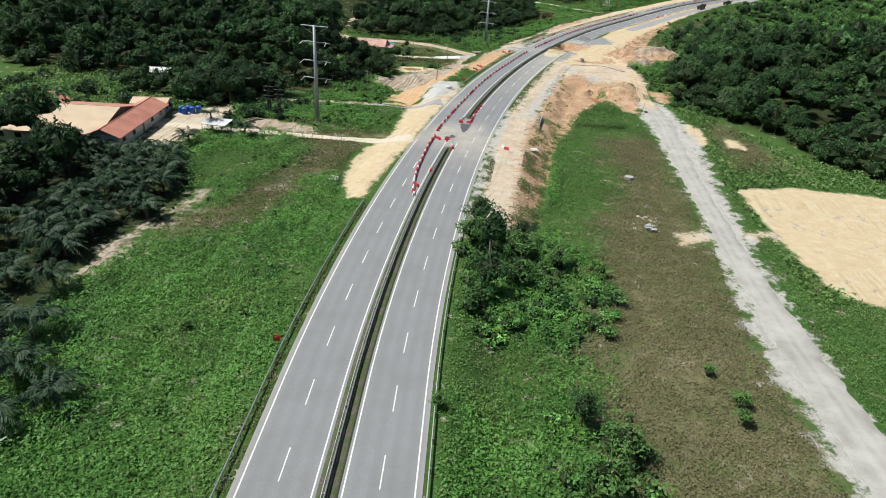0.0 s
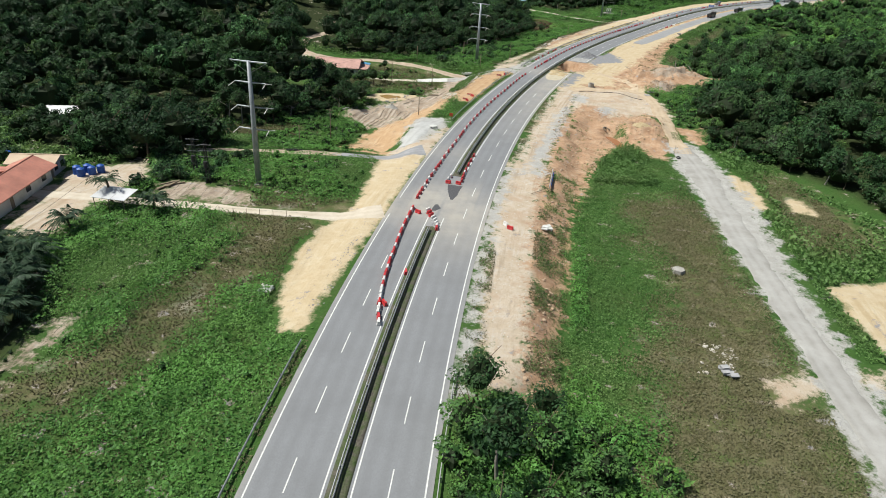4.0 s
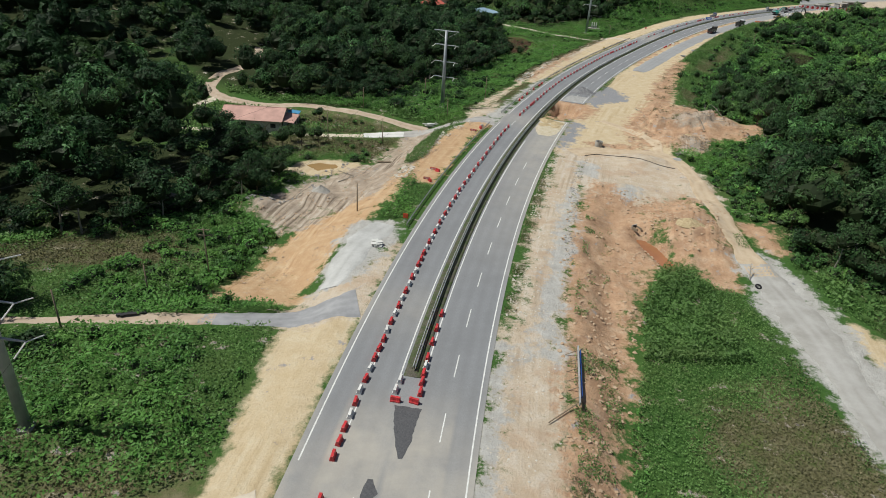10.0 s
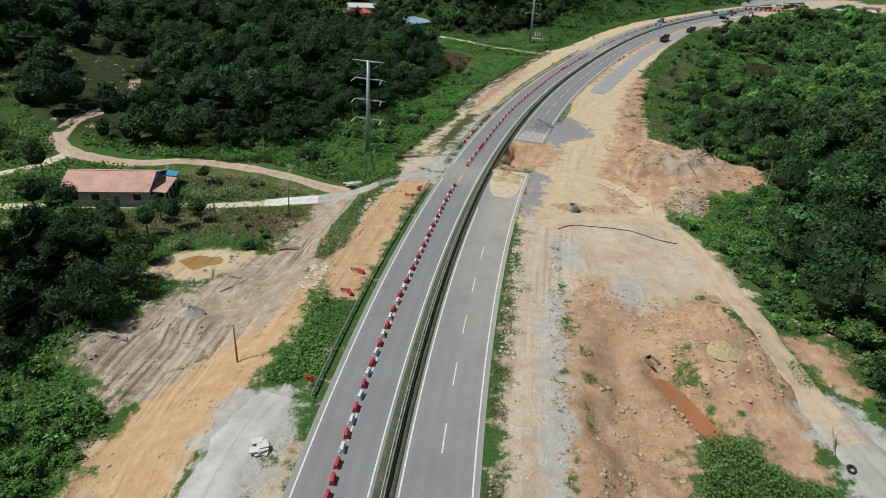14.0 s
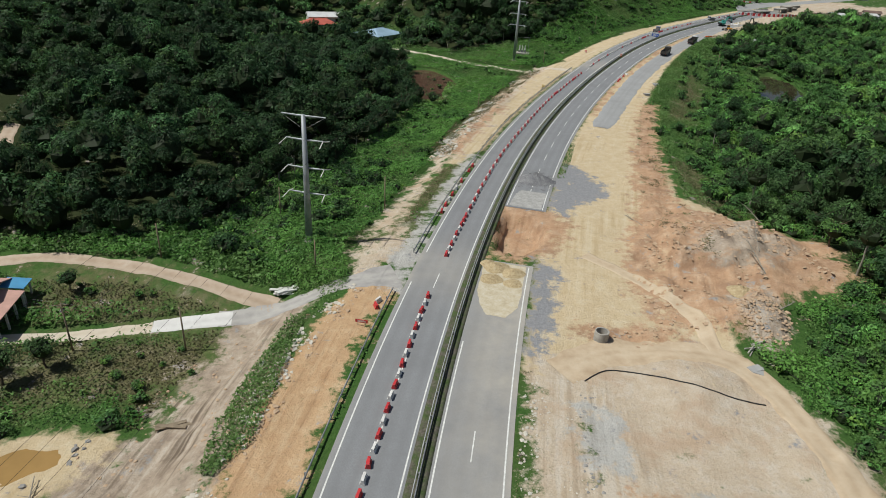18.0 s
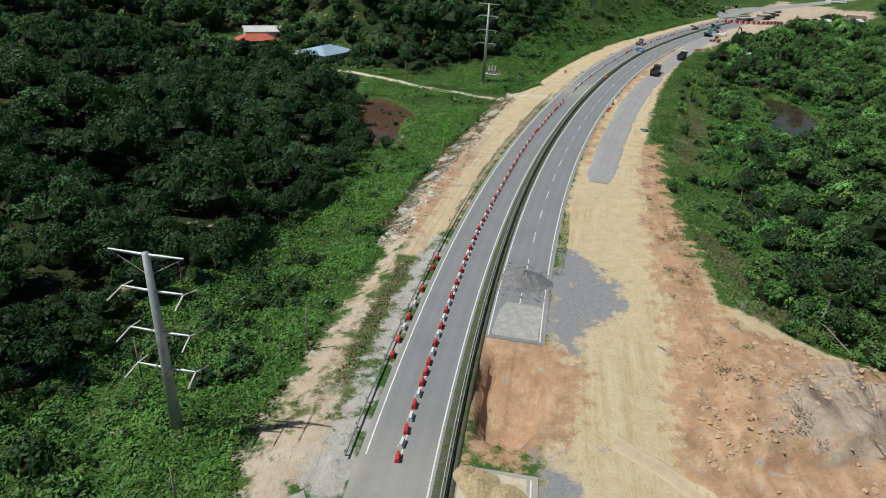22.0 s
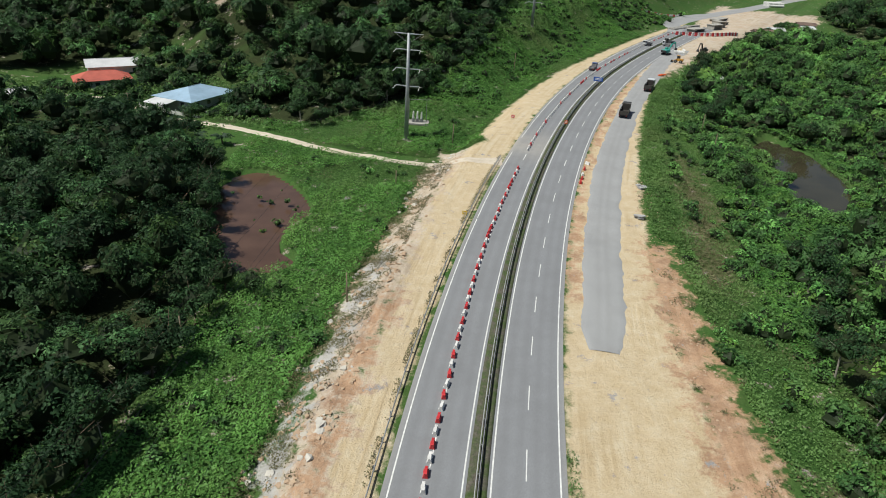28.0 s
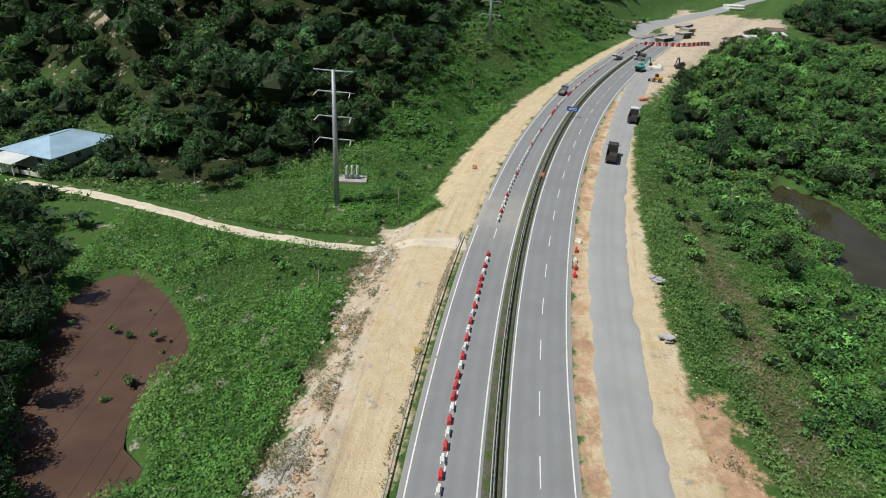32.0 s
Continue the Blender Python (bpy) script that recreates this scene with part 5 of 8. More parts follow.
planted("bushes", scatter([(-6, 291), (10, 290), (18, 300), (30, 326), (26, 336), (6, 318), (-4, 302)], 2.5, 73, keep=bushy(0.75, 0.35)), BUSHES, 1.5, LEAF_TREE, "dark green bushes round the pylon", "bushes", 173)
planted("bushes", scatter([(-46, 262), (-46, 272), (-18, 273), (-16, 263)], 3.0, 72, keep=bushy(0.8, 0.3)), BUSHES, 1.3, LEAF_SHADED, "dark bushes before the bungalow", "bushes", 172)
planted("bushes", scatter([(-130, 150), (-62, 152), (-48, 176), (-60, 215), (-130, 210)], 4.2, 69, keep=bushy(0.7)), BUSHES, 1.8, LEAF_SHADED, "bushes behind the farm", "bushes", 169)
planted("bushes", scatter([(180, 420), (300, 500), (330, 560), (240, 520), (205, 480), (165, 440)], 3.4, 70, keep=bushy(0.7)), BUSHES, 1.9, LEAF_BUSH, "bushes and young trees beyond the pond", "bushes", 170)
planted("bushes", scatter(belt([(455, -60, -26), (500, -56, -24), (560, -50, -22), (620, -46, -20)]), 3.6, 71, keep=bushy(0.6)), BUSHES, 1.7, LEAF_BUSH, "bushes on the green bank", "bushes", 171)


BUSH_ROW = [(65, 213), (70, 203), (75, 197), (84, 192), (82, 200), (78, 216), (83, 238), (93, 252), (102, 266), (96, 270), (87, 264), (82, 256), (77, 249), (71, 241), (70, 232), (67, 222)]
SCRUB = belt([(300, 41, 95), (330, 40, 95), (350, 38.5, 95), (372, 39, 95), (400, 39, 95), (432, 39, 95), (470, 34, 90), (500, 30, 70), (528, 27, 60), (560, 29, 60)])


def scrubby(share, level):
    """Close scrub that leaves some gaps, lower round the pond."""
    def keep(x, y, rng):
        return clear_of(x, y, rng, 0.6) & (rng.uniform(0, 1, x.shape) < share) & (lumps(x, y, 9.0, 43) + 0.4 * lumps(x, y, 3.0, 44) > level)
    return keep


planted("bushes", scatter(SCRUB, 3.0, 91, keep=scrubby(0.9, 0.45)), BUSHES, 1.8, LEAF_BUSH, "dense leafy scrub beside the sand and the pond", "bushes", 191)
planted("bushes", scatter([(-45, 186), (-22, 185), (-18, 198), (-20, 213), (-30, 221), (-40, 217)], 2.3, 92, keep=scrubby(0.9, 0.35)), BUSHES, 1.3, LEAF_VINE, "bright green thicket below the wood", "bushes", 192)
planted("bushes", scatter([(-46, 157), (-15, 156), (-13, 172), (-20, 178), (-44, 177)], 2.6, 93, keep=scrubby(0.75, 0.45)), BUSHES, 0.9, LEAF_VINE, "bright green creepers heaped over low bushes", "bushes", 193)
planted("bushes", scatter(BUSH_ROW, 2.1, 94, keep=scrubby(0.92, 0.2)), BUSHES, 1.4, LEAF_BUSH, "bright bushes along the wood's edge", "bushes", 194)
planted("bushes", scatter(belt([(452, -58, -24), (490, -58, -22), (540, -60, -20), (600, -50, -18)]), 2.8, 95, keep=scrubby(0.85, 0.55)), BUSHES, 1.5, LEAF_VINE, "creepers heaped over bushes on the green bank", "bushes", 195)
planted("bushes", scatter([(-64, 214), (-40, 218), (-30, 228), (-26, 240), (-30, 238), (-44, 226), (-66, 220)], 2.6, 96, keep=scrubby(0.8, 0.3)), BUSHES, 1.4, LEAF_SHADED, "dark undergrowth at the foot of the wood", "bushes", 196)
planted("bushes", scatter([(0, 520), (40, 496), (62, 480), (50, 520), (36, 540), (0, 540)], 3.4, 97, keep=scrubby(0.9, 0.2)), BUSHES, 2.2, LEAF_TREE, "leafy trees and bushes round the houses", "bushes", 197)


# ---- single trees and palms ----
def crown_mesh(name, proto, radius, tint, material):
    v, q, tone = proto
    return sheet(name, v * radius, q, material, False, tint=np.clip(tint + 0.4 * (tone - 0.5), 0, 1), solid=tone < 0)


def trunk_bm(height, radius, seed, lean=0.25):
    """A tapered trunk with limbs that reach into the crown."""
    rng = random.Random(seed)
    bm = bmesh.new()
    p, r = Vector((0, 0, -0.3)), radius
    for i in range(4):
        nxt = p + Vector((rng.uniform(-lean, lean), rng.uniform(-lean, lean), height / 4 + 0.1))
        rod(bm, p, nxt, r, r * 0.82, 7, False)
        p, r = nxt, r * 0.82
    for i in range(5):
        a = i * 1.26 + rng.uniform(-0.4, 0.4)
        base = Vector((0, 0, height * rng.uniform(0.6, 0.95)))
        rod(bm, base, base + Vector((math.cos(a), math.sin(a), rng.uniform(0.5, 1.1))) * height * 0.42, r * 0.7, r * 0.2, 5, False)
    return bm


def tree_kind(height, radius, proto, tint, seed, leaf=LEAF_TREE, bark=BARK, label="", sort="tree", low=1.95):
    """One tree with trunk and crown, at the origin."""
    t = thing("tree", None, label, sort, "trees beside the road")
    part("trunk", trunk_bm(height * 0.6, 0.06 + height * 0.016, seed), bark, t, smooth=True)
    c = new("crown", crown_mesh("crown", proto, radius, tint, leaf))
    c.parent = t
    c.matrix_basis = pose(0, 0, height - radius * low)
    return t


def set_on_ground(ob, x, y, turn=0.0, size=1.0, sink=0.0):
    ob.matrix_basis = pose(x, y, gz1(x, y) - sink, 0, 0, turn) @ Matrix.Scale(size, 4)
    return ob


near = CROWNS["near"]
KINDS = [
    tree_kind(6.5, 2.7, near[0], 0.55, 1, LEAF_BUSH, BARK, "young broadleaf tree with a bright green crown"),
    tree_kind(8.0, 3.0, near[1], 0.35, 2, LEAF_TREE, BARK, "broadleaf tree with a dense green crown"),
    tree_kind(5.0, 2.3, near[2], 0.75, 3, LEAF_BUSH, BARK, "low spreading tree with light green leaves"),
    tree_kind(10.0, 3.4, near[3], 0.25, 4, LEAF_TREE, PALE_BARK, "tall pale-trunked tree at the wood's edge", low=1.5),
    tree_kind(9.0, 3.6, near[4], 0.15, 5, LEAF_SHADED, BARK, "dark broad tree at the wood's edge"),
]
USED = [False] * len(KINDS)


def place_tree(k, x, y, size=1.0, rng=random):
    turn = rng.uniform(0, 360)
    if USED[k]:
        z = gz1(x, y)
        ob = copy_thing(KINDS[k], pose(x, y, z, 0, 0, turn))
        ob.matrix_basis = pose(x, y, z, 0, 0, turn) @ Matrix.Scale(size, 4)
        return ob
    USED[k] = True
    return set_on_ground(KINDS[k], x, y, turn, size)


rng = random.Random(5)
for k, x, y, s in (
    (1, 6, 99, 0.75), (3, 8, 89, 0.75), (1, 7, 81, 0.8), (0, 13, 94, 0.9), (0, 19, 91, 0.7), (1, 14, 99, 0.6), (2, 10, 73, 0.7), (0, 12, 85, 0.9), (2, 21, 96, 0.6), (0, 5, 94, 0.85),
    (2, 24, 87, 0.6), (2, 15, 79, 0.55), (0, 17, 83, 0.6),
    (1, 17.5, 55, 0.55), (0, 21, 50.5, 0.75), (0, 18, 45, 0.85), (2, 14.5, 46, 0.6), (2, 38, 60, 0.5), (0, 37, 57, 0.35), (2, 24, 73, 0.45), (0, 0.5, 54, 0.3), (2, 36, 66, 0.35), (2, 26, 78, 0.4),
    (4, -62, 172, 1.25), (4, -57, 178, 1.3), (4, -66, 180, 1.3), (4, -70, 174, 1.2), (4, -54, 183, 1.0), (1, -76, 178, 1.2), (4, -63, 188, 1.2),
    (1, 158, 398, 0.8), (1, 163, 404, 0.8), (2, 166, 410, 0.8), (0, 170, 416, 0.7), (1, 192, 446, 1.0), (1, 199, 452, 1.0), (1, 186, 442, 0.9), (0, 181, 436, 0.8), (1, 205, 458, 1.0),
    (0, 150, 392, 0.6), (2, 145, 386, 0.5), (0, 175, 402, 0.8), (2, 181, 418, 0.8), (1, 212, 440, 1.1), (1, 206, 424, 1.1),
    (1, -24, 266, 0.8), (1, -20, 269, 0.65), (1, -28, 263, 0.8), (4, -33, 262, 0.85), (0, -22, 272, 0.5), (2, -31, 270, 0.6), (1, -27, 269, 0.65), (1, -36, 267, 0.7), (4, -44, 268, 1.0), (4, -50, 272, 1.0), (3, -53, 283, 0.9),
    (4, 43, 395, 0.8), (1, 40.5, 404, 0.8), (4, 40, 414, 0.9), (1, 42, 424, 0.8), (4, 46, 389, 0.75), (1, 50, 386, 0.7), (4, 44, 434, 0.8), (0, 54, 387, 0.5), (1, 38, 396, 0.9),
    (1, -22, 286, 0.5), (2, -12, 283, 0.35),
):
    place_tree(k, x, y, s * (1.55 if y < 120 else 1.25), rng)


planted("bushes", scatter([(4, 68), (3, 98), (12, 102), (25, 97), (28, 84), (22, 70)], 2.2, 65), BUSHES, 1.5, LEAF_BUSH, "leafy scrub below the roadside trees", "bushes", 165)
planted("bushes", scatter([(12, 42), (14, 58), (24, 58), (26, 42)], 2.4, 66), BUSHES, 1.3, LEAF_BUSH, "leafy scrub among young trees", "bushes", 166)


def along_edge(poly, i0, i1, step, inward, seed):
    """Places along a stretch of a wood's edge."""
    r = random.Random(seed)
    out = []
    for (ax, ay), (bx, by) in zip(poly[i0:i1], poly[i0 + 1 : i1 + 1]):
        n = max(1, int(math.hypot(bx - ax, by - ay) / step))
        for k in range(n):
            t = (k + r.uniform(0.2, 0.8)) / n
            out.append((ax + (bx - ax) * t + r.uniform(-1, 1) * inward, ay + (by - ay) * t + r.uniform(-1, 1) * inward))
    return out


for poly, i0, i1, step, kinds, seed in ((WOOD_A, 0, 5, 4.2, (4, 3, 3, 1), 1), (WOOD_B, 2, 10, 4.5, (4, 1, 4, 3), 2), (WOOD_C, 0, 8, 7, (1, 3, 4), 3), (WOOD_D, 0, 5, 4.5, (1, 3, 4, 0), 4), (WOOD_D, 13, 16, 5, (1, 3, 0), 5), (WOOD_E, 0, 4, 5, (1, 0, 3), 6), (WOOD_E, 10, 16, 5, (1, 0, 4), 7)):
    r = random.Random(seed + 40)
    for x, y in along_edge(poly, i0, i1, step, 1.5, seed):
        place_tree(r.choice(kinds), x, y, r.uniform(0.75, 1.15), r)


def palm_kind(name, trunk, radius, proto, label, category):
    t = thing(name, None, label, category, "palms by the farm")
    bm = bmesh.new()
    p = Vector((0, 0, -0.2))
    for i in range(5):
        nxt = Vector((0.03 * i * i * trunk / 5, 0, trunk * (i + 1) / 5))
        rod(bm, p, nxt, 0.30 - 0.02 * i, 0.26 - 0.02 * i, 8, False)
        p = nxt
    part("trunk", bm, BARK, t, smooth=True)
    c = new("crown", crown_mesh("crown", proto, radius, 0.5, LEAF_PALM))
    c.parent = t
    c.matrix_basis = pose(p.x, 0, trunk)
    return t


PALM_KINDS = [
    palm_kind("oil_palm", 3.0, 4.6, PALMS[0], "oil palm with long arching grey-green fronds", "palm"),
    palm_kind("oil_palm", 2.2, 4.0, PALMS[1], "short oil palm with arching fronds", "palm"),
    palm_kind("palm_tree", 4.6, 3.4, palm_crown(75, 16, 12), "palm tree with a spiky crown", "palm"),
]
palm_used = [False] * 3
rng = random.Random(9)
spots = [(0, -48, 55), (1, -42, 52), (0, -51, 63), (0, -54, 56), (1, -46, 47), (0, -58, 64), (0, -60, 137), (0, -50, 146), (2, -59, 149), (0, -66, 125), (0, -55, 111), (0, -57, 101), (1, -59, 92), (0, -62, 86), (0, -58, 121)]
for x, y in scatter([(-54, 62), (-55, 80), (-53, 92), (-50, 102), (-51, 113), (-56, 124), (-66, 132), (-82, 133), (-84, 100), (-74, 62), (-60, 46)], 6.0, 77):
    spots.append((rng.choice((0, 0, 1)), float(x), float(y)))
for x, y in ((47, 452), (40, 458), (35, 466), (44, 466), (30, 474), (50, 462), (24, 480), (38, 478)):
    spots.append((1, x, y))
for k, x, y in spots:
    if palm_used[k]:
        m = pose(x, y, gz1(x, y), 0, 0, rng.uniform(0, 360))
        ob = copy_thing(PALM_KINDS[k], m)
        ob.matrix_basis = m @ Matrix.Scale(rng.uniform(0.75, 1.1), 4)
    else:
        set_on_ground(PALM_KINDS[k], x, y, rng.uniform(0, 360))
        palm_used[k] = True
planted("shrubbery", scatter([(-53, 62), (-54, 80), (-50, 98), (-50, 114), (-57, 128), (-92, 134), (-120, 120), (-80, 60), (-58, 44)], 5.2, 78), BUSHES, 0.9, LEAF_SHADED, "dark undergrowth below the oil palms", "undergrowth", 178)
planted("forest", scatter([(-73, 100), (-76, 128), (-96, 130), (-135, 128), (-135, 50), (-78, 40), (-76, 70)], 5.0, 79), None, 3.3, LEAF_SHADED, "dark dense trees behind the oil palms", "forest", 179, stem=4.0)


# ---- guard rails ----
post_mesh = bpy.data.meshes.new("post")
bm = bmesh.new()
box(bm, 0, 0, 0.33, 0.11, 0.15, 0.9)
box(bm, 0.09, 0, 0.60, 0.10, 0.14, 0.30)
bm.to_mesh(post_mesh)
bm.free()
post_mesh.materials.append(STEEL_DULL)
W_BEAM = ((0.0, 0.46), (0.07, 0.50), (0.07, 0.56), (0.0, 0.61), (0.07, 0.66), (0.07, 0.72), (0.0, 0.77))


def rail_mesh(v0, v1, d, side):
    """A W-shaped steel beam that follows the road, with a thickness."""
    vs = np.arange(v0, v1 + 0.1, 1.6)
    prof = [(side * a, z) for a, z in W_BEAM] + [(side * (a - 0.025), z) for a, z in W_BEAM[::-1]]
    P = []
    for v in vs:
        for a, z in prof:
            x, y = at(v, d + a)
            P.append((float(x), float(y), z + float(road_z(v))))
    n, m = len(vs), len(prof)
    q = []
    for i in range(n - 1):
        for j in range(m):
            k = (j + 1) % m
            q.append((i * m + j, i * m + k, (i + 1) * m + k, (i + 1) * m + j))
    return sheet("rail", P, q, STEEL, False)


def guard_rail(v0, v1, d, sides, label, pitch=4.0):
    t = thing("guard_rail", None, label, "guard rail", "guard rails of the highway")
    t.matrix_basis = on_road(v0, d)
    back = t.matrix_basis.inverted()
    for s in sides:
        r = new("rail", rail_mesh(v0, v1, d + s * 0.13, s))
        r.parent, r.matrix_parent_inverse = t, back
    for v in stations(v0 + 0.5, v1, pitch):
        p = new("post", post_mesh)
        p.parent, p.matrix_parent_inverse = t, back
        p.matrix_basis = on_road(v, d, 0.0, 0 if sides[-1] > 0 else 180)


guard_rail(-40, 143, -0.25, (-1, 1), "double-sided steel guard rail along the median")
guard_rail(170, 330, 0.0, (-1, 1), "double-sided steel guard rail along the median above an excavation")
guard_rail(330, 588, 0.0, (-1, 1), "double-sided steel guard rail along the curving median")
guard_rail(-40, 108, -10.5, (1,), "weathered steel guard rail beside creepers")
guard_rail(207, 271, -10.6, (1,), "steel guard rail beside an orange earth strip")
guard_rail(282, 424, -10.5, (1,), "steel guard rail with dry weeds behind it")
guard_rail(-40, 106, 9.6, (-1,), "steel guard rail overgrown with green creepers")


# ---- plastic barriers ----
def barrier_mesh(material):
    """A hollow plastic barrier: wide foot, narrow top, two slots and a filling cap."""
    prof = ((-0.28, 0.0), (-0.28, 0.16), (-0.20, 0.26), (-0.15, 0.64), (0.15, 0.64), (0.20, 0.26), (0.28, 0.16), (0.28, 0.0))
    bm = bmesh.new()
    rows = []
    for y in (-0.56, -0.51, -0.2, -0.12, 0.12, 0.2, 0.51, 0.56):
        k = 0.93 if abs(y) > 0.53 else (0.86 if abs(y) < 0.15 else 1.0)
        rows.append([bm.verts.new((a * k, y, z * (0.97 if abs(y) > 0.53 else 1.0))) for a, z in prof])
    for r0, r1 in zip(rows, rows[1:]):
        for i in range(len(prof)):
            j = (i + 1) % len(prof)
            bm.faces.new((r0[i], r0[j], r1[j], r1[i]))
    bm.faces.new(rows[0][::-1])
    bm.faces.new(rows[-1])
    rod(bm, (0, 0.34, 0.63), (0, 0.34, 0.68), 0.06, None, 8)
    bmesh.ops.recalc_face_normals(bm, faces=bm.faces)
    me = bpy.data.meshes.new("traffic_barrier")
    bm.to_mesh(me)
    bm.free()
    me.materials.append(material)
    return me


RED_BAR, WHITE_BAR = barrier_mesh(RED), barrier_mesh(WHITE)


def barrier(m, red, label="", group="barriers along the lane line"):
    ob = new("traffic_barrier", RED_BAR if red else WHITE_BAR)
    ob.matrix_basis = m
    return tagged(ob, label or ("red plastic water-filled road barrier" if red else "white plastic water-filled road barrier"), "barrier", group)


rng = random.Random(12)
for v0, v1 in ((155.5, 271), (283, 419), (429, 575)):
    for i, v in enumerate(stations(v0, v1, 2.0)):
        far_white = v > 425 and rng.random() < 0.6
        barrier(on_road(v, -5.15 + 0.12 * math.sin(v * 0.11) + rng.uniform(-0.06, 0.06), 0.062, rng.uniform(-7, 7)), (i % 2 == 0 or rng.random() < 0.12) and not far_white)
ks = [(113, -1.75), (116, -2.5), (120, -3.15), (127, -3.9), (136, -4.5), (143, -4.85), (150.5, -4.9)]
for i, v in enumerate(stations(113.4, 151, 1.2)):
    d = float(np.interp(v, [k[0] for k in ks], [k[1] for k in ks]))
    red = (i % 3 != 0) if v > 122 else i in (1, 4)
    lean = math.degrees(math.atan(float(np.interp(v + 1, [k[0] for k in ks], [k[1] for k in ks])) - d))
    barrier(on_road(v, d + rng.uniform(-0.05, 0.05), 0.062, -lean + rng.uniform(-5, 5)), red, group="barriers before the median opening")
arc = ((150.2, -2.0, 25), (149.2, -1.55, 30), (148.2, -1.0, 32), (147.2, -0.45, 25), (146.2, 0.05, 20), (145.2, 0.5, 15), (144.2, 0.85, 5), (143.2, 1.0, -8))
for i, (v, d, a) in enumerate(arc):
    barrier(on_road(v, d, 0.062, -a), i in (1, 2, 7), group="barriers before the median opening")
barrier(on_road(148.8, -3.6, 0.062, 60), True, group="barriers before the median opening")
for i, (v, d, a) in enumerate(((164.6, -1.0, 88), (164.8, 1.1, 80), (166.2, -1.35, 0), (166.4, 1.5, 0), (168, -1.2, 0), (168.2, 1.35, -5), (169.7, 1.25, 0), (171.2, 1.2, 0), (172.7, 1.15, 0), (176, 1.1, 0), (179, 1.1, 0), (182.5, 1.1, 0))):
    barrier(on_road(v, d, 0.062, a), i not in (2, 4, 7), group="barriers at the end of the median")
for v, d, a, red in ((147, 13.6, 70, True), (148.4, 12.7, 40, False), (228, -12.2, 40, True), (234, -12.4, 70, True), (298, -9.75, 5, True), (301, -9.8, 0, True), (306, -9.8, 0, True), (313, -9.8, 10, True), (319, -9.7, 0, True), (322, -9.75, 0, True), (303.6, -9.8, 0, False), (309, -9.8, 0, False), (416, 9.5, 5, True), (418, 9.6, -8, True), (420, 9.5, 10, False), (423, 9.6, 0, True), (426, 9.9, 60, False), (266.5, -11.6, 30, True), (267.8, -11.7, -20, False), (127, -0.9, 10, True), (118, -2.1, 40, True)):
    z = gz1(*[float(c) for c in at(v, d)]) if abs(d) > 9.2 else 0.062 + float(road_z(v))
    barrier(on_road(v, d, z - float(road_z(v)), a), red, group="stray barriers")
c0, c1 = (281, 574), (316, 569)
for i in range(26):
    t = i / 25
    x, y = c0[0] + (c1[0] - c0[0]) * t, c0[1] + (c1[1] - c0[1]) * t - 5 * math.sin(t * math.pi)
    barrier(pose(x, y, gz1(x, y), 0, 0, 98 + 25 * (t - 0.5)) @ Matrix.Diagonal((1.3, 1.3, 2.6, 1)), i % 2 == 0, "tall red plastic site barrier" if i % 2 == 0 else "tall white plastic site barrier", "barriers round the works")
for i in range(18):
    t = i / 17
    x, y = 290 + 38 * t, 617 + 14 * t
    barrier(pose(x, y, gz1(x, y), 0, 0, -70) @ Matrix.Diagonal((1.3, 1.5, 1.6, 1)), i % 3 == 0, group="barriers round the works")


# ---- pylons and wires ----
def tube(bm, pts, r, n):
    """One connected tube along places."""
    rows = []
    for i, p in enumerate(pts):
        way = (pts[min(i + 1, len(pts) - 1)] - pts[max(i - 1, 0)]).normalized()
        a = way.cross(Vector((0, 0, 1)))
        a = a.normalized() if a.length > 1e-6 else Vector((1, 0, 0))
        b = way.cross(a)
        rows.append([bm.verts.new(p + a * r * math.cos(k * 2 * math.pi / n) + b * r * math.sin(k * 2 * math.pi / n)) for k in range(n)])
    for u, w in zip(rows, rows[1:]):
        for k in range(n):
            bm.faces.new((u[k], u[(k + 1) % n], w[(k + 1) % n], w[k]))
    bm.faces.new(rows[0])
    bm.faces.new(rows[-1][::-1])
    bmesh.ops.recalc_face_normals(bm, faces=bm.faces)
    return bm


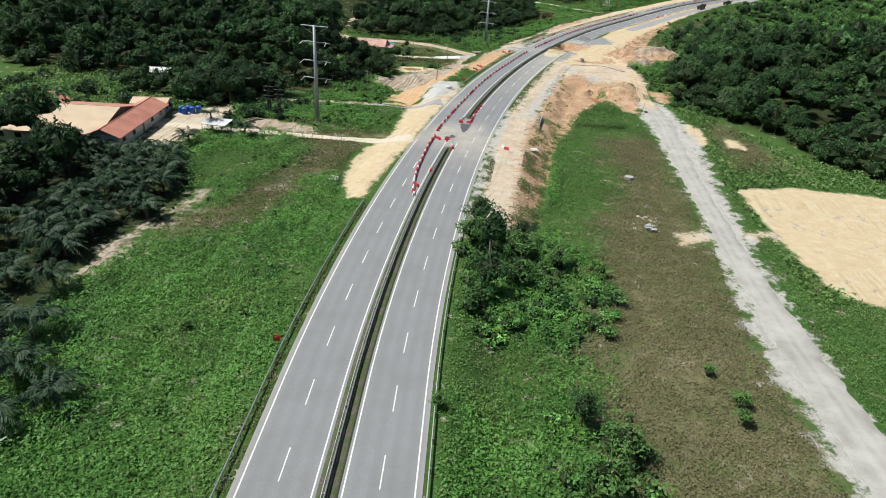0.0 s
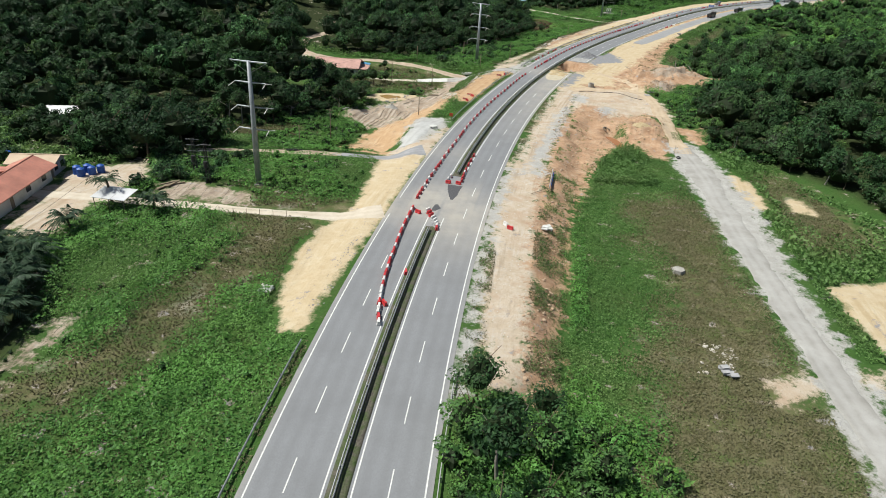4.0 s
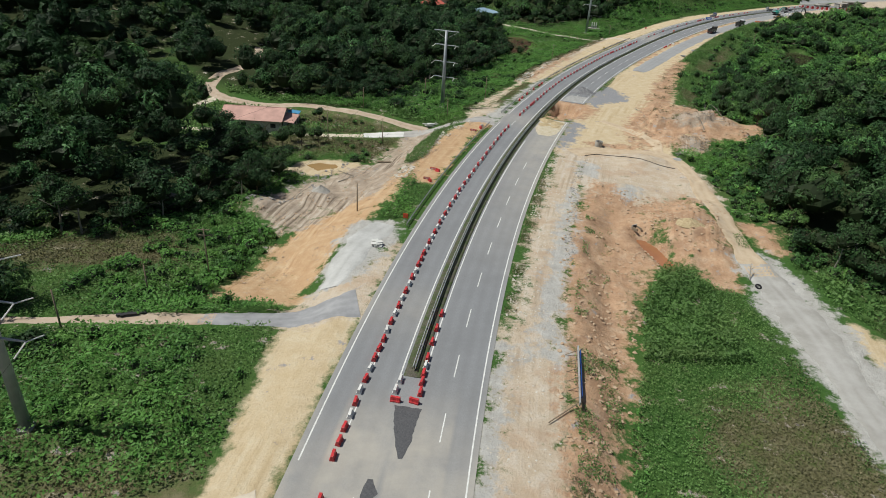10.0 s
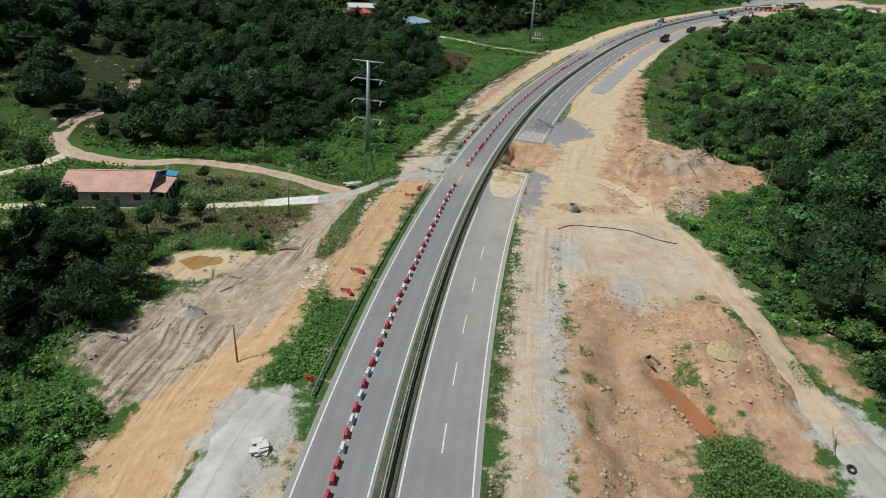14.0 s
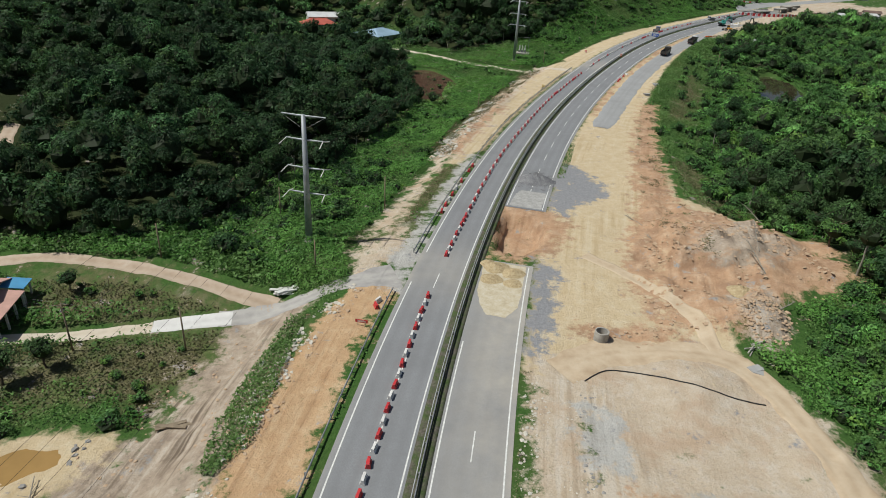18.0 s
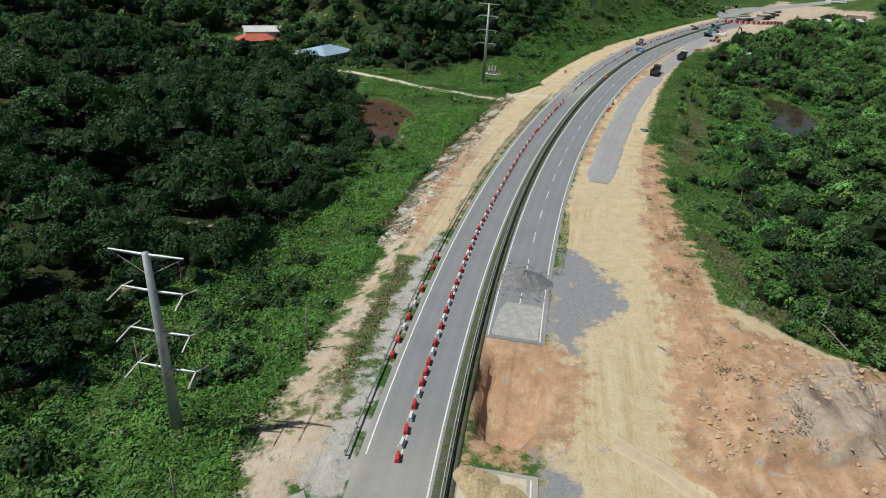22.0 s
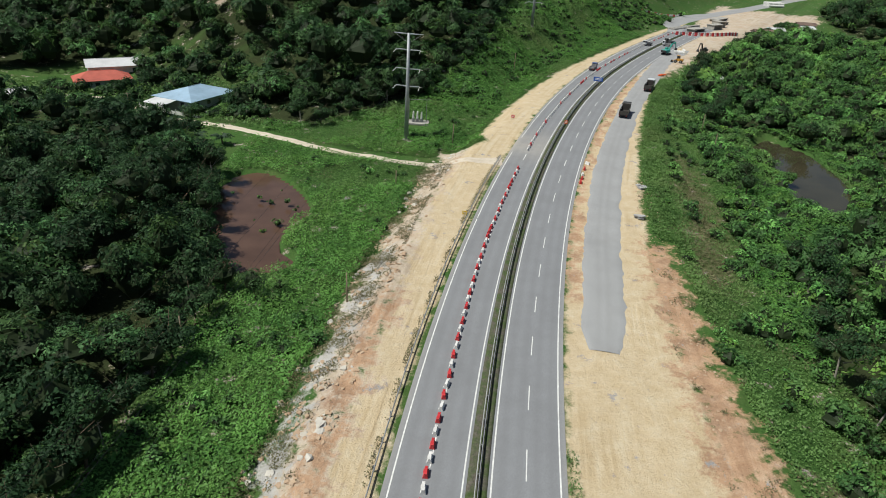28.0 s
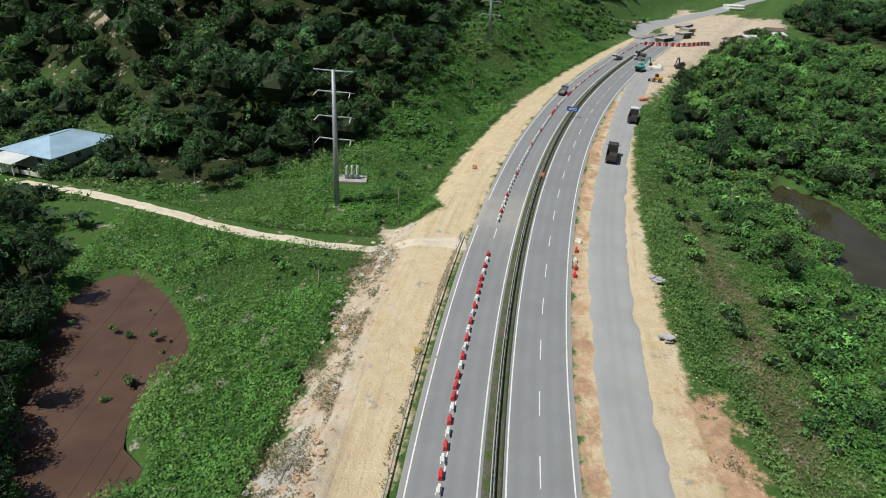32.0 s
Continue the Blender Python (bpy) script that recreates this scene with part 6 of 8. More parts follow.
def pylon(x, y, way, tall, label):
    """A tapered steel pole with four arms and strings of insulators."""
    t = thing("power_pylon", pose(x, y, gz1(x, y), 0, 0, way), label, "pylon", "pylons of the power line")
    part("pole", rod(bmesh.new(), (0, 0, -0.6), (0, 0, tall), 0.62, 0.33, 12), PYLON, t, smooth=True)
    part("base_flange", rod(bmesh.new(), (0, 0, -0.3), (0, 0, 0.25), 0.95, 0.9, 12), CONCRETE, t)
    ends = []
    for z, half in ((tall - 0.2, 3.7), (tall - 4.0, 3.1), (tall - 8.6, 3.1), (tall - 12.9, 3.1)):
        bm = bmesh.new()
        for s in (-1, 1):
            rod(bm, (0, 0, z), (s * half, 0, z + 0.1), 0.17, 0.10, 6)
        arm = part("cross_arm", bm, PYLON, t)
        if z < tall - 1:
            for s in (-1, 1):
                for f in (-1, 1):
                    part("insulator", rod(bmesh.new(), (s * half, 0, z + 0.05), (s * (half + 0.25), f * 1.9, z - 0.45), 0.075, None, 6), WHITE, arm)
                ends.append((s * (half + 0.25), 1.9, z - 0.45))
        else:
            bm = bmesh.new()
            for s in (-1, 1):
                rod(bm, (s * half * 0.95, 0, z), (0.25 * s, 0, z - 2.0), 0.03, None, 5)
            part("stay", bm, STEEL, arm)
            ends += [(-half, 0, z), (half, 0, z)]
    bm = bmesh.new()
    for i in range(12):
        box(bm, 0.5 - i * 0.011, 0, 3 + i * 0.42, 0.25, 0.03, 0.03)
    part("climbing_step", bm, STEEL, t)
    return t, ends


LINE_PLAN = ((-40, 37), (-35.4, 161), (13, 293.6), (95.6, 453), (176.5, 539), (330, 690))
HEIGHTS = (22, 24.3, 21.6, 26.8, 22, 22)
turns = []
for i, (x, y) in enumerate(LINE_PLAN):
    a, b = LINE_PLAN[max(i - 1, 0)], LINE_PLAN[min(i + 1, len(LINE_PLAN) - 1)]
    turns.append(-math.degrees(math.atan2(b[0] - a[0], b[1] - a[1])))
masts = [pylon(x, y, w, h, "grey tapered steel power pylon with four cross arms") for (x, y), w, h in zip(LINE_PLAN, turns, HEIGHTS)]
for i in range(len(masts) - 1):
    (a, ends), (b, _) = masts[i], masts[i + 1]
    span = thing("power_line", a.matrix_basis.copy(), "thin sagging conductors between pylons", "power line", "spans of the power line")
    back = a.matrix_basis.inverted()
    for e in ends:
        p = a.matrix_basis @ Vector(e)
        q = b.matrix_basis @ Vector((e[0], -e[1], e[2] + HEIGHTS[i + 1] - HEIGHTS[i]))
        bm = bmesh.new()
        pts = [p.lerp(q, k / 14) - Vector((0, 0, 3.2 * 4 * (k / 14) * (1 - k / 14))) for k in range(15)]
        tube(bm, pts, 0.016, 4)
        wire = part("wire", bm, DARK, span)
        wire.matrix_parent_inverse = back


def utility_pole(x, y, height, arms, label):
    t = thing("utility_pole", pose(x, y, gz1(x, y), 0, 0, random.Random(int(x * 7)).uniform(-30, 30)), label, "pole", "wooden poles")
    part("pole", rod(bmesh.new(), (0, 0, -0.4), (0, 0, height), 0.13, 0.09, 8), TIMBER, t, smooth=True)
    for k in range(arms):
        part("cross_arm", box(bmesh.new(), 0, 0, height - 0.3 - k * 0.9, 1.8, 0.1, 0.12), TIMBER, t)


for x, y, h, n in ((-27, 196, 9, 2), (-6, 219, 5.5, 0), (-3.5, 271, 7, 0), (-18, 272.5, 7.5, 1), (-10, 291, 6, 0), (-40, 178, 6, 0), (27, 306, 6.5, 0), (14, 284, 5.5, 0), (63, 380, 5, 0), (106, 446, 6, 0), (150, 500, 7, 0), (40, 376, 5, 0), (8, 303, 6, 0), (-33, 188, 5, 0), (84, 424, 4.5, 0), (178, 436, 6, 0), (172, 424, 5, 0), (27, 497, 7, 1)):
    utility_pole(x, y, h, n, "thin weathered wooden pole in the grass")


def lattice_pole(x, y):
    t = thing("lattice_pole", pose(x, y, gz1(x, y)), "small dark lattice pole with cross arms and transformers", "pole")
    for sx in (-0.35, 0.35):
        for sy in (-0.3, 0.3):
            part("leg", rod(bmesh.new(), (sx, sy, -0.2), (sx * 0.5, sy * 0.5, 8.2), 0.06, None, 6), DARK, t)
    for k in range(8):
        z = 0.6 + k
        part("brace", rod(bmesh.new(), (-0.34, 0.28, z), (0.34, 0.28, z + 0.9), 0.03, None, 4), DARK, t)
    for z in (5.6, 6.8, 8.0):
        part("cross_arm", box(bmesh.new(), 0, 0, z, 2.6, 0.12, 0.12), STEEL_DULL, t)
    part("transformer", rod(bmesh.new(), (0.0, -0.6, 3.6), (0, -0.6, 4.8), 0.4, None, 10), DARK, t)


lattice_pole(-45, 160)
lattice_pole(-48.5, 163)


def switch_yard(x, y):
    t = thing("transformer_station", pose(x, y, gz1(x, y), 0, 0, -25), "white transformer columns on a concrete pad below the pylon", "transformer")
    part("pad", box(bmesh.new(), 0, 0, 0.05, 6.2, 4.2, 0.5, bevel=0.05), CONCRETE, t)
    for i in range(3):
        b = part("transformer_box", box(bmesh.new(), -1.3 + i * 1.15, 0, 0.8, 0.75, 1.2, 1.0, bevel=0.06), STEEL_DULL, t)
        part("bushing", rod(bmesh.new(), (-1.3 + i * 1.15, 0.2, 1.3), (-1.3 + i * 1.15, 0.2, 3.1), 0.30, 0.22, 10), WHITE, b)
        part("bushing", rod(bmesh.new(), (-1.3 + i * 1.15, -0.25, 1.3), (-1.3 + i * 1.15, -0.25, 2.8), 0.24, 0.18, 10), WHITE, b)
    for sx in (-2.6, 2.3):
        part("mast", rod(bmesh.new(), (sx, 0.8, 0.2), (sx, 0.8, 6.5), 0.09, 0.07, 8), STEEL_DULL, t)
    part("cross_arm", rod(bmesh.new(), (-3.4, 0.8, 6.2), (3.2, 0.8, 6.4), 0.06, None, 6), STEEL_DULL, t)


switch_yard(102.5, 464)


# ---- signs ----
def site_sign(v, d, w, h, board, post_h, label, ring=False, turn=0.0):
    x, y = (float(c) for c in at(v, d))
    t = thing("road_sign", pose(x, y, gz1(x, y), 0, 0, -math.degrees(math.atan(float(centre(v)[1]))) + turn), label, "sign")
    for s in (-1, 1):
        part("post", rod(bmesh.new(), (s * w * 0.3, 0.05, -0.2), (s * w * 0.3, 0.05, post_h + h * 0.8), 0.035, None, 6), STEEL_DULL, t)
    b = part("board", box(bmesh.new(), 0, 0, post_h + h / 2, w, 0.05, h, bevel=0.015), board, t)
    if ring:
        bm = bmesh.new()
        for k in range(16):
            a0, a1 = k * math.pi / 8, (k + 1) * math.pi / 8
            rod(bm, (0.3 * w * math.cos(a0), -0.035, post_h + h / 2 + 0.3 * h * math.sin(a0)), (0.3 * w * math.cos(a1), -0.035, post_h + h / 2 + 0.3 * h * math.sin(a1)), 0.05, None, 5)
        part("emblem", bm, RED, b)
    else:
        for k in range(2):
            part("lettering", box(bmesh.new(), 0, -0.032, post_h + h * (0.35 + 0.3 * k), w * 0.7, 0.012, h * 0.13), WHITE, b)
    return t


site_sign(63, -11.2, 0.95, 0.95, ORANGE, 0.5, "orange square roadworks sign with a ring by the guard rail", True)
site_sign(209, -11.3, 0.95, 0.95, ORANGE, 0.6, "orange square roadworks sign at the end of the guard rail", True)
site_sign(262, -12.2, 1.7, 0.5, RED, 0.5, "red roadworks board beside the guard rail")
site_sign(234, -13.2, 1.6, 0.5, RED, 0.3, "red roadworks board beside the guard rail")
site_sign(228, -12.9, 1.4, 0.5, RED, 0.3, "red roadworks board lying near the rail")
site_sign(447, -14.5, 1.0, 0.8, RED, 0.3, "small red roadworks board on sand")
site_sign(483, 0.55, 3.2, 1.3, BLUE, 1.7, "blue direction board on the median with white bars")
YELLOW = worn("yellow_paint", (0.72, 0.50, 0.03), 0.5, 0, 0.2)
site_sign(395, -11.0, 0.9, 0.7, YELLOW, 0.6, "yellow warning board among dry weeds")
site_sign(447, 0.6, 0.8, 1.0, ORANGE, 0.7, "small orange marker board on the median")


# ---- houses ----
WALL_WHITE = worn("white_wall_paint", (0.70, 0.70, 0.66), 0.85, 0, 0.15, 0.6)
WALL_GREY = worn("grey_wall", (0.45, 0.45, 0.45), 0.85, 0, 0.2, 0.6)
GLASS_DARK = worn("dark_window_glass", (0.03, 0.035, 0.04), 0.15, 0, 0.05)
ROOF_ORANGE = worn("orange_roof_sheet", (0.60, 0.255, 0.185), 0.6, 0, 0.3, 0.3)
ROOF_BEIGE = worn("beige_roof_sheet", (0.60, 0.46, 0.32), 0.7, 0, 0.15, 0.25)
ROOF_PINK = worn("pink_roof_tiles", (0.60, 0.36, 0.30), 0.75, 0, 0.2, 0.4)
ROOF_BLUE = worn("pale_blue_roof_sheet", (0.36, 0.52, 0.66), 0.5, 0.1, 0.2, 0.2)
ROOF_SKY = worn("bright_blue_roof_sheet", (0.10, 0.36, 0.62), 0.5, 0.1, 0.2, 0.3)
ROOF_WHITE = worn("white_roof_sheet", (0.72, 0.73, 0.73), 0.5, 0.1, 0.15, 0.2)
ROOF_RED = worn("red_roof_tiles", (0.55, 0.13, 0.09), 0.7, 0, 0.2, 0.4)
ROOF_RUST = worn("rusty_roof_sheet", (0.22, 0.15, 0.12), 0.8, 0.1, 0.4, 0.4)


def slab(bm, pts, thick):
    """A sloping roof plane with a thickness."""
    top = [bm.verts.new(p) for p in pts]
    low = [bm.verts.new((p[0], p[1], p[2] - thick)) for p in pts]
    bm.faces.new(top)
    bm.faces.new(low[::-1])
    n = len(pts)
    for i in range(n):
        bm.faces.new((low[i], low[(i + 1) % n], top[(i + 1) % n], top[i]))
    bmesh.ops.recalc_face_normals(bm, faces=bm.faces)
    return bm


def house(x, y, turn, w, l, h, rise, wall, roofs, label, windows=3, hip=False, over=0.7, z=None, category="house"):
    """Walls, windows, a door and a gabled or hipped roof; the ridge runs along w."""
    t = thing("house", pose(x, y, gz1(x, y) if z is None else z, 0, 0, turn), label, category)
    for sx in (-1, 1):
        part("wall", box(bmesh.new(), sx * (w / 2 - 0.1), 0, h / 2 - 0.25, 0.2, l - 0.42, h + 0.5), wall, t)
    for sy in (-1, 1):
        wl = part("wall", box(bmesh.new(), 0, sy * (l / 2 - 0.1), h / 2 - 0.25, w, 0.2, h + 0.5), wall, t)
        for i in range(windows):
            wx = -w / 2 + w * (i + 0.5) / windows
            if sy < 0 and i == windows // 2:
                part("door", box(bmesh.new(), wx, sy * (l / 2 + 0.02), 1.02, 0.95, 0.08, 2.05), TIMBER, wl)
                continue
            part("window", box(bmesh.new(), wx, sy * (l / 2 + 0.015), h * 0.55, 1.4, 0.06, 1.15), GLASS_DARK, wl)
    for sx in (-1, 1):
        for k in range(2):
            part("window", box(bmesh.new(), sx * (w / 2 + 0.015), -l / 4 + k * l / 2, h * 0.55, 0.06, 1.3, 1.15), GLASS_DARK, t)
    a, b, e = w / 2 + over, l / 2 + over, h - 0.1
    top = h + rise
    r = (w / 2 - l / 2 * 0.9) if hip else a
    r = max(r, 0.3)
    part("roof", slab(bmesh.new(), [(-a, -b, e), (a, -b, e), (r, 0, top), (-r, 0, top)], 0.14), roofs[0], t)
    part("roof", slab(bmesh.new(), [(a, b, e), (-a, b, e), (-r, 0, top), (r, 0, top)], 0.14), roofs[1], t)
    if hip:
        part("roof", slab(bmesh.new(), [(a, -b, e), (a, b, e), (r, 0, top)], 0.14), roofs[0], t)
        part("roof", slab(bmesh.new(), [(-a, b, e), (-a, -b, e), (-r, 0, top)], 0.14), roofs[1], t)
    else:
        for sx in (-1, 1):
            part("gable", slab(bmesh.new(), [(sx * w * 0.495, -l / 2, h), (sx * w * 0.495, l / 2, h), (sx * w * 0.495, 0, h + rise * 0.93)], 0.05), wall, t)
    part("ridge_cap", rod(bmesh.new(), (-r, 0, top), (r, 0, top), 0.12, None, 6), roofs[0], t)
    return t


def lean_to(parent, x0, y0, x1, y1, z0, z1, material, posts):
    """A porch roof with posts, under a house."""
    part("porch_roof", slab(bmesh.new(), [(x0, y0, z0), (x1, y0, z1), (x1, y1, z1), (x0, y1, z0)], 0.1), material, parent)
    for px, py in posts:
        part("porch_post", box(bmesh.new(), px, py, z1 / 2 - 0.2, 0.25, 0.25, z1 + 0.2), WALL_WHITE, parent)


barn = house(-88.5, 142.5, 2, 19, 22, 3.4, 2.8, WALL_WHITE, (ROOF_BEIGE, ROOF_ORANGE), "large farm hall with a faded beige and orange roof", 5, False, 1.2, category="building")
wing = house(-77, 144, 92, 26, 6.5, 3.0, 1.7, WALL_WHITE, (ROOF_ORANGE, ROOF_ORANGE), "white-walled wing with an orange sheet roof", 5, False, 1.0, category="building")
house(-103, 145, 92, 25, 8, 3.0, 2.0, WALL_WHITE, (ROOF_ORANGE, ROOF_ORANGE), "farm wing with a faded orange sheet roof", 5, False, 1.0, category="building")
house(-79, 161, 5, 8, 5, 2.6, 0.9, WALL_GREY, (ROOF_BEIGE, ROOF_BEIGE), "low store with a faded roof behind the farm hall", 2, category="building")
pink = house(-38.5, 281, -2, 15.5, 11, 3.3, 2.0, WALL_WHITE, (ROOF_PINK, ROOF_PINK), "white bungalow with a pink tiled roof", 4)
lean_to(pink, 7.7, -5.4, 11.3, 3.0, 3.2, 2.8, ROOF_PINK, ((10.9, -5), (10.9, -2.4), (10.9, 0.2), (10.9, 2.7)))
lean_to(pink, 7.7, 3.4, 11.0, 6.4, 3.25, 2.9, ROOF_SKY, ((10.6, 3.8), (10.6, 6.0)))
blue = house(45, 509, 45, 18.5, 14.5, 3.1, 2.2, WALL_GREY, (ROOF_BLUE, ROOF_BLUE), "grey-walled bungalow with a pale blue metal roof", 4, True)
lean_to(blue, 8.0, -7.6, 14.5, 5.0, 3.2, 2.5, ROOF_SKY, ((14, -7), (14, -2.8), (14, 1.2), (14, 4.6)))
lean_to(blue, -8.4, -2.0, -15.0, 6.0, 3.0, 2.4, ROOF_WHITE, ((-14.5, -1.6), (-14.5, 2), (-14.5, 5.6)))
house(17, 534, 12, 16, 9, 3.0, 2.2, WALL_GREY, (ROOF_RED, ROOF_RED), "house with a red hipped roof among trees", 4, True)
house(20, 547, 10, 17, 9, 3.4, 1.8, WALL_WHITE, (ROOF_WHITE, ROOF_WHITE), "house with a white metal roof behind a red one", 3)
house(-5, 512, 20, 9, 6, 2.6, 0.8, WALL_GREY, (ROOF_WHITE, ROOF_WHITE), "small shed with a white sheet roof", 2, category="shed")
house(-90, 193, 8, 8, 5, 2.8, 1.0, WALL_GREY, (ROOF_WHITE, ROOF_WHITE), "small hut with a white roof by the wood", 2, category="shed")
house(227, 486, -30, 4.5, 3, 2.2, 0.5, WALL_GREY, (ROOF_WHITE, ROOF_WHITE), "small white-roofed hut in the green", 1, category="shed")
for x, y, w, a, roof in ((338, 572, 11, -20, ROOF_RUST), (352, 578, 9, -15, ROOF_WHITE), (372, 588, 12, -25, ROOF_RUST), (388, 590, 10, -10, ROOF_WHITE), (309, 548, 6, -30, ROOF_WHITE), (400, 600, 10, -30, ROOF_RUST)):
    house(x, y, a, w, 6.5, 2.8, 1.2, WALL_GREY, (roof, roof), "low shed with a metal sheet roof among trees", 2, category="shed")


def garden_wall(cx, cy, pts, label):
    t = thing("garden_wall", pose(cx, cy, gz1(cx, cy)), label, "wall")
    for (ax, ay), (bx, by) in zip(pts, pts[1:]):
        n = max(1, int(math.hypot(bx - ax, by - ay) / 2.6))
        way = math.atan2(by - ay, bx - ax)
        for i in range(n + 1):
            k = i / n
            part("pillar", box(bmesh.new(), ax + (bx - ax) * k - cx, ay + (by - ay) * k - cy, 0.6, 0.35, 0.35, 1.7), WALL_WHITE, t)
        part("panel", box(bmesh.new(), (ax + bx) / 2 - cx, (ay + by) / 2 - cy, 0.4, math.hypot(bx - ax, by - ay), 0.14, 1.0, Matrix.Rotation(way, 4, "Z")), WALL_WHITE, t)


garden_wall(45, 493, [(29, 506), (37, 498.5), (45, 491), (52, 496)], "low white garden wall with pillars before the house")


def canopy(x, y):
    t = thing("shelter", pose(x, y, gz1(x, y), 0, 0, -8), "open shelter with a bright white sheet roof", "shelter")
    part("roof", slab(bmesh.new(), [(-3.2, -2.2, 2.7), (3.2, -2.2, 2.7), (3.2, 2.2, 3.1), (-3.2, 2.2, 3.1)], 0.08), ROOF_WHITE, t)
    for sx in (-2.8, 0, 2.8):
        for sy in (-1.9, 1.9):
            part("post", rod(bmesh.new(), (sx, sy, -0.3), (sx, sy, 2.65), 0.07, None, 6), TIMBER, t)


canopy(-57, 146.8)
for i, (x, y) in enumerate(((-71.5, 161), (-70, 162.2), (-68.6, 161.2), (-70.2, 160), (-67.4, 162.4), (-90, 166), (-88.5, 166.6))):
    t = thing("water_tank", pose(x, y, gz1(x, y)), "blue plastic water tank in the farm yard", "tank", "blue tanks at the farm")
    part("body", rod(bmesh.new(), (0, 0, -0.05), (0, 0, 1.5), 0.75, 0.72, 14), BLUE, t)
    part("lid", rod(bmesh.new(), (0, 0, 1.5), (0, 0, 1.75), 0.7, 0.25, 14), BLUE, t)


# ---- vehicles ----
CAB_WHITE = worn("white_cab_paint", (0.62, 0.64, 0.66), 0.35, 0, 0.12)
CAB_BLUE = worn("blue_cab_paint", (0.05, 0.10, 0.26), 0.35, 0, 0.12)
CAB_DARK = worn("dark_cab_paint", (0.06, 0.055, 0.05), 0.4, 0, 0.2)
BED_GREY = worn("grey_truck_bed", (0.30, 0.30, 0.31), 0.7, 0.2, 0.3)
TEAL = worn("teal_machine_paint", (0.04, 0.34, 0.28), 0.45, 0, 0.2)
DIGGER = worn("yellow_machine_paint", (0.60, 0.30, 0.04), 0.5, 0, 0.3)


def wheels(t, rows, half, r):
    for y in rows:
        for s in (-1, 1):
            w = part("wheel", rod(bmesh.new(), (s * (half - 0.16), y, r), (s * (half + 0.1), y, r), r, None, 14), RUBBER, t)
            part("hub", rod(bmesh.new(), (s * half, y, r), (s * (half + 0.13), y, r), r * 0.5, None, 10), STEEL_DULL, w)


def lorry(m, L, W, cab, bed, label, dump=False):
    """A lorry that faces +y: chassis, cab with windows, open bed with sides, wheels."""
    t = thing("lorry", m, label, "lorry")
    r = 0.38 if not dump else 0.5
    wheels(t, (L * 0.34, -L * 0.28) if not dump else (L * 0.34, -L * 0.2, -L * 0.36), W / 2 - 0.18, r)
    part("chassis", box(bmesh.new(), 0, 0, r + 0.25, W * 0.5, L * 0.95, 0.22), DARK, t)
    ch = 1.75 if not dump else 2.2
    c = part("cab", box(bmesh.new(), 0, L * 0.37, r + 0.3 + ch / 2, W * 0.95, L * 0.24, ch, bevel=0.12), cab, t)
    part("windscreen", box(bmesh.new(), 0, L * 0.37 + L * 0.121, r + 0.3 + ch * 0.68, W * 0.8, 0.03, ch * 0.4), GLASS_DARK, c)
    part("rear_window", box(bmesh.new(), 0, L * 0.37 - L * 0.121, r + 0.3 + ch * 0.7, W * 0.6, 0.03, ch * 0.3), GLASS_DARK, c)
    for s in (-1, 1):
        part("side_window", box(bmesh.new(), s * W * 0.477, L * 0.39, r + 0.3 + ch * 0.68, 0.03, L * 0.13, ch * 0.36), GLASS_DARK, c)
        part("mirror", box(bmesh.new(), s * W * 0.56, L * 0.47, r + 0.3 + ch * 0.65, 0.12, 0.06, 0.35), DARK, c)
    bh = 0.45 if not dump else 1.1
    b = part("bed", box(bmesh.new(), 0, -L * 0.13, r + 0.48, W, L * 0.7, 0.12), bed, t)
    for s in (-1, 1):
        part("side_board", box(bmesh.new(), s * (W / 2 - 0.04), -L * 0.13, r + 0.54 + bh / 2, 0.08, L * 0.7, bh), bed, b)
    for y in (-L * 0.48, L * 0.22):
        part("end_board", box(bmesh.new(), 0, y, r + 0.54 + bh / 2 + (0.3 if y > 0 else 0), W - 0.18, 0.08, bh + (0.6 if y > 0 else 0)), bed, b)
    for s in (-1, 1):
        part("tail_light", box(bmesh.new(), s * W * 0.38, -L * 0.49, r + 0.35, 0.25, 0.05, 0.14), RED, t)
    return t


lorry(on_road(500, -7.2, 0.062), 5.6, 2.0, CAB_BLUE, BED_GREY, "small flatbed lorry with a blue cab and empty grey bed")
for x, y, cab, lab in ((162.5, 451.5, CAB_DARK, "dark tipper lorry standing on the temporary lane"), (188, 474, CAB_WHITE, "dark tipper lorry with a pale cab on the temporary lane")):
    v, d = (float(c[0]) for c in road_vd(np.array([x]), np.array([y])))
    m = on_road(v, d)
    m.translation.z = gz1(x, y) + 0.09
    lorry(m, 8.0, 2.5, cab, CAB_DARK, lab, True)


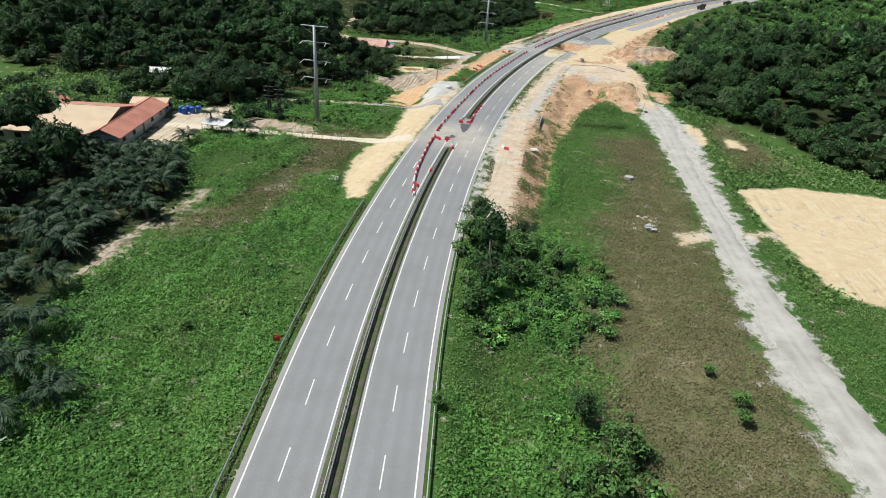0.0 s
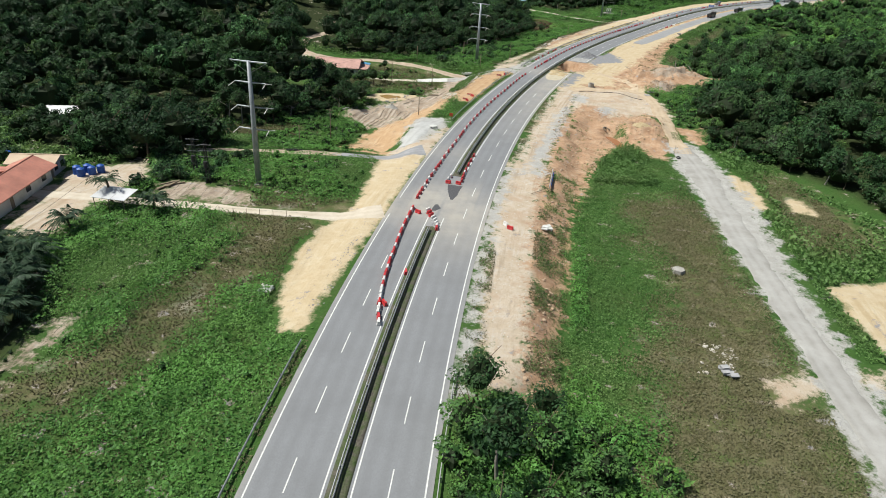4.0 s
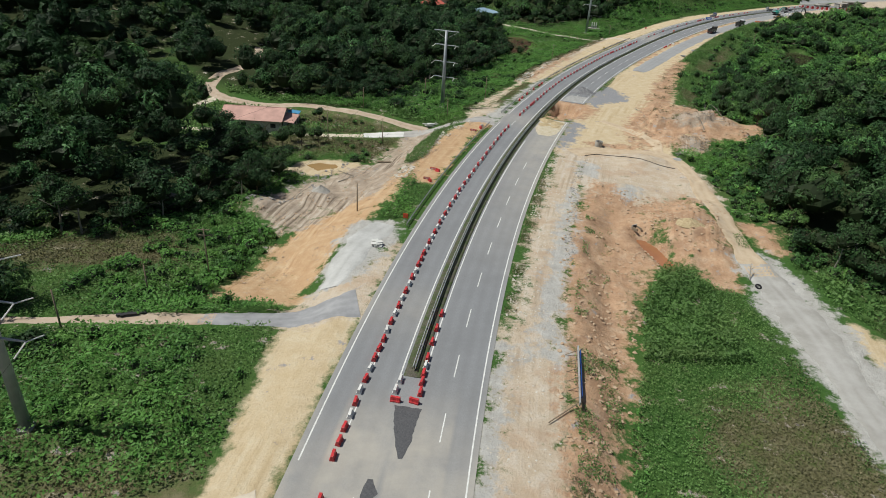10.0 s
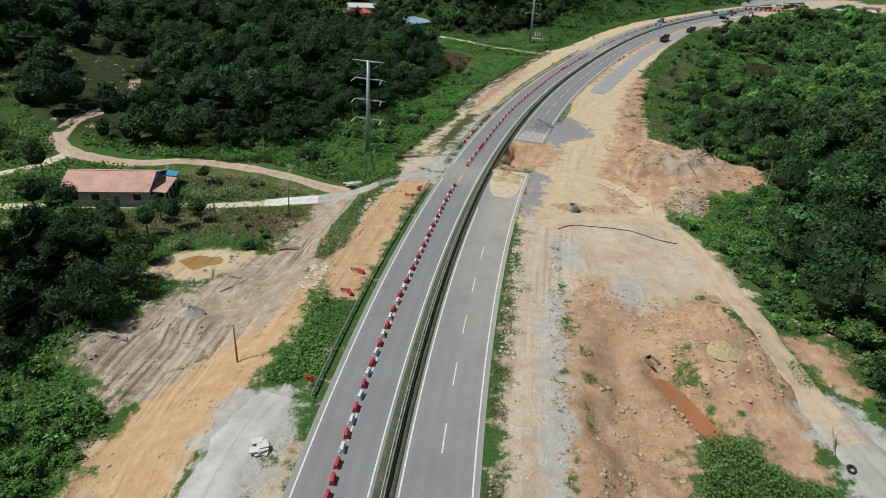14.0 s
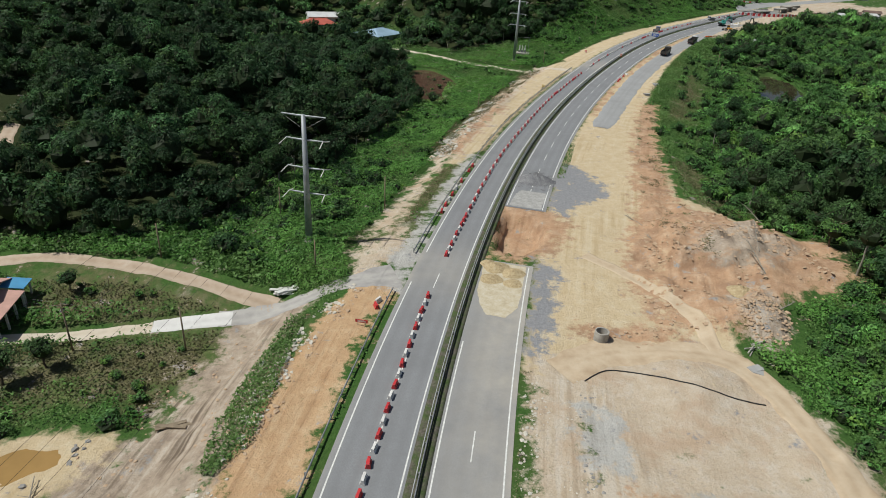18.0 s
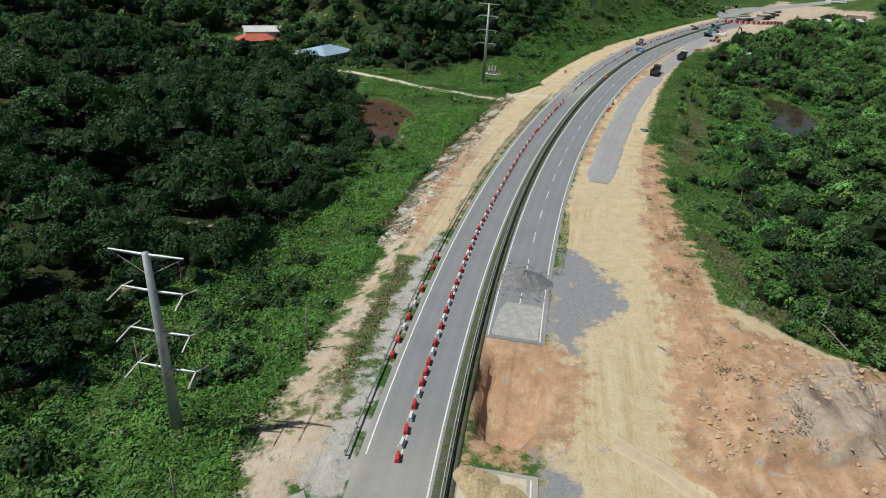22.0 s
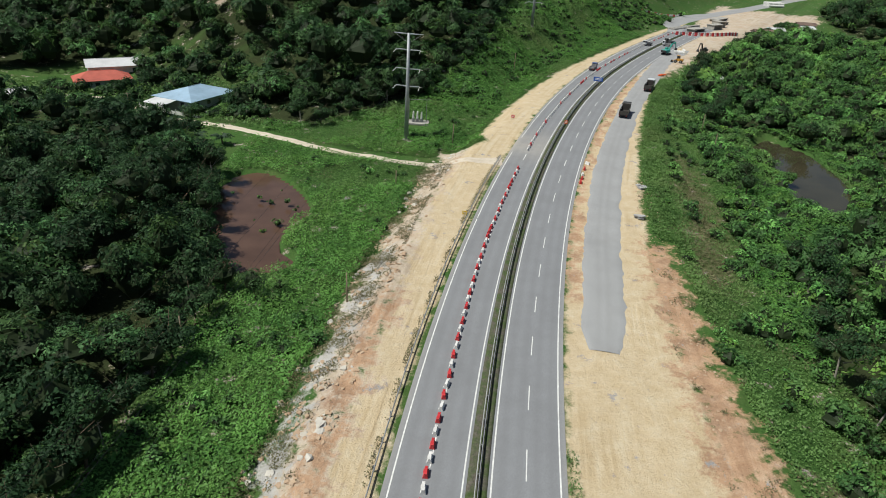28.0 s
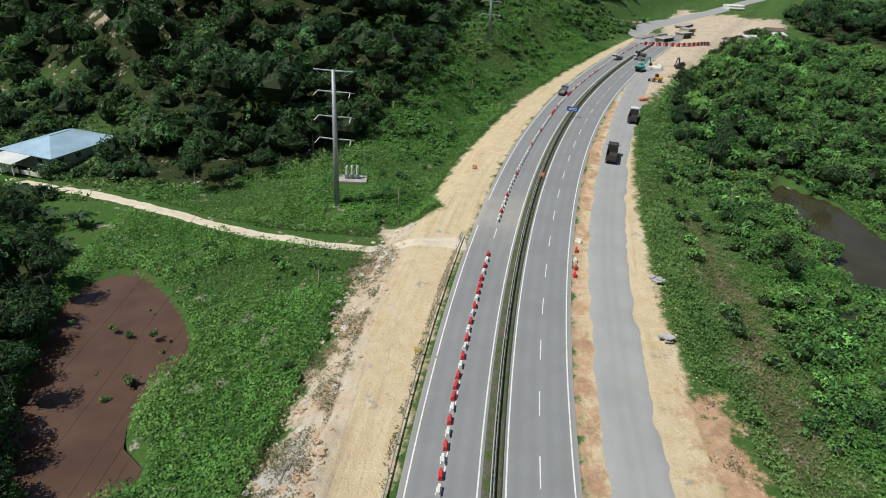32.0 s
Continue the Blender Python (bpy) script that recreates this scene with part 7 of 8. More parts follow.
def excavator(x, y, turn, paint, label):
    t = thing("excavator", pose(x, y, gz1(x, y), 0, 0, turn), label, "excavator")
    for s in (-1, 1):
        bm = box(bmesh.new(), s * 1.15, 0, 0.48, 0.6, 3.9, 0.9, bevel=0.3)
        part("track", bm, RUBBER, t)
    part("turntable", rod(bmesh.new(), (0, 0, 0.8), (0, 0, 1.15), 0.9, None, 14), DARK, t)
    b = part("body", box(bmesh.new(), 0, -0.7, 1.7, 2.6, 3.2, 1.15, bevel=0.15), paint, t)
    c = part("cab", box(bmesh.new(), -0.75, 0.75, 2.1, 1.0, 1.5, 1.9, bevel=0.1), paint, t)
    part("window", box(bmesh.new(), -0.75, 1.52, 2.35, 0.8, 0.04, 1.0), GLASS_DARK, c)
    boom = part("boom", rod(rod(bmesh.new(), (0.3, 0.6, 1.8), (0.3, 3.0, 4.6), 0.38, 0.3, 6), (0.3, 3.0, 4.6), (0.3, 5.4, 4.9), 0.3, 0.24, 6), paint, t)
    part("arm", rod(bmesh.new(), (0.3, 5.3, 5.0), (0.3, 6.6, 2.6), 0.24, 0.18, 6), paint, boom)
    part("bucket", box(bmesh.new(), 0.3, 6.7, 2.1, 1.0, 0.8, 0.9, Matrix.Rotation(0.5, 4, "X"), 0.1), DARK, t)
    part("counterweight", box(bmesh.new(), 0, -2.4, 1.65, 2.5, 0.5, 0.95, bevel=0.1), DARK, b)


excavator(237, 527, -70, TEAL, "teal crawler excavator with a raised boom")
excavator(257, 527, 120, CAB_DARK, "dark excavator standing at the works")


def loader(x, y, turn):
    t = thing("wheel_loader", pose(x, y, gz1(x, y), 0, 0, turn), "small yellow wheel loader on the sand", "loader")
    wheels(t, (1.0, -1.0), 0.85, 0.6)
    part("body", box(bmesh.new(), 0, -0.6, 1.25, 1.5, 2.4, 0.9, bevel=0.12), DIGGER, t)
    c = part("cab", box(bmesh.new(), 0, 0.2, 2.15, 1.2, 1.2, 1.2, bevel=0.1), DARK, t)
    part("cab_roof", box(bmesh.new(), 0, 0.2, 2.8, 1.35, 1.4, 0.1), DIGGER, c)
    for s in (-1, 1):
        part("lift_arm", rod(bmesh.new(), (s * 0.5, 0.8, 1.4), (s * 0.5, 2.3, 0.6), 0.1, None, 6), DIGGER, t)
    part("bucket", box(bmesh.new(), 0, 2.6, 0.5, 2.0, 0.7, 0.7, Matrix.Rotation(0.3, 4, "X"), 0.08), DARK, t)


loader(230, 510.5, 40)
for x, y, turn, paint, lab in ((252, 545, 40, CAB_WHITE, "white pickup parked at the works"), (258, 551, 80, CAB_DARK, "dark pickup parked at the works"), (243, 548, 100, CAB_WHITE, "white van parked at the works")):
    lorry(pose(x, y, gz1(x, y) + 0.03, 0, 0, turn), 4.8, 1.8, paint, BED_GREY, lab)


# ---- construction pieces ----
def heap(name, x, y, z, r, h, material, label, seed, rings=9, n=26):
    """A loose heap with an uneven cone."""
    rg = random.Random(seed)
    bm = bmesh.new()
    rows = []
    for i in range(rings):
        t = i / (rings - 1)
        rr = r * (1 - t) ** 0.85 + 0.02
        rows.append([bm.verts.new((rr * math.cos(a) * (1 + 0.10 * math.sin(3 * a + seed)) + rg.uniform(-0.05, 0.05) * r * 0.5, rr * math.sin(a) * (1 + 0.08 * math.cos(2 * a)) + rg.uniform(-0.05, 0.05) * r * 0.5, h * t**1.15 * rg.uniform(0.88, 1.08) - 0.06 * (i == 0))) for a in [k * 2 * math.pi / n for k in range(n)]])
    for a, b in zip(rows, rows[1:]):
        for k in range(n):
            bm.faces.new((a[k], a[(k + 1) % n], b[(k + 1) % n], b[k]))
    bm.faces.new(rows[-1])
    ob = part(name, bm, material, smooth=True)
    ob.matrix_basis = pose(x, y, z)
    return tagged(ob, label, "heap")


kh = Nodes("crushed_stone", 0.95, 0, 0.15)
fine = kh.noise(5.0, 4, 0.8)
kh.bump(fine, 1.0, 0.12)
CRUSHED = kh.base(kh.mix(kh.band(kh.noise(0.8, 4), 0.4, 0.65), kh.ramp(fine, (0.3, (0.10, 0.102, 0.11)), (0.7, (0.24, 0.24, 0.25))), kh.ramp(fine, (0.3, (0.17, 0.17, 0.175)), (0.7, (0.33, 0.33, 0.33)))))
kh = Nodes("dumped_sand", 0.97, 0, 0.1)
fine = kh.noise(2.5, 6, 0.75)
kh.bump(fine, 1.0, 0.25)
SAND_HEAP = kh.base(kh.ramp(fine, (0.28, (0.30, 0.22, 0.12)), (0.5, (0.47, 0.37, 0.22)), (0.72, (0.58, 0.50, 0.35))))
kh = Nodes("dark_patch_tar", 0.9, 0, 0.2)
fine = kh.noise(6.0, 4, 0.8)
PATCH_TAR = kh.base(kh.ramp(fine, (0.3, (0.06, 0.06, 0.065)), (0.7, (0.12, 0.12, 0.125))))

hx, hy = (float(c) for c in at(319.5, 4.9))
heap("gravel_mound", hx, hy, 0.05, 4.0, 1.7, CRUSHED, "heap of dark grey crushed stone on the closed carriageway", 3, 12, 40)


def flat_patch(name, rows, z, material, label, parent=None):
    """A thin spread over the pavement, with a ragged rim."""
    P = belt(rows)
    bm = bmesh.new()
    rg = random.Random(len(P))
    pts = []
    for (ax, ay), (bx, by) in zip(P, P[1:] + P[:1]):
        n = max(1, int(math.hypot(bx - ax, by - ay) / 0.5))
        for k in range(n):
            pts.append((ax + (bx - ax) * k / n + rg.uniform(-0.08, 0.08), ay + (by - ay) * k / n + rg.uniform(-0.08, 0.08)))
    f = bm.faces.new([bm.verts.new((x, y, z)) for x, y in pts])
    f.normal_update()
    if f.normal.z < 0:
        f.normal_flip()
    bmesh.ops.triangulate(bm, faces=bm.faces)
    return tagged(part(name, bm, material), label, "surface patch", kind="structure")


DUSTY = track_mat("dusty_concrete", (0.27, 0.265, 0.25), (0.36, 0.355, 0.34), (0.46, 0.45, 0.43), 0.9)
flat_patch("concrete_patch", [(305.2, 1.8, 8.0), (308, 1.9, 8.1), (311, 2.2, 8.2), (313.2, 3.0, 8.0)], 0.072, DUSTY, "whitish concrete-dusted end of the carriageway")
flat_patch("tar_patch", [(156.5, 1.0, 1.5), (159, 0.2, 1.9), (162, -0.6, 2.0), (164, -0.9, 2.1)], 0.074, PATCH_TAR, "dark wet-looking asphalt patch at the median's end")
flat_patch("tar_patch", [(150.6, -1.4, -0.7), (152.0, -1.5, 0.1), (153.6, -1.2, -0.8)], 0.074, PATCH_TAR, "small dark asphalt patch in the crossing")
SPREAD = track_mat("sand_spread", (0.42, 0.35, 0.24), (0.52, 0.46, 0.34), (0.58, 0.54, 0.45), 0.9)
flat_patch("sand_spread", [(268.5, 3.6, 6.2), (271, 2.2, 7.6), (274, 1.5, 7.9), (279, 1.3, 7.9), (283, 1.2, 7.9)], 0.073, SPREAD, "pale sand washed over the closed carriageway")
for i, (v, d, r, h) in enumerate(((281.5, 3.2, 2.2, 0.75), (280.5, 6.0, 2.0, 0.6), (278, 3.0, 1.9, 0.35), (282.4, 1.9, 1.4, 0.6), (277.5, 6.4, 1.6, 0.3))):
    x, y = (float(c) for c in at(v, d))
    heap("sand_mound", x, y, 0.06, r, h, SAND_HEAP, "low heap of dumped yellow sand on the carriageway's end", 20 + i, 8, 22)
for i, (x, y, r, h, mat_, lab) in enumerate(((77, 268, 2.2, 0.8, SAND_HEAP, "heap of earth at the edge of the works"), (56, 214, 2.6, 0.8, SAND_HEAP, "heap of stony earth by the trench"), (-15, 234.5, 2.2, 1.5, CONCRETE, "grey boulder mound in the mud"), (252, 535, 2.6, 1.2, SAND_HEAP, "sand heap at the works"))):
    heap("earth_mound", x, y, gz1(x, y) - 0.15, r, h, mat_, lab, 40 + i, 8, 24)


def ring(x, y, r, h, label, tilt=0):
    bm = bmesh.new()
    n = 28
    for z0, ra, rb in ((0, r, r * 0.82),):
        lo_o = [bm.verts.new((ra * math.cos(k * 2 * math.pi / n), ra * math.sin(k * 2 * math.pi / n), -0.1)) for k in range(n)]
        hi_o = [bm.verts.new((v.co.x, v.co.y, h)) for v in lo_o]
        hi_i = [bm.verts.new((v.co.x * rb / ra, v.co.y * rb / ra, h)) for v in lo_o]
        lo_i = [bm.verts.new((v.co.x * rb / ra, v.co.y * rb / ra, -0.1)) for v in lo_o]
        for k in range(n):
            j = (k + 1) % n
            for a, b in ((lo_o, hi_o), (hi_o, hi_i), (hi_i, lo_i)):
                bm.faces.new((a[k], a[j], b[j], b[k]))
    bmesh.ops.recalc_face_normals(bm, faces=bm.faces)
    ob = part("concrete_ring", bm, CONCRETE, smooth=False)
    ob.matrix_basis = pose(x, y, gz1(x, y), tilt, 0, 0)
    return tagged(ob, label, "concrete ring")


ring(51, 260, 0.95, 1.3, "grey precast concrete ring standing on sand")
bm = bmesh.new()
bmesh.ops.create_cone(bm, cap_ends=True, segments=6, radius1=1.15, radius2=1.05, depth=0.7, matrix=Matrix.Translation((0, 0, 0.3)))
cap = part("concrete_block", bm, CONCRETE)
cap.matrix_basis = pose(42, 137, gz1(42, 137))
tagged(cap, "pale hexagonal concrete block in the dry grass", "concrete block")


def hose(pts, r, label):
    bm = bmesh.new()
    v = [Vector((x, y, gz1(x, y) + r * 0.9)) for x, y in pts]
    fine = []
    for i in range(len(v) - 1):
        a, b = v[i], v[i + 1]
        pa, pb = v[max(i - 1, 0)], v[min(i + 2, len(v) - 1)]
        for k in range(5):
            t = k / 5
            p = 0.5 * (2 * a + (b - pa) * t + (2 * pa - 5 * a + 4 * b - pb) * t * t + (3 * a - pa - 3 * b + pb) * t**3)
            p.z = gz1(p.x, p.y) + r * 0.9
            fine.append(p)
    fine.append(v[-1])
    tube(bm, fine, r, 8)
    return tagged(part("hose", bm, RUBBER, smooth=True), label, "hose")


hose([(45.5, 252), (48.5, 253.5), (51, 253.3), (54, 251.5), (57, 249.2), (61, 246.8), (65, 245)], 0.075, "long black rubber hose lying across the earthworks")
hose([(71.5, 250), (72.5, 247), (72, 244), (71, 243)], 0.07 * 0.7, "short dark hose on the earth")


def tyre(x, y):
    bm = bmesh.new()
    n, m = 18, 8
    vs = [[bm.verts.new(((0.42 + 0.15 * math.cos(b)) * math.cos(a), (0.42 + 0.15 * math.cos(b)) * math.sin(a), 0.12 + 0.13 * math.sin(b))) for b in [k * 2 * math.pi / m for k in range(m)]] for a in [k * 2 * math.pi / n for k in range(n)]]
    for i in range(n):
        for j in range(m):
            bm.faces.new((vs[i][j], vs[(i + 1) % n][j], vs[(i + 1) % n][(j + 1) % m], vs[i][(j + 1) % m]))
    ob = part("tyre", bm, RUBBER, smooth=True)
    ob.matrix_basis = pose(x, y, gz1(x, y) + 0.1, 20, 0, 0)
    return tagged(ob, "old black tyre beside the haul road", "tyre")


tyre(61, 196)


def leaning_rail(x, y, turn):
    t = thing("scaffold_rail", pose(x, y, gz1(x, y), 0, 0, turn), "long blue-grey steel rail leaning on props at the slope", "rail")
    part("beam", box(bmesh.new(), 0, 0, 0.75, 0.18, 11.0, 0.5, bevel=0.03), STEEL, t)
    part("beam", box(bmesh.new(), 0.3, 0.6, 0.45, 0.14, 9.0, 0.4, bevel=0.03), BLUE, t)
    for k in range(6):
        part("prop", rod(bmesh.new(), (-1.5, -4.6 + k * 1.8, 0.05), (0, -4.2 + k * 1.8, 0.7), 0.06, None, 6), TIMBER, t)
    part("pole", rod(bmesh.new(), (-3.4, -8.6, 0.12), (-0.3, -5.2, 0.5), 0.07, None, 6), TIMBER, t)


leaning_rail(24.5, 169.5, -12)


def stack(name, x, y, turn, n, size, material, label, category, spread=0.6, seed=1, lift=0.0):
    """Loose pieces lying over one another."""
    rg = random.Random(seed)
    t = thing(name, pose(x, y, gz1(x, y) + lift, 0, 0, turn), label, category)
    for i in range(n):
        m = Matrix.Rotation(rg.uniform(-0.5, 0.5), 4, "Z") @ Matrix.Rotation(rg.uniform(-0.12, 0.12), 4, "X")
        part("piece", box(bmesh.new(), rg.uniform(-1, 1) * spread * size[0] * 0.4, rg.uniform(-1, 1) * spread * size[1] * 1.2, size[2] * (0.5 + i * 0.45), size[0], size[1], size[2], m), material, t)
    return t


stack("timber_stack", 9.5, 280.5, 10, 9, (3.2, 0.5, 0.16), WALL_WHITE, "jumbled stack of pale planks beside the side road", "timber", 1.0, 4)
stack("formwork_stack", 70.5, 255, 30, 8, (2.6, 0.16, 0.14), CONCRETE, "stack of grey formwork bars on rubble", "formwork", 1.0, 5)
stack("formwork_boards", 68, 251, 40, 2, (1.8, 1.1, 0.14), WALL_GREY, "grey formwork panels on the ground", "panel", 0.3, 6)
stack("plank_bridge", -2, 256, 15, 3, (3.4, 0.5, 0.14), TIMBER, "weathered planks laid over a ditch", "planks", 0.5, 7)
stack("timber_stack", -33, 182, 30, 4, (2.6, 0.5, 0.2), DARK, "dark boards lying at the track", "timber", 0.6, 8)
stack("timber_stack", -52, 158, 60, 5, (3.5, 0.4, 0.2), TIMBER, "old boards by the farm track", "timber", 1.0, 9)
stack("debris", 212, 494, 40, 7, (2.8, 0.35, 0.16), ROOF_BEIGE, "pile of pale pipes and boards beside the lane", "debris", 1.2, 10)
stack("debris", 207, 492, 20, 4, (1.8, 0.9, 0.3), ORANGE, "orange plastic debris beside the lane", "debris", 1.0, 11)
for x, y, s, lab in ((40, 110, 5, "heap of broken pale concrete in the field"), (124, 391, 6, "heap of broken grey rock at the sand's edge"), (134, 404, 5, "heap of broken rock at the sand's edge"), (-24, 62 + 60, 3, "broken white board in the grass"), (20.5, 147, 4, "scraps of white stone on the slope"), (-1.6, 203, 3, "white sack-like rubble on the gravel patch")):
    stack("rubble_heap", x, y, 0, s + 4, (1.1, 0.7, 0.16), WALL_GREY if "white" not in lab else WALL_WHITE, lab, "rubble", 1.3, int(x) + 60)


def culvert(x, y):
    t = thing("culvert", pose(x, y, gz1(x, y) - 0.2, 0, 0, 25), "small concrete culvert mouth with timber sides", "culvert")
    part("head_wall", box(bmesh.new(), 0, 0.3, 0.35, 1.1, 0.2, 0.8), CONCRETE, t)
    for s in (-1, 1):
        part("wing_wall", box(bmesh.new(), s * 0.55, -0.5, 0.25, 0.12, 1.4, 0.55), TIMBER, t)
    # dark plate on the solid wall stands for shade inside the mouth
    part("opening", box(bmesh.new(), 0, 0.17, 0.3, 0.7, 0.06, 0.5), DARK, t)


culvert(46.5, 215.5)


# cut face below the road at the excavation
def cut_wall():
    v = np.linspace(284, 304.4, 26)
    P = []
    for j, zz in enumerate(np.linspace(0.0, -3.4, 8)):
        for vv in v:
            x, y = at(vv, 1.1 + 0.14 * j + 0.35 * (lumps(vv * 3, j * 2.0, 2.0, 3) - 0.5))
            P.append((float(x), float(y), zz))
    me = sheet("cut_face", P, grid_quads(8, 26), SOIL_FACE)
    tagged(new("cut_face", me), "raw reddish earth face under the median guard rail", "earth face", kind="structure")


kf = Nodes("raw_earth_face", 0.97, 0, 0.1)
fine = kf.noise(1.6, 6, 0.75)
kf.bump(fine, 1.0, 0.3)
SOIL_FACE = kf.base(kf.ramp(fine, (0.3, (0.16, 0.09, 0.055)), (0.55, (0.28, 0.16, 0.10)), (0.75, (0.38, 0.30, 0.24))))
cut_wall()


# ---- loose stones and clods ----
def stones(name, rows, gap, seed, size, material, label, keep=None, lift=0.0):
    rg = np.random.default_rng(seed)
    pl = scatter(belt(rows) if len(rows[0]) == 3 else rows, gap, seed, 0.5, keep)
    n = len(pl)
    z = ground_z(pl[:, 0], pl[:, 1]) + lift
    s = size * rg.uniform(0.2, 1.0, n) ** 2.6 * 2.0
    base = np.array([(1, 0, 0), (0, 1, 0), (-1, 0, 0), (0, -1, 0), (0.55, 0.55, 0.7), (-0.55, 0.55, 0.7), (-0.55, -0.55, 0.7), (0.55, -0.55, 0.7)])
    V = base[None] * s[:, None, None] * rg.uniform(0.6, 1.3, (n, 8, 3))
    a = rg.uniform(0, 2 * np.pi, n)
    X = V[..., 0] * np.cos(a)[:, None] - V[..., 1] * np.sin(a)[:, None] + pl[:, 0:1]
    Y = V[..., 0] * np.sin(a)[:, None] + V[..., 1] * np.cos(a)[:, None] + pl[:, 1:2]
    Z = V[..., 2] * 0.65 + z[:, None] - 0.02
    q = np.array([(4, 5, 6, 7), (0, 1, 5, 4), (1, 2, 6, 5), (2, 3, 7, 6), (3, 0, 4, 7)])
    Q = (q[None] + (np.arange(n) * 8)[:, None, None]).reshape(-1, 4)
    me = sheet(name, np.stack([X, Y, Z], -1).reshape(-1, 3), Q, material, False)
    return tagged(new(name, me), label, "stones", kind="stuff")


def stone_mat(name, a, b):
    k = Nodes(name, 0.95, 0, 0.15)
    return k.base(k.mix(k.island(), a, k.mix(k.noise(3.0, 3), a, b)))


ROCK_PALE = stone_mat("pale_rock", (0.50, 0.46, 0.39), (0.62, 0.60, 0.55))
ROCK_RED = stone_mat("reddish_clods", (0.42, 0.295, 0.195), (0.52, 0.41, 0.30))
ROCK_GREY = stone_mat("grey_rock", (0.22, 0.21, 0.20), (0.42, 0.41, 0.39))


def patchy(level, size=4.0, seed=51):
    return lambda x, y, rg: (lumps(x, y, size, seed) + 0.5 * lumps(x, y, 1.2, seed + 1) + rg.uniform(-0.15, 0.15, x.shape)) > level


stones("loose_stones", [(104, 17, 22), (150, 17, 23), (200, 16.5, 30), (240, 16, 42)], 0.75, 301, 0.2, ROCK_RED, "reddish clods of earth on the slope", patchy(0.75))
stones("loose_stones", [(108, 10, 18), (180, 9.5, 17), (230, 11, 18), (258, 10, 18)], 0.6, 302, 0.09, ROCK_PALE, "pale loose stones on the stripped verge", patchy(0.85, 3.0))
stones("loose_stones", [(184, 9.6, 11.8), (225, 9.6, 11.8), (258, 9.4, 11.5)], 0.5, 303, 0.15, ROCK_PALE, "white stones dumped along the verge", patchy(0.75, 2.0))
stones("loose_stones", [(200, 17.2, 19), (236, 16.2, 18), (256, 16, 18)], 0.42, 304, 0.13, ROCK_GREY, "row of grey stones along the strip", patchy(0.6, 2.0))
stones("loose_stones", [(326, -24, -16), (350, -25, -16), (385, -25, -17.5), (425, -27, -20)], 0.5, 305, 0.22, ROCK_RED, "pale rocks and clods on the embankment slope", patchy(0.85, 2.5))
stones("loose_stones", [(328, -24, -17), (350, -25, -17), (385, -25, -18), (425, -27, -20.5)], 1.0, 315, 0.36, ROCK_PALE, "broken slabs of pale rock on the embankment slope", patchy(0.9, 3.5))
stones("loose_stones", [(314.5, 1.3, 8.6), (318, 0.9, 9.4), (322, 1.2, 9.2), (324.5, 2, 8.4)], 0.42, 318, 0.16, CRUSHED, "grey stones scattered round the heap", patchy(0.55, 1.5), 0.06)
stones("loose_stones", [(72, 256), (71, 261), (74, 266), (80, 266), (79, 259), (76, 255)], 0.5, 316, 0.2, ROCK_RED, "grey rubble on a mound beside the works")
stones("loose_stones", [(48, 263), (50, 260), (56, 257.5), (62, 259), (66, 265), (63, 270), (60, 269), (62, 265), (59, 262), (54, 262), (51, 264)], 0.7, 317, 0.2, ROCK_RED, "clods of brown earth in a low ridge", patchy(0.5))
stones("loose_stones", [(288, 26, 40), (320, 25, 35), (350, 23.5, 30), (390, 22, 27), (430, 20, 24)], 0.55, 306, 0.14, ROCK_RED, "clods of earth at the edge of the sand", patchy(0.8, 3.0))
stones("loose_stones", [(60, 262), (76, 256), (98, 268), (102, 281), (90, 293), (78, 296), (68, 282)], 0.8, 307, 0.25, ROCK_RED, "clods and broken earth on the cut bank", patchy(0.75, 3.0))
stones("loose_stones", [(50, 204), (50, 217), (54, 227), (64, 228), (66, 220), (60, 206)], 0.75, 308, 0.2, ROCK_RED, "stones over the filled mound", patchy(0.65, 3.0))
stones("loose_stones", [(-24, 190), (-20, 210), (-34, 228), (-18, 244), (0, 272), (14, 274), (4, 238), (-8, 205)], 0.7, 309, 0.15, ROCK_RED, "clods in the muddy slope", patchy(0.85, 3.0))
stones("loose_stones", [(228, -20.5, -17.5), (242, -21, -17.8), (258, -20, -17), (271, -18.5, -15.5)], 0.42, 320, 0.22, ROCK_PALE, "pale broken stones banked beside the orange strip", patchy(0.62, 2.0))
stones("loose_stones", [(222, -19, -15), (240, -21, -17), (270, -18, -14.5)], 0.5, 310, 0.2, ROCK_RED, "clods along the orange strip", patchy(0.75, 2.0))
stones("loose_stones", [(36, 110), (39, 117), (43, 116), (42, 109)], 0.45, 319, 0.22, ROCK_PALE, "broken pale concrete spread in the field", patchy(0.75, 3.0))
stones("loose_stones", [(112, -12.5, -10.2), (146, -12.0, -9.8)], 0.5, 311, 0.10, ROCK_GREY, "small grey stones at the road's edge", patchy(0.8, 2.0))
stones("loose_stones", [(-10, 258), (-16, 236), (-26, 226), (-32, 230), (-20, 244)], 0.6, 312, 0.25, ROCK_GREY, "broken roots and grey clods in the mud", patchy(0.8, 2.0))


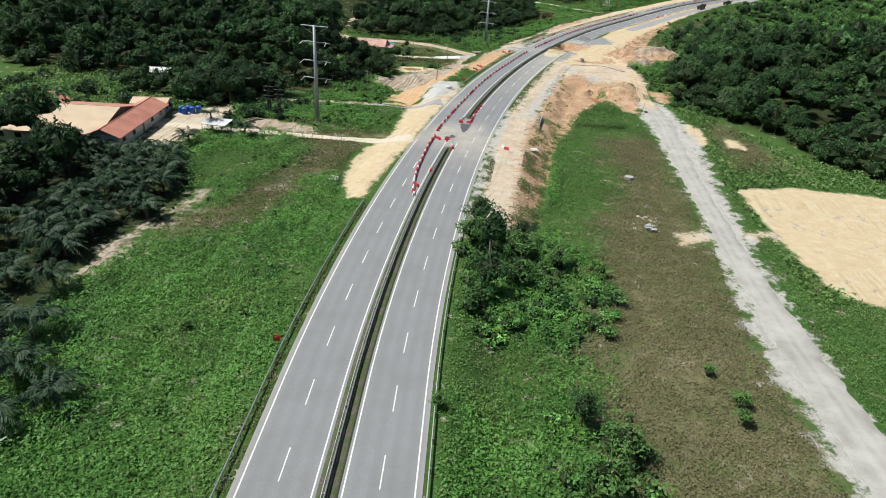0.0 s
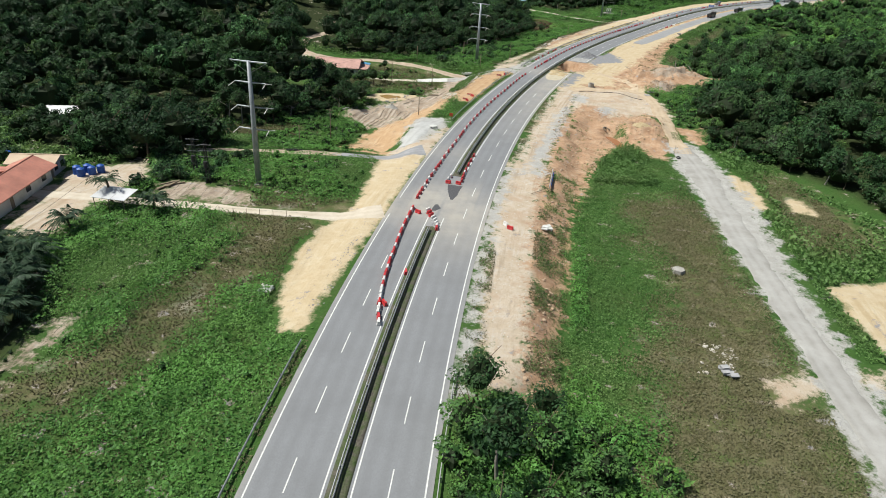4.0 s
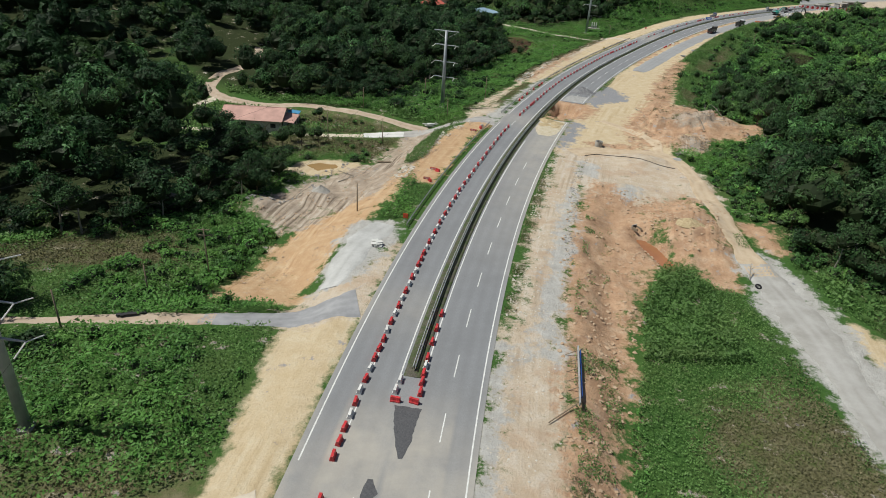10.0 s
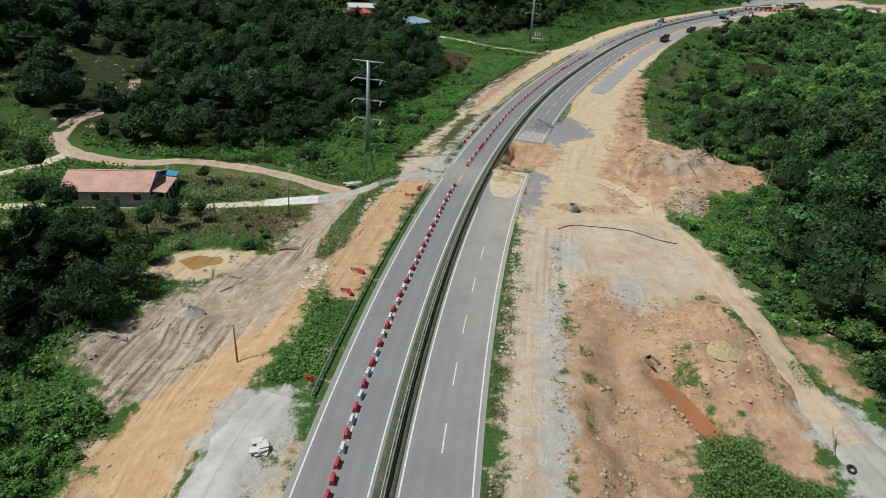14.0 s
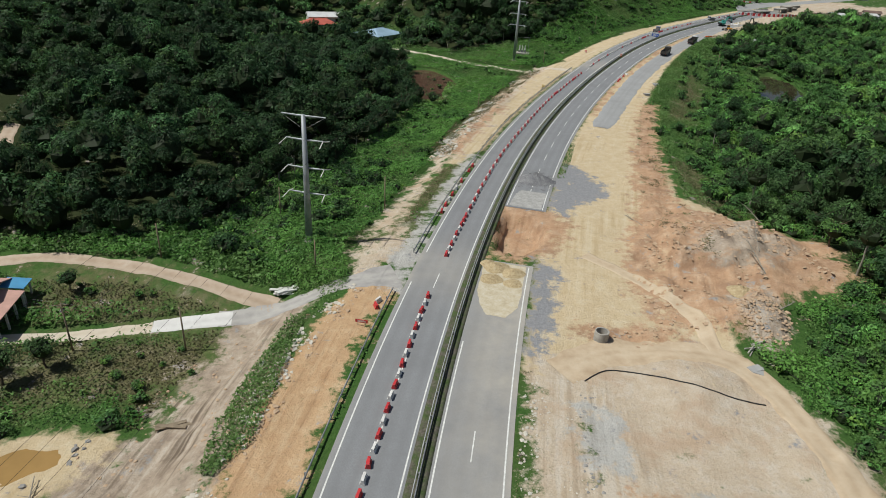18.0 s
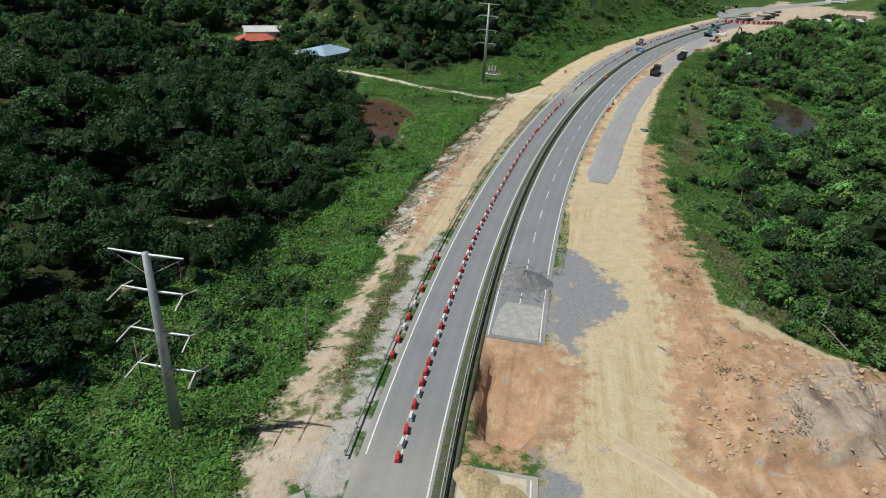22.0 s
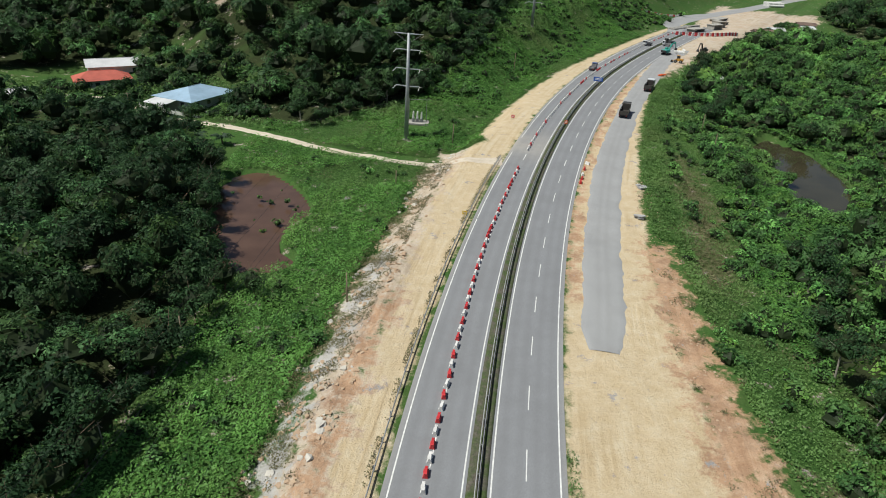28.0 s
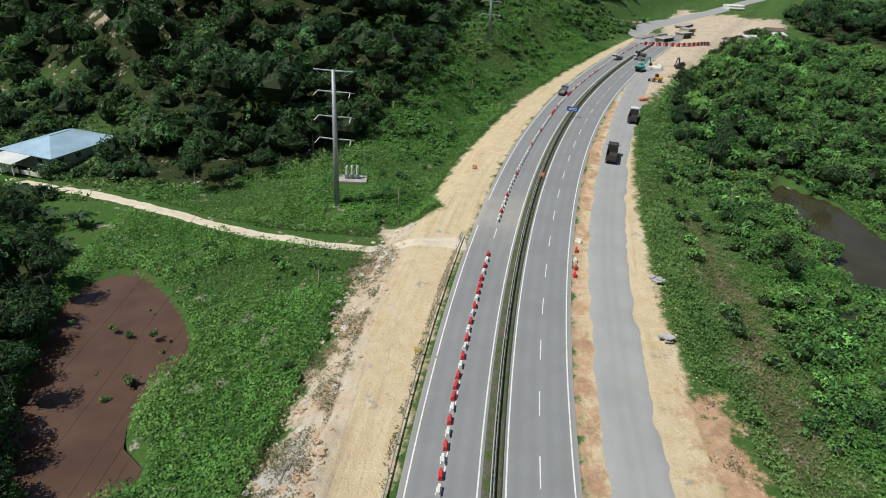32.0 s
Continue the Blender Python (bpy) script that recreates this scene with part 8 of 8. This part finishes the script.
# ---- fences, saplings, dead wood ----
def fence(pts, pitch, h, label):
    t = thing("fence", pose(pts[0][0], pts[0][1], gz1(*pts[0])), label, "fence")
    back = t.matrix_basis.inverted()
    for (ax, ay), (bx, by) in zip(pts, pts[1:]):
        n = max(1, int(math.hypot(bx - ax, by - ay) / pitch))
        for i in range(n):
            x, y = ax + (bx - ax) * i / n, ay + (by - ay) * i / n
            z = gz1(x, y)
            p = part("post", rod(bmesh.new(), (x, y, z - 0.2), (x + 0.05, y, z + h), 0.05, None, 5), TIMBER, t)
            p.matrix_parent_inverse = back
        for zz in (0.5, h - 0.15):
            w = part("wire", rod(bmesh.new(), (ax, ay, gz1(ax, ay) + zz), (bx, by, gz1(bx, by) + zz), 0.012, None, 4), STEEL_DULL, t)
            w.matrix_parent_inverse = back


fence([(-56, 147), (-46, 146.6), (-36, 146.3), (-24, 146)], 2.4, 1.5, "thin wooden fence posts along the farm track")
fence([(-30, 285), (-17.5, 281), (-16.5, 289)], 2.2, 1.3, "grey garden fence by the bungalow")
rg = random.Random(31)
stick_mesh = bpy.data.meshes.new("stake")
bm = rod(bmesh.new(), (0, 0, -0.2), (0.04, 0, 1.9), 0.03, 0.02, 5)
bm.to_mesh(stick_mesh)
bm.free()
stick_mesh.materials.append(TIMBER)
small = crown_mesh("leaves", BUSHES[0], 0.5, 0.3, LEAF_TREE)
for row in range(6):
    for col in range(10):
        x, y = -53 + col * 2.5 + rg.uniform(-0.3, 0.3), 144.5 - row * 2.9 + rg.uniform(-0.3, 0.3)
        if rg.random() < 0.15:
            continue
        t = thing("sapling", pose(x, y, gz1(x, y) - 0.05, 0, 0, rg.uniform(0, 360)) @ Matrix.Scale(rg.uniform(0.7, 1.2), 4), "staked sapling in the vegetable plot", "sapling", "saplings in the plot")
        shared("stake", stick_mesh, t, Matrix())
        if rg.random() < 0.75:
            shared("leaves", small, t, pose(0.15, 0, -0.05))
small_b = crown_mesh("leaves", near[2], 1.0, 0.6, LEAF_BUSH)
for x, y in ((-9, 270), (-6, 268), (-11, 266), (-4, 271), (-13, 269), (-8, 263.5), (-2, 266), (-14, 263), (-24, 289), (-21, 287), (-22, 283.5), (-26, 286), (-19, 285), (-10, 283), (4.5, 230), (-10, 273)):
    t = thing("shrub", pose(x, y, gz1(x, y) - 0.05, 0, 0, rg.uniform(0, 360)) @ Matrix.Scale(rg.uniform(0.6, 1.3), 4), "small leafy garden shrub on bare soil", "shrub", "garden shrubs")
    shared("leaves", small_b, t, Matrix())
    shared("stake", stick_mesh, t, Matrix.Scale(0.4, 4))


def dead_branch(x, y, turn, L, up, seed, label="bare grey dead branch lying on the earth"):
    r = random.Random(seed)
    bm = bmesh.new()
    a = Vector((0, 0, 0.05))
    b = Vector((L, 0, up))
    rod(bm, a, b, 0.10, 0.05, 6)
    for i in range(6):
        t = r.uniform(0.3, 0.95)
        p = a.lerp(b, t)
        rod(bm, p, p + Vector((r.uniform(0.2, 1), r.uniform(-1, 1), r.uniform(0, 0.7))) * L * 0.28, 0.045, 0.015, 5)
    ob = part("dead_branch", bm, PALE_BARK)
    ob.matrix_basis = pose(x, y, gz1(x, y), 0, 0, turn)
    tagged(ob, label, "branch")


for i, (x, y, a, L, up) in enumerate(((82, 270, 100, 5, 3.5), (84, 275, 80, 4, 3.5), (72, 284, 95, 4, 0.3), (74, 294, 110, 4.5, 0.3), (79, 262, 20, 3.5, 0.4), (-12, 241, 30, 4, 0.8), (-9, 244, 160, 3.5, 0.6), (-20, 232, 70, 3, 0.8), (-14, 246, 100, 4, 0.4), (60.5, 198, 70, 2.5, 2.0), (80, 201, 60, 6, 4.5), (98, 291, 120, 5, 3.0), (104, 284, 30, 6, 3.5), (62, 372, 30, 3.5, 0.4), (70, 388, 60, 3, 0.4), (55, 362, 10, 3.5, 0.3), (92, 424, 20, 3.5, 0.4))):
    dead_branch(x, y, a, L, up, i)


# pond weeds
planted("pond_weeds", np.array([(55, 425), (57, 423), (60, 421), (53, 416), (58, 418), (61, 416), (50, 428), (56, 431), (52, 437), (60, 428), (54, 410), (62, 420), (57, 412)], float), BUSHES, 0.75, LEAF_BUSH, "tufts of weeds standing in the muddy pond", "weeds", 401, stem=1.15)

# ---- the far works ----
def beam_stack(x, y, turn, n, L, material, label, r=0.45):
    t = thing("pipe_stack", pose(x, y, gz1(x, y), 0, 0, turn), label, "pipes")
    for i in range(n):
        k, row = i % 5, i // 5
        part("pipe", rod(bmesh.new(), (-L / 2, (k + row * 0.5) * r * 2.05, r + row * r * 1.75), (L / 2, (k + row * 0.5) * r * 2.05, r + row * r * 1.75), r, None, 10), material, t)


beam_stack(296, 590, 25, 5, 14, CONCRETE, "stack of long concrete beams at the works")
beam_stack(308, 592, 20, 7, 10, CONCRETE, "stack of concrete beams at the works")
beam_stack(248, 528, 60, 6, 6, WHITE, "stack of white pipes beside an excavator")
beam_stack(470, 690, -20, 10, 12, WHITE, "rows of white concrete pipes far along the new road", 0.9)
for x, y, a, w, l, h in ((300, 582, 20, 12, 5, 1.6), (318, 588, 15, 9, 5, 2.6), (328, 596, 15, 6, 6, 3.2), (338, 605, 25, 12, 5, 1.4), (352, 622, 30, 20, 6, 1.2)):
    t = thing("concrete_structure", pose(x, y, gz1(x, y), 0, 0, a), "unfinished grey concrete slab and wall at the works", "structure")
    part("slab", box(bmesh.new(), 0, 0, h, w, l, 0.35, bevel=0.05), CONCRETE, t)
    for sx in (-1, 1):
        part("pier", box(bmesh.new(), sx * w * 0.42, 0, h / 2 - 0.3, 0.6, l * 0.9, h + 0.5), CONCRETE, t)
ribbon("road", [tuple(float(c) for c in at(574, -5.6)), tuple(float(c) for c in at(586, -9)), (303, 606), (333, 627), (368, 646), (449, 688), (547, 747), (640, 800)], [7, 9, 11, 12, 12, 12, 12, 12], TEMP_TAR, "new pale road running on beyond the works", 0.25, ragged=0.05)
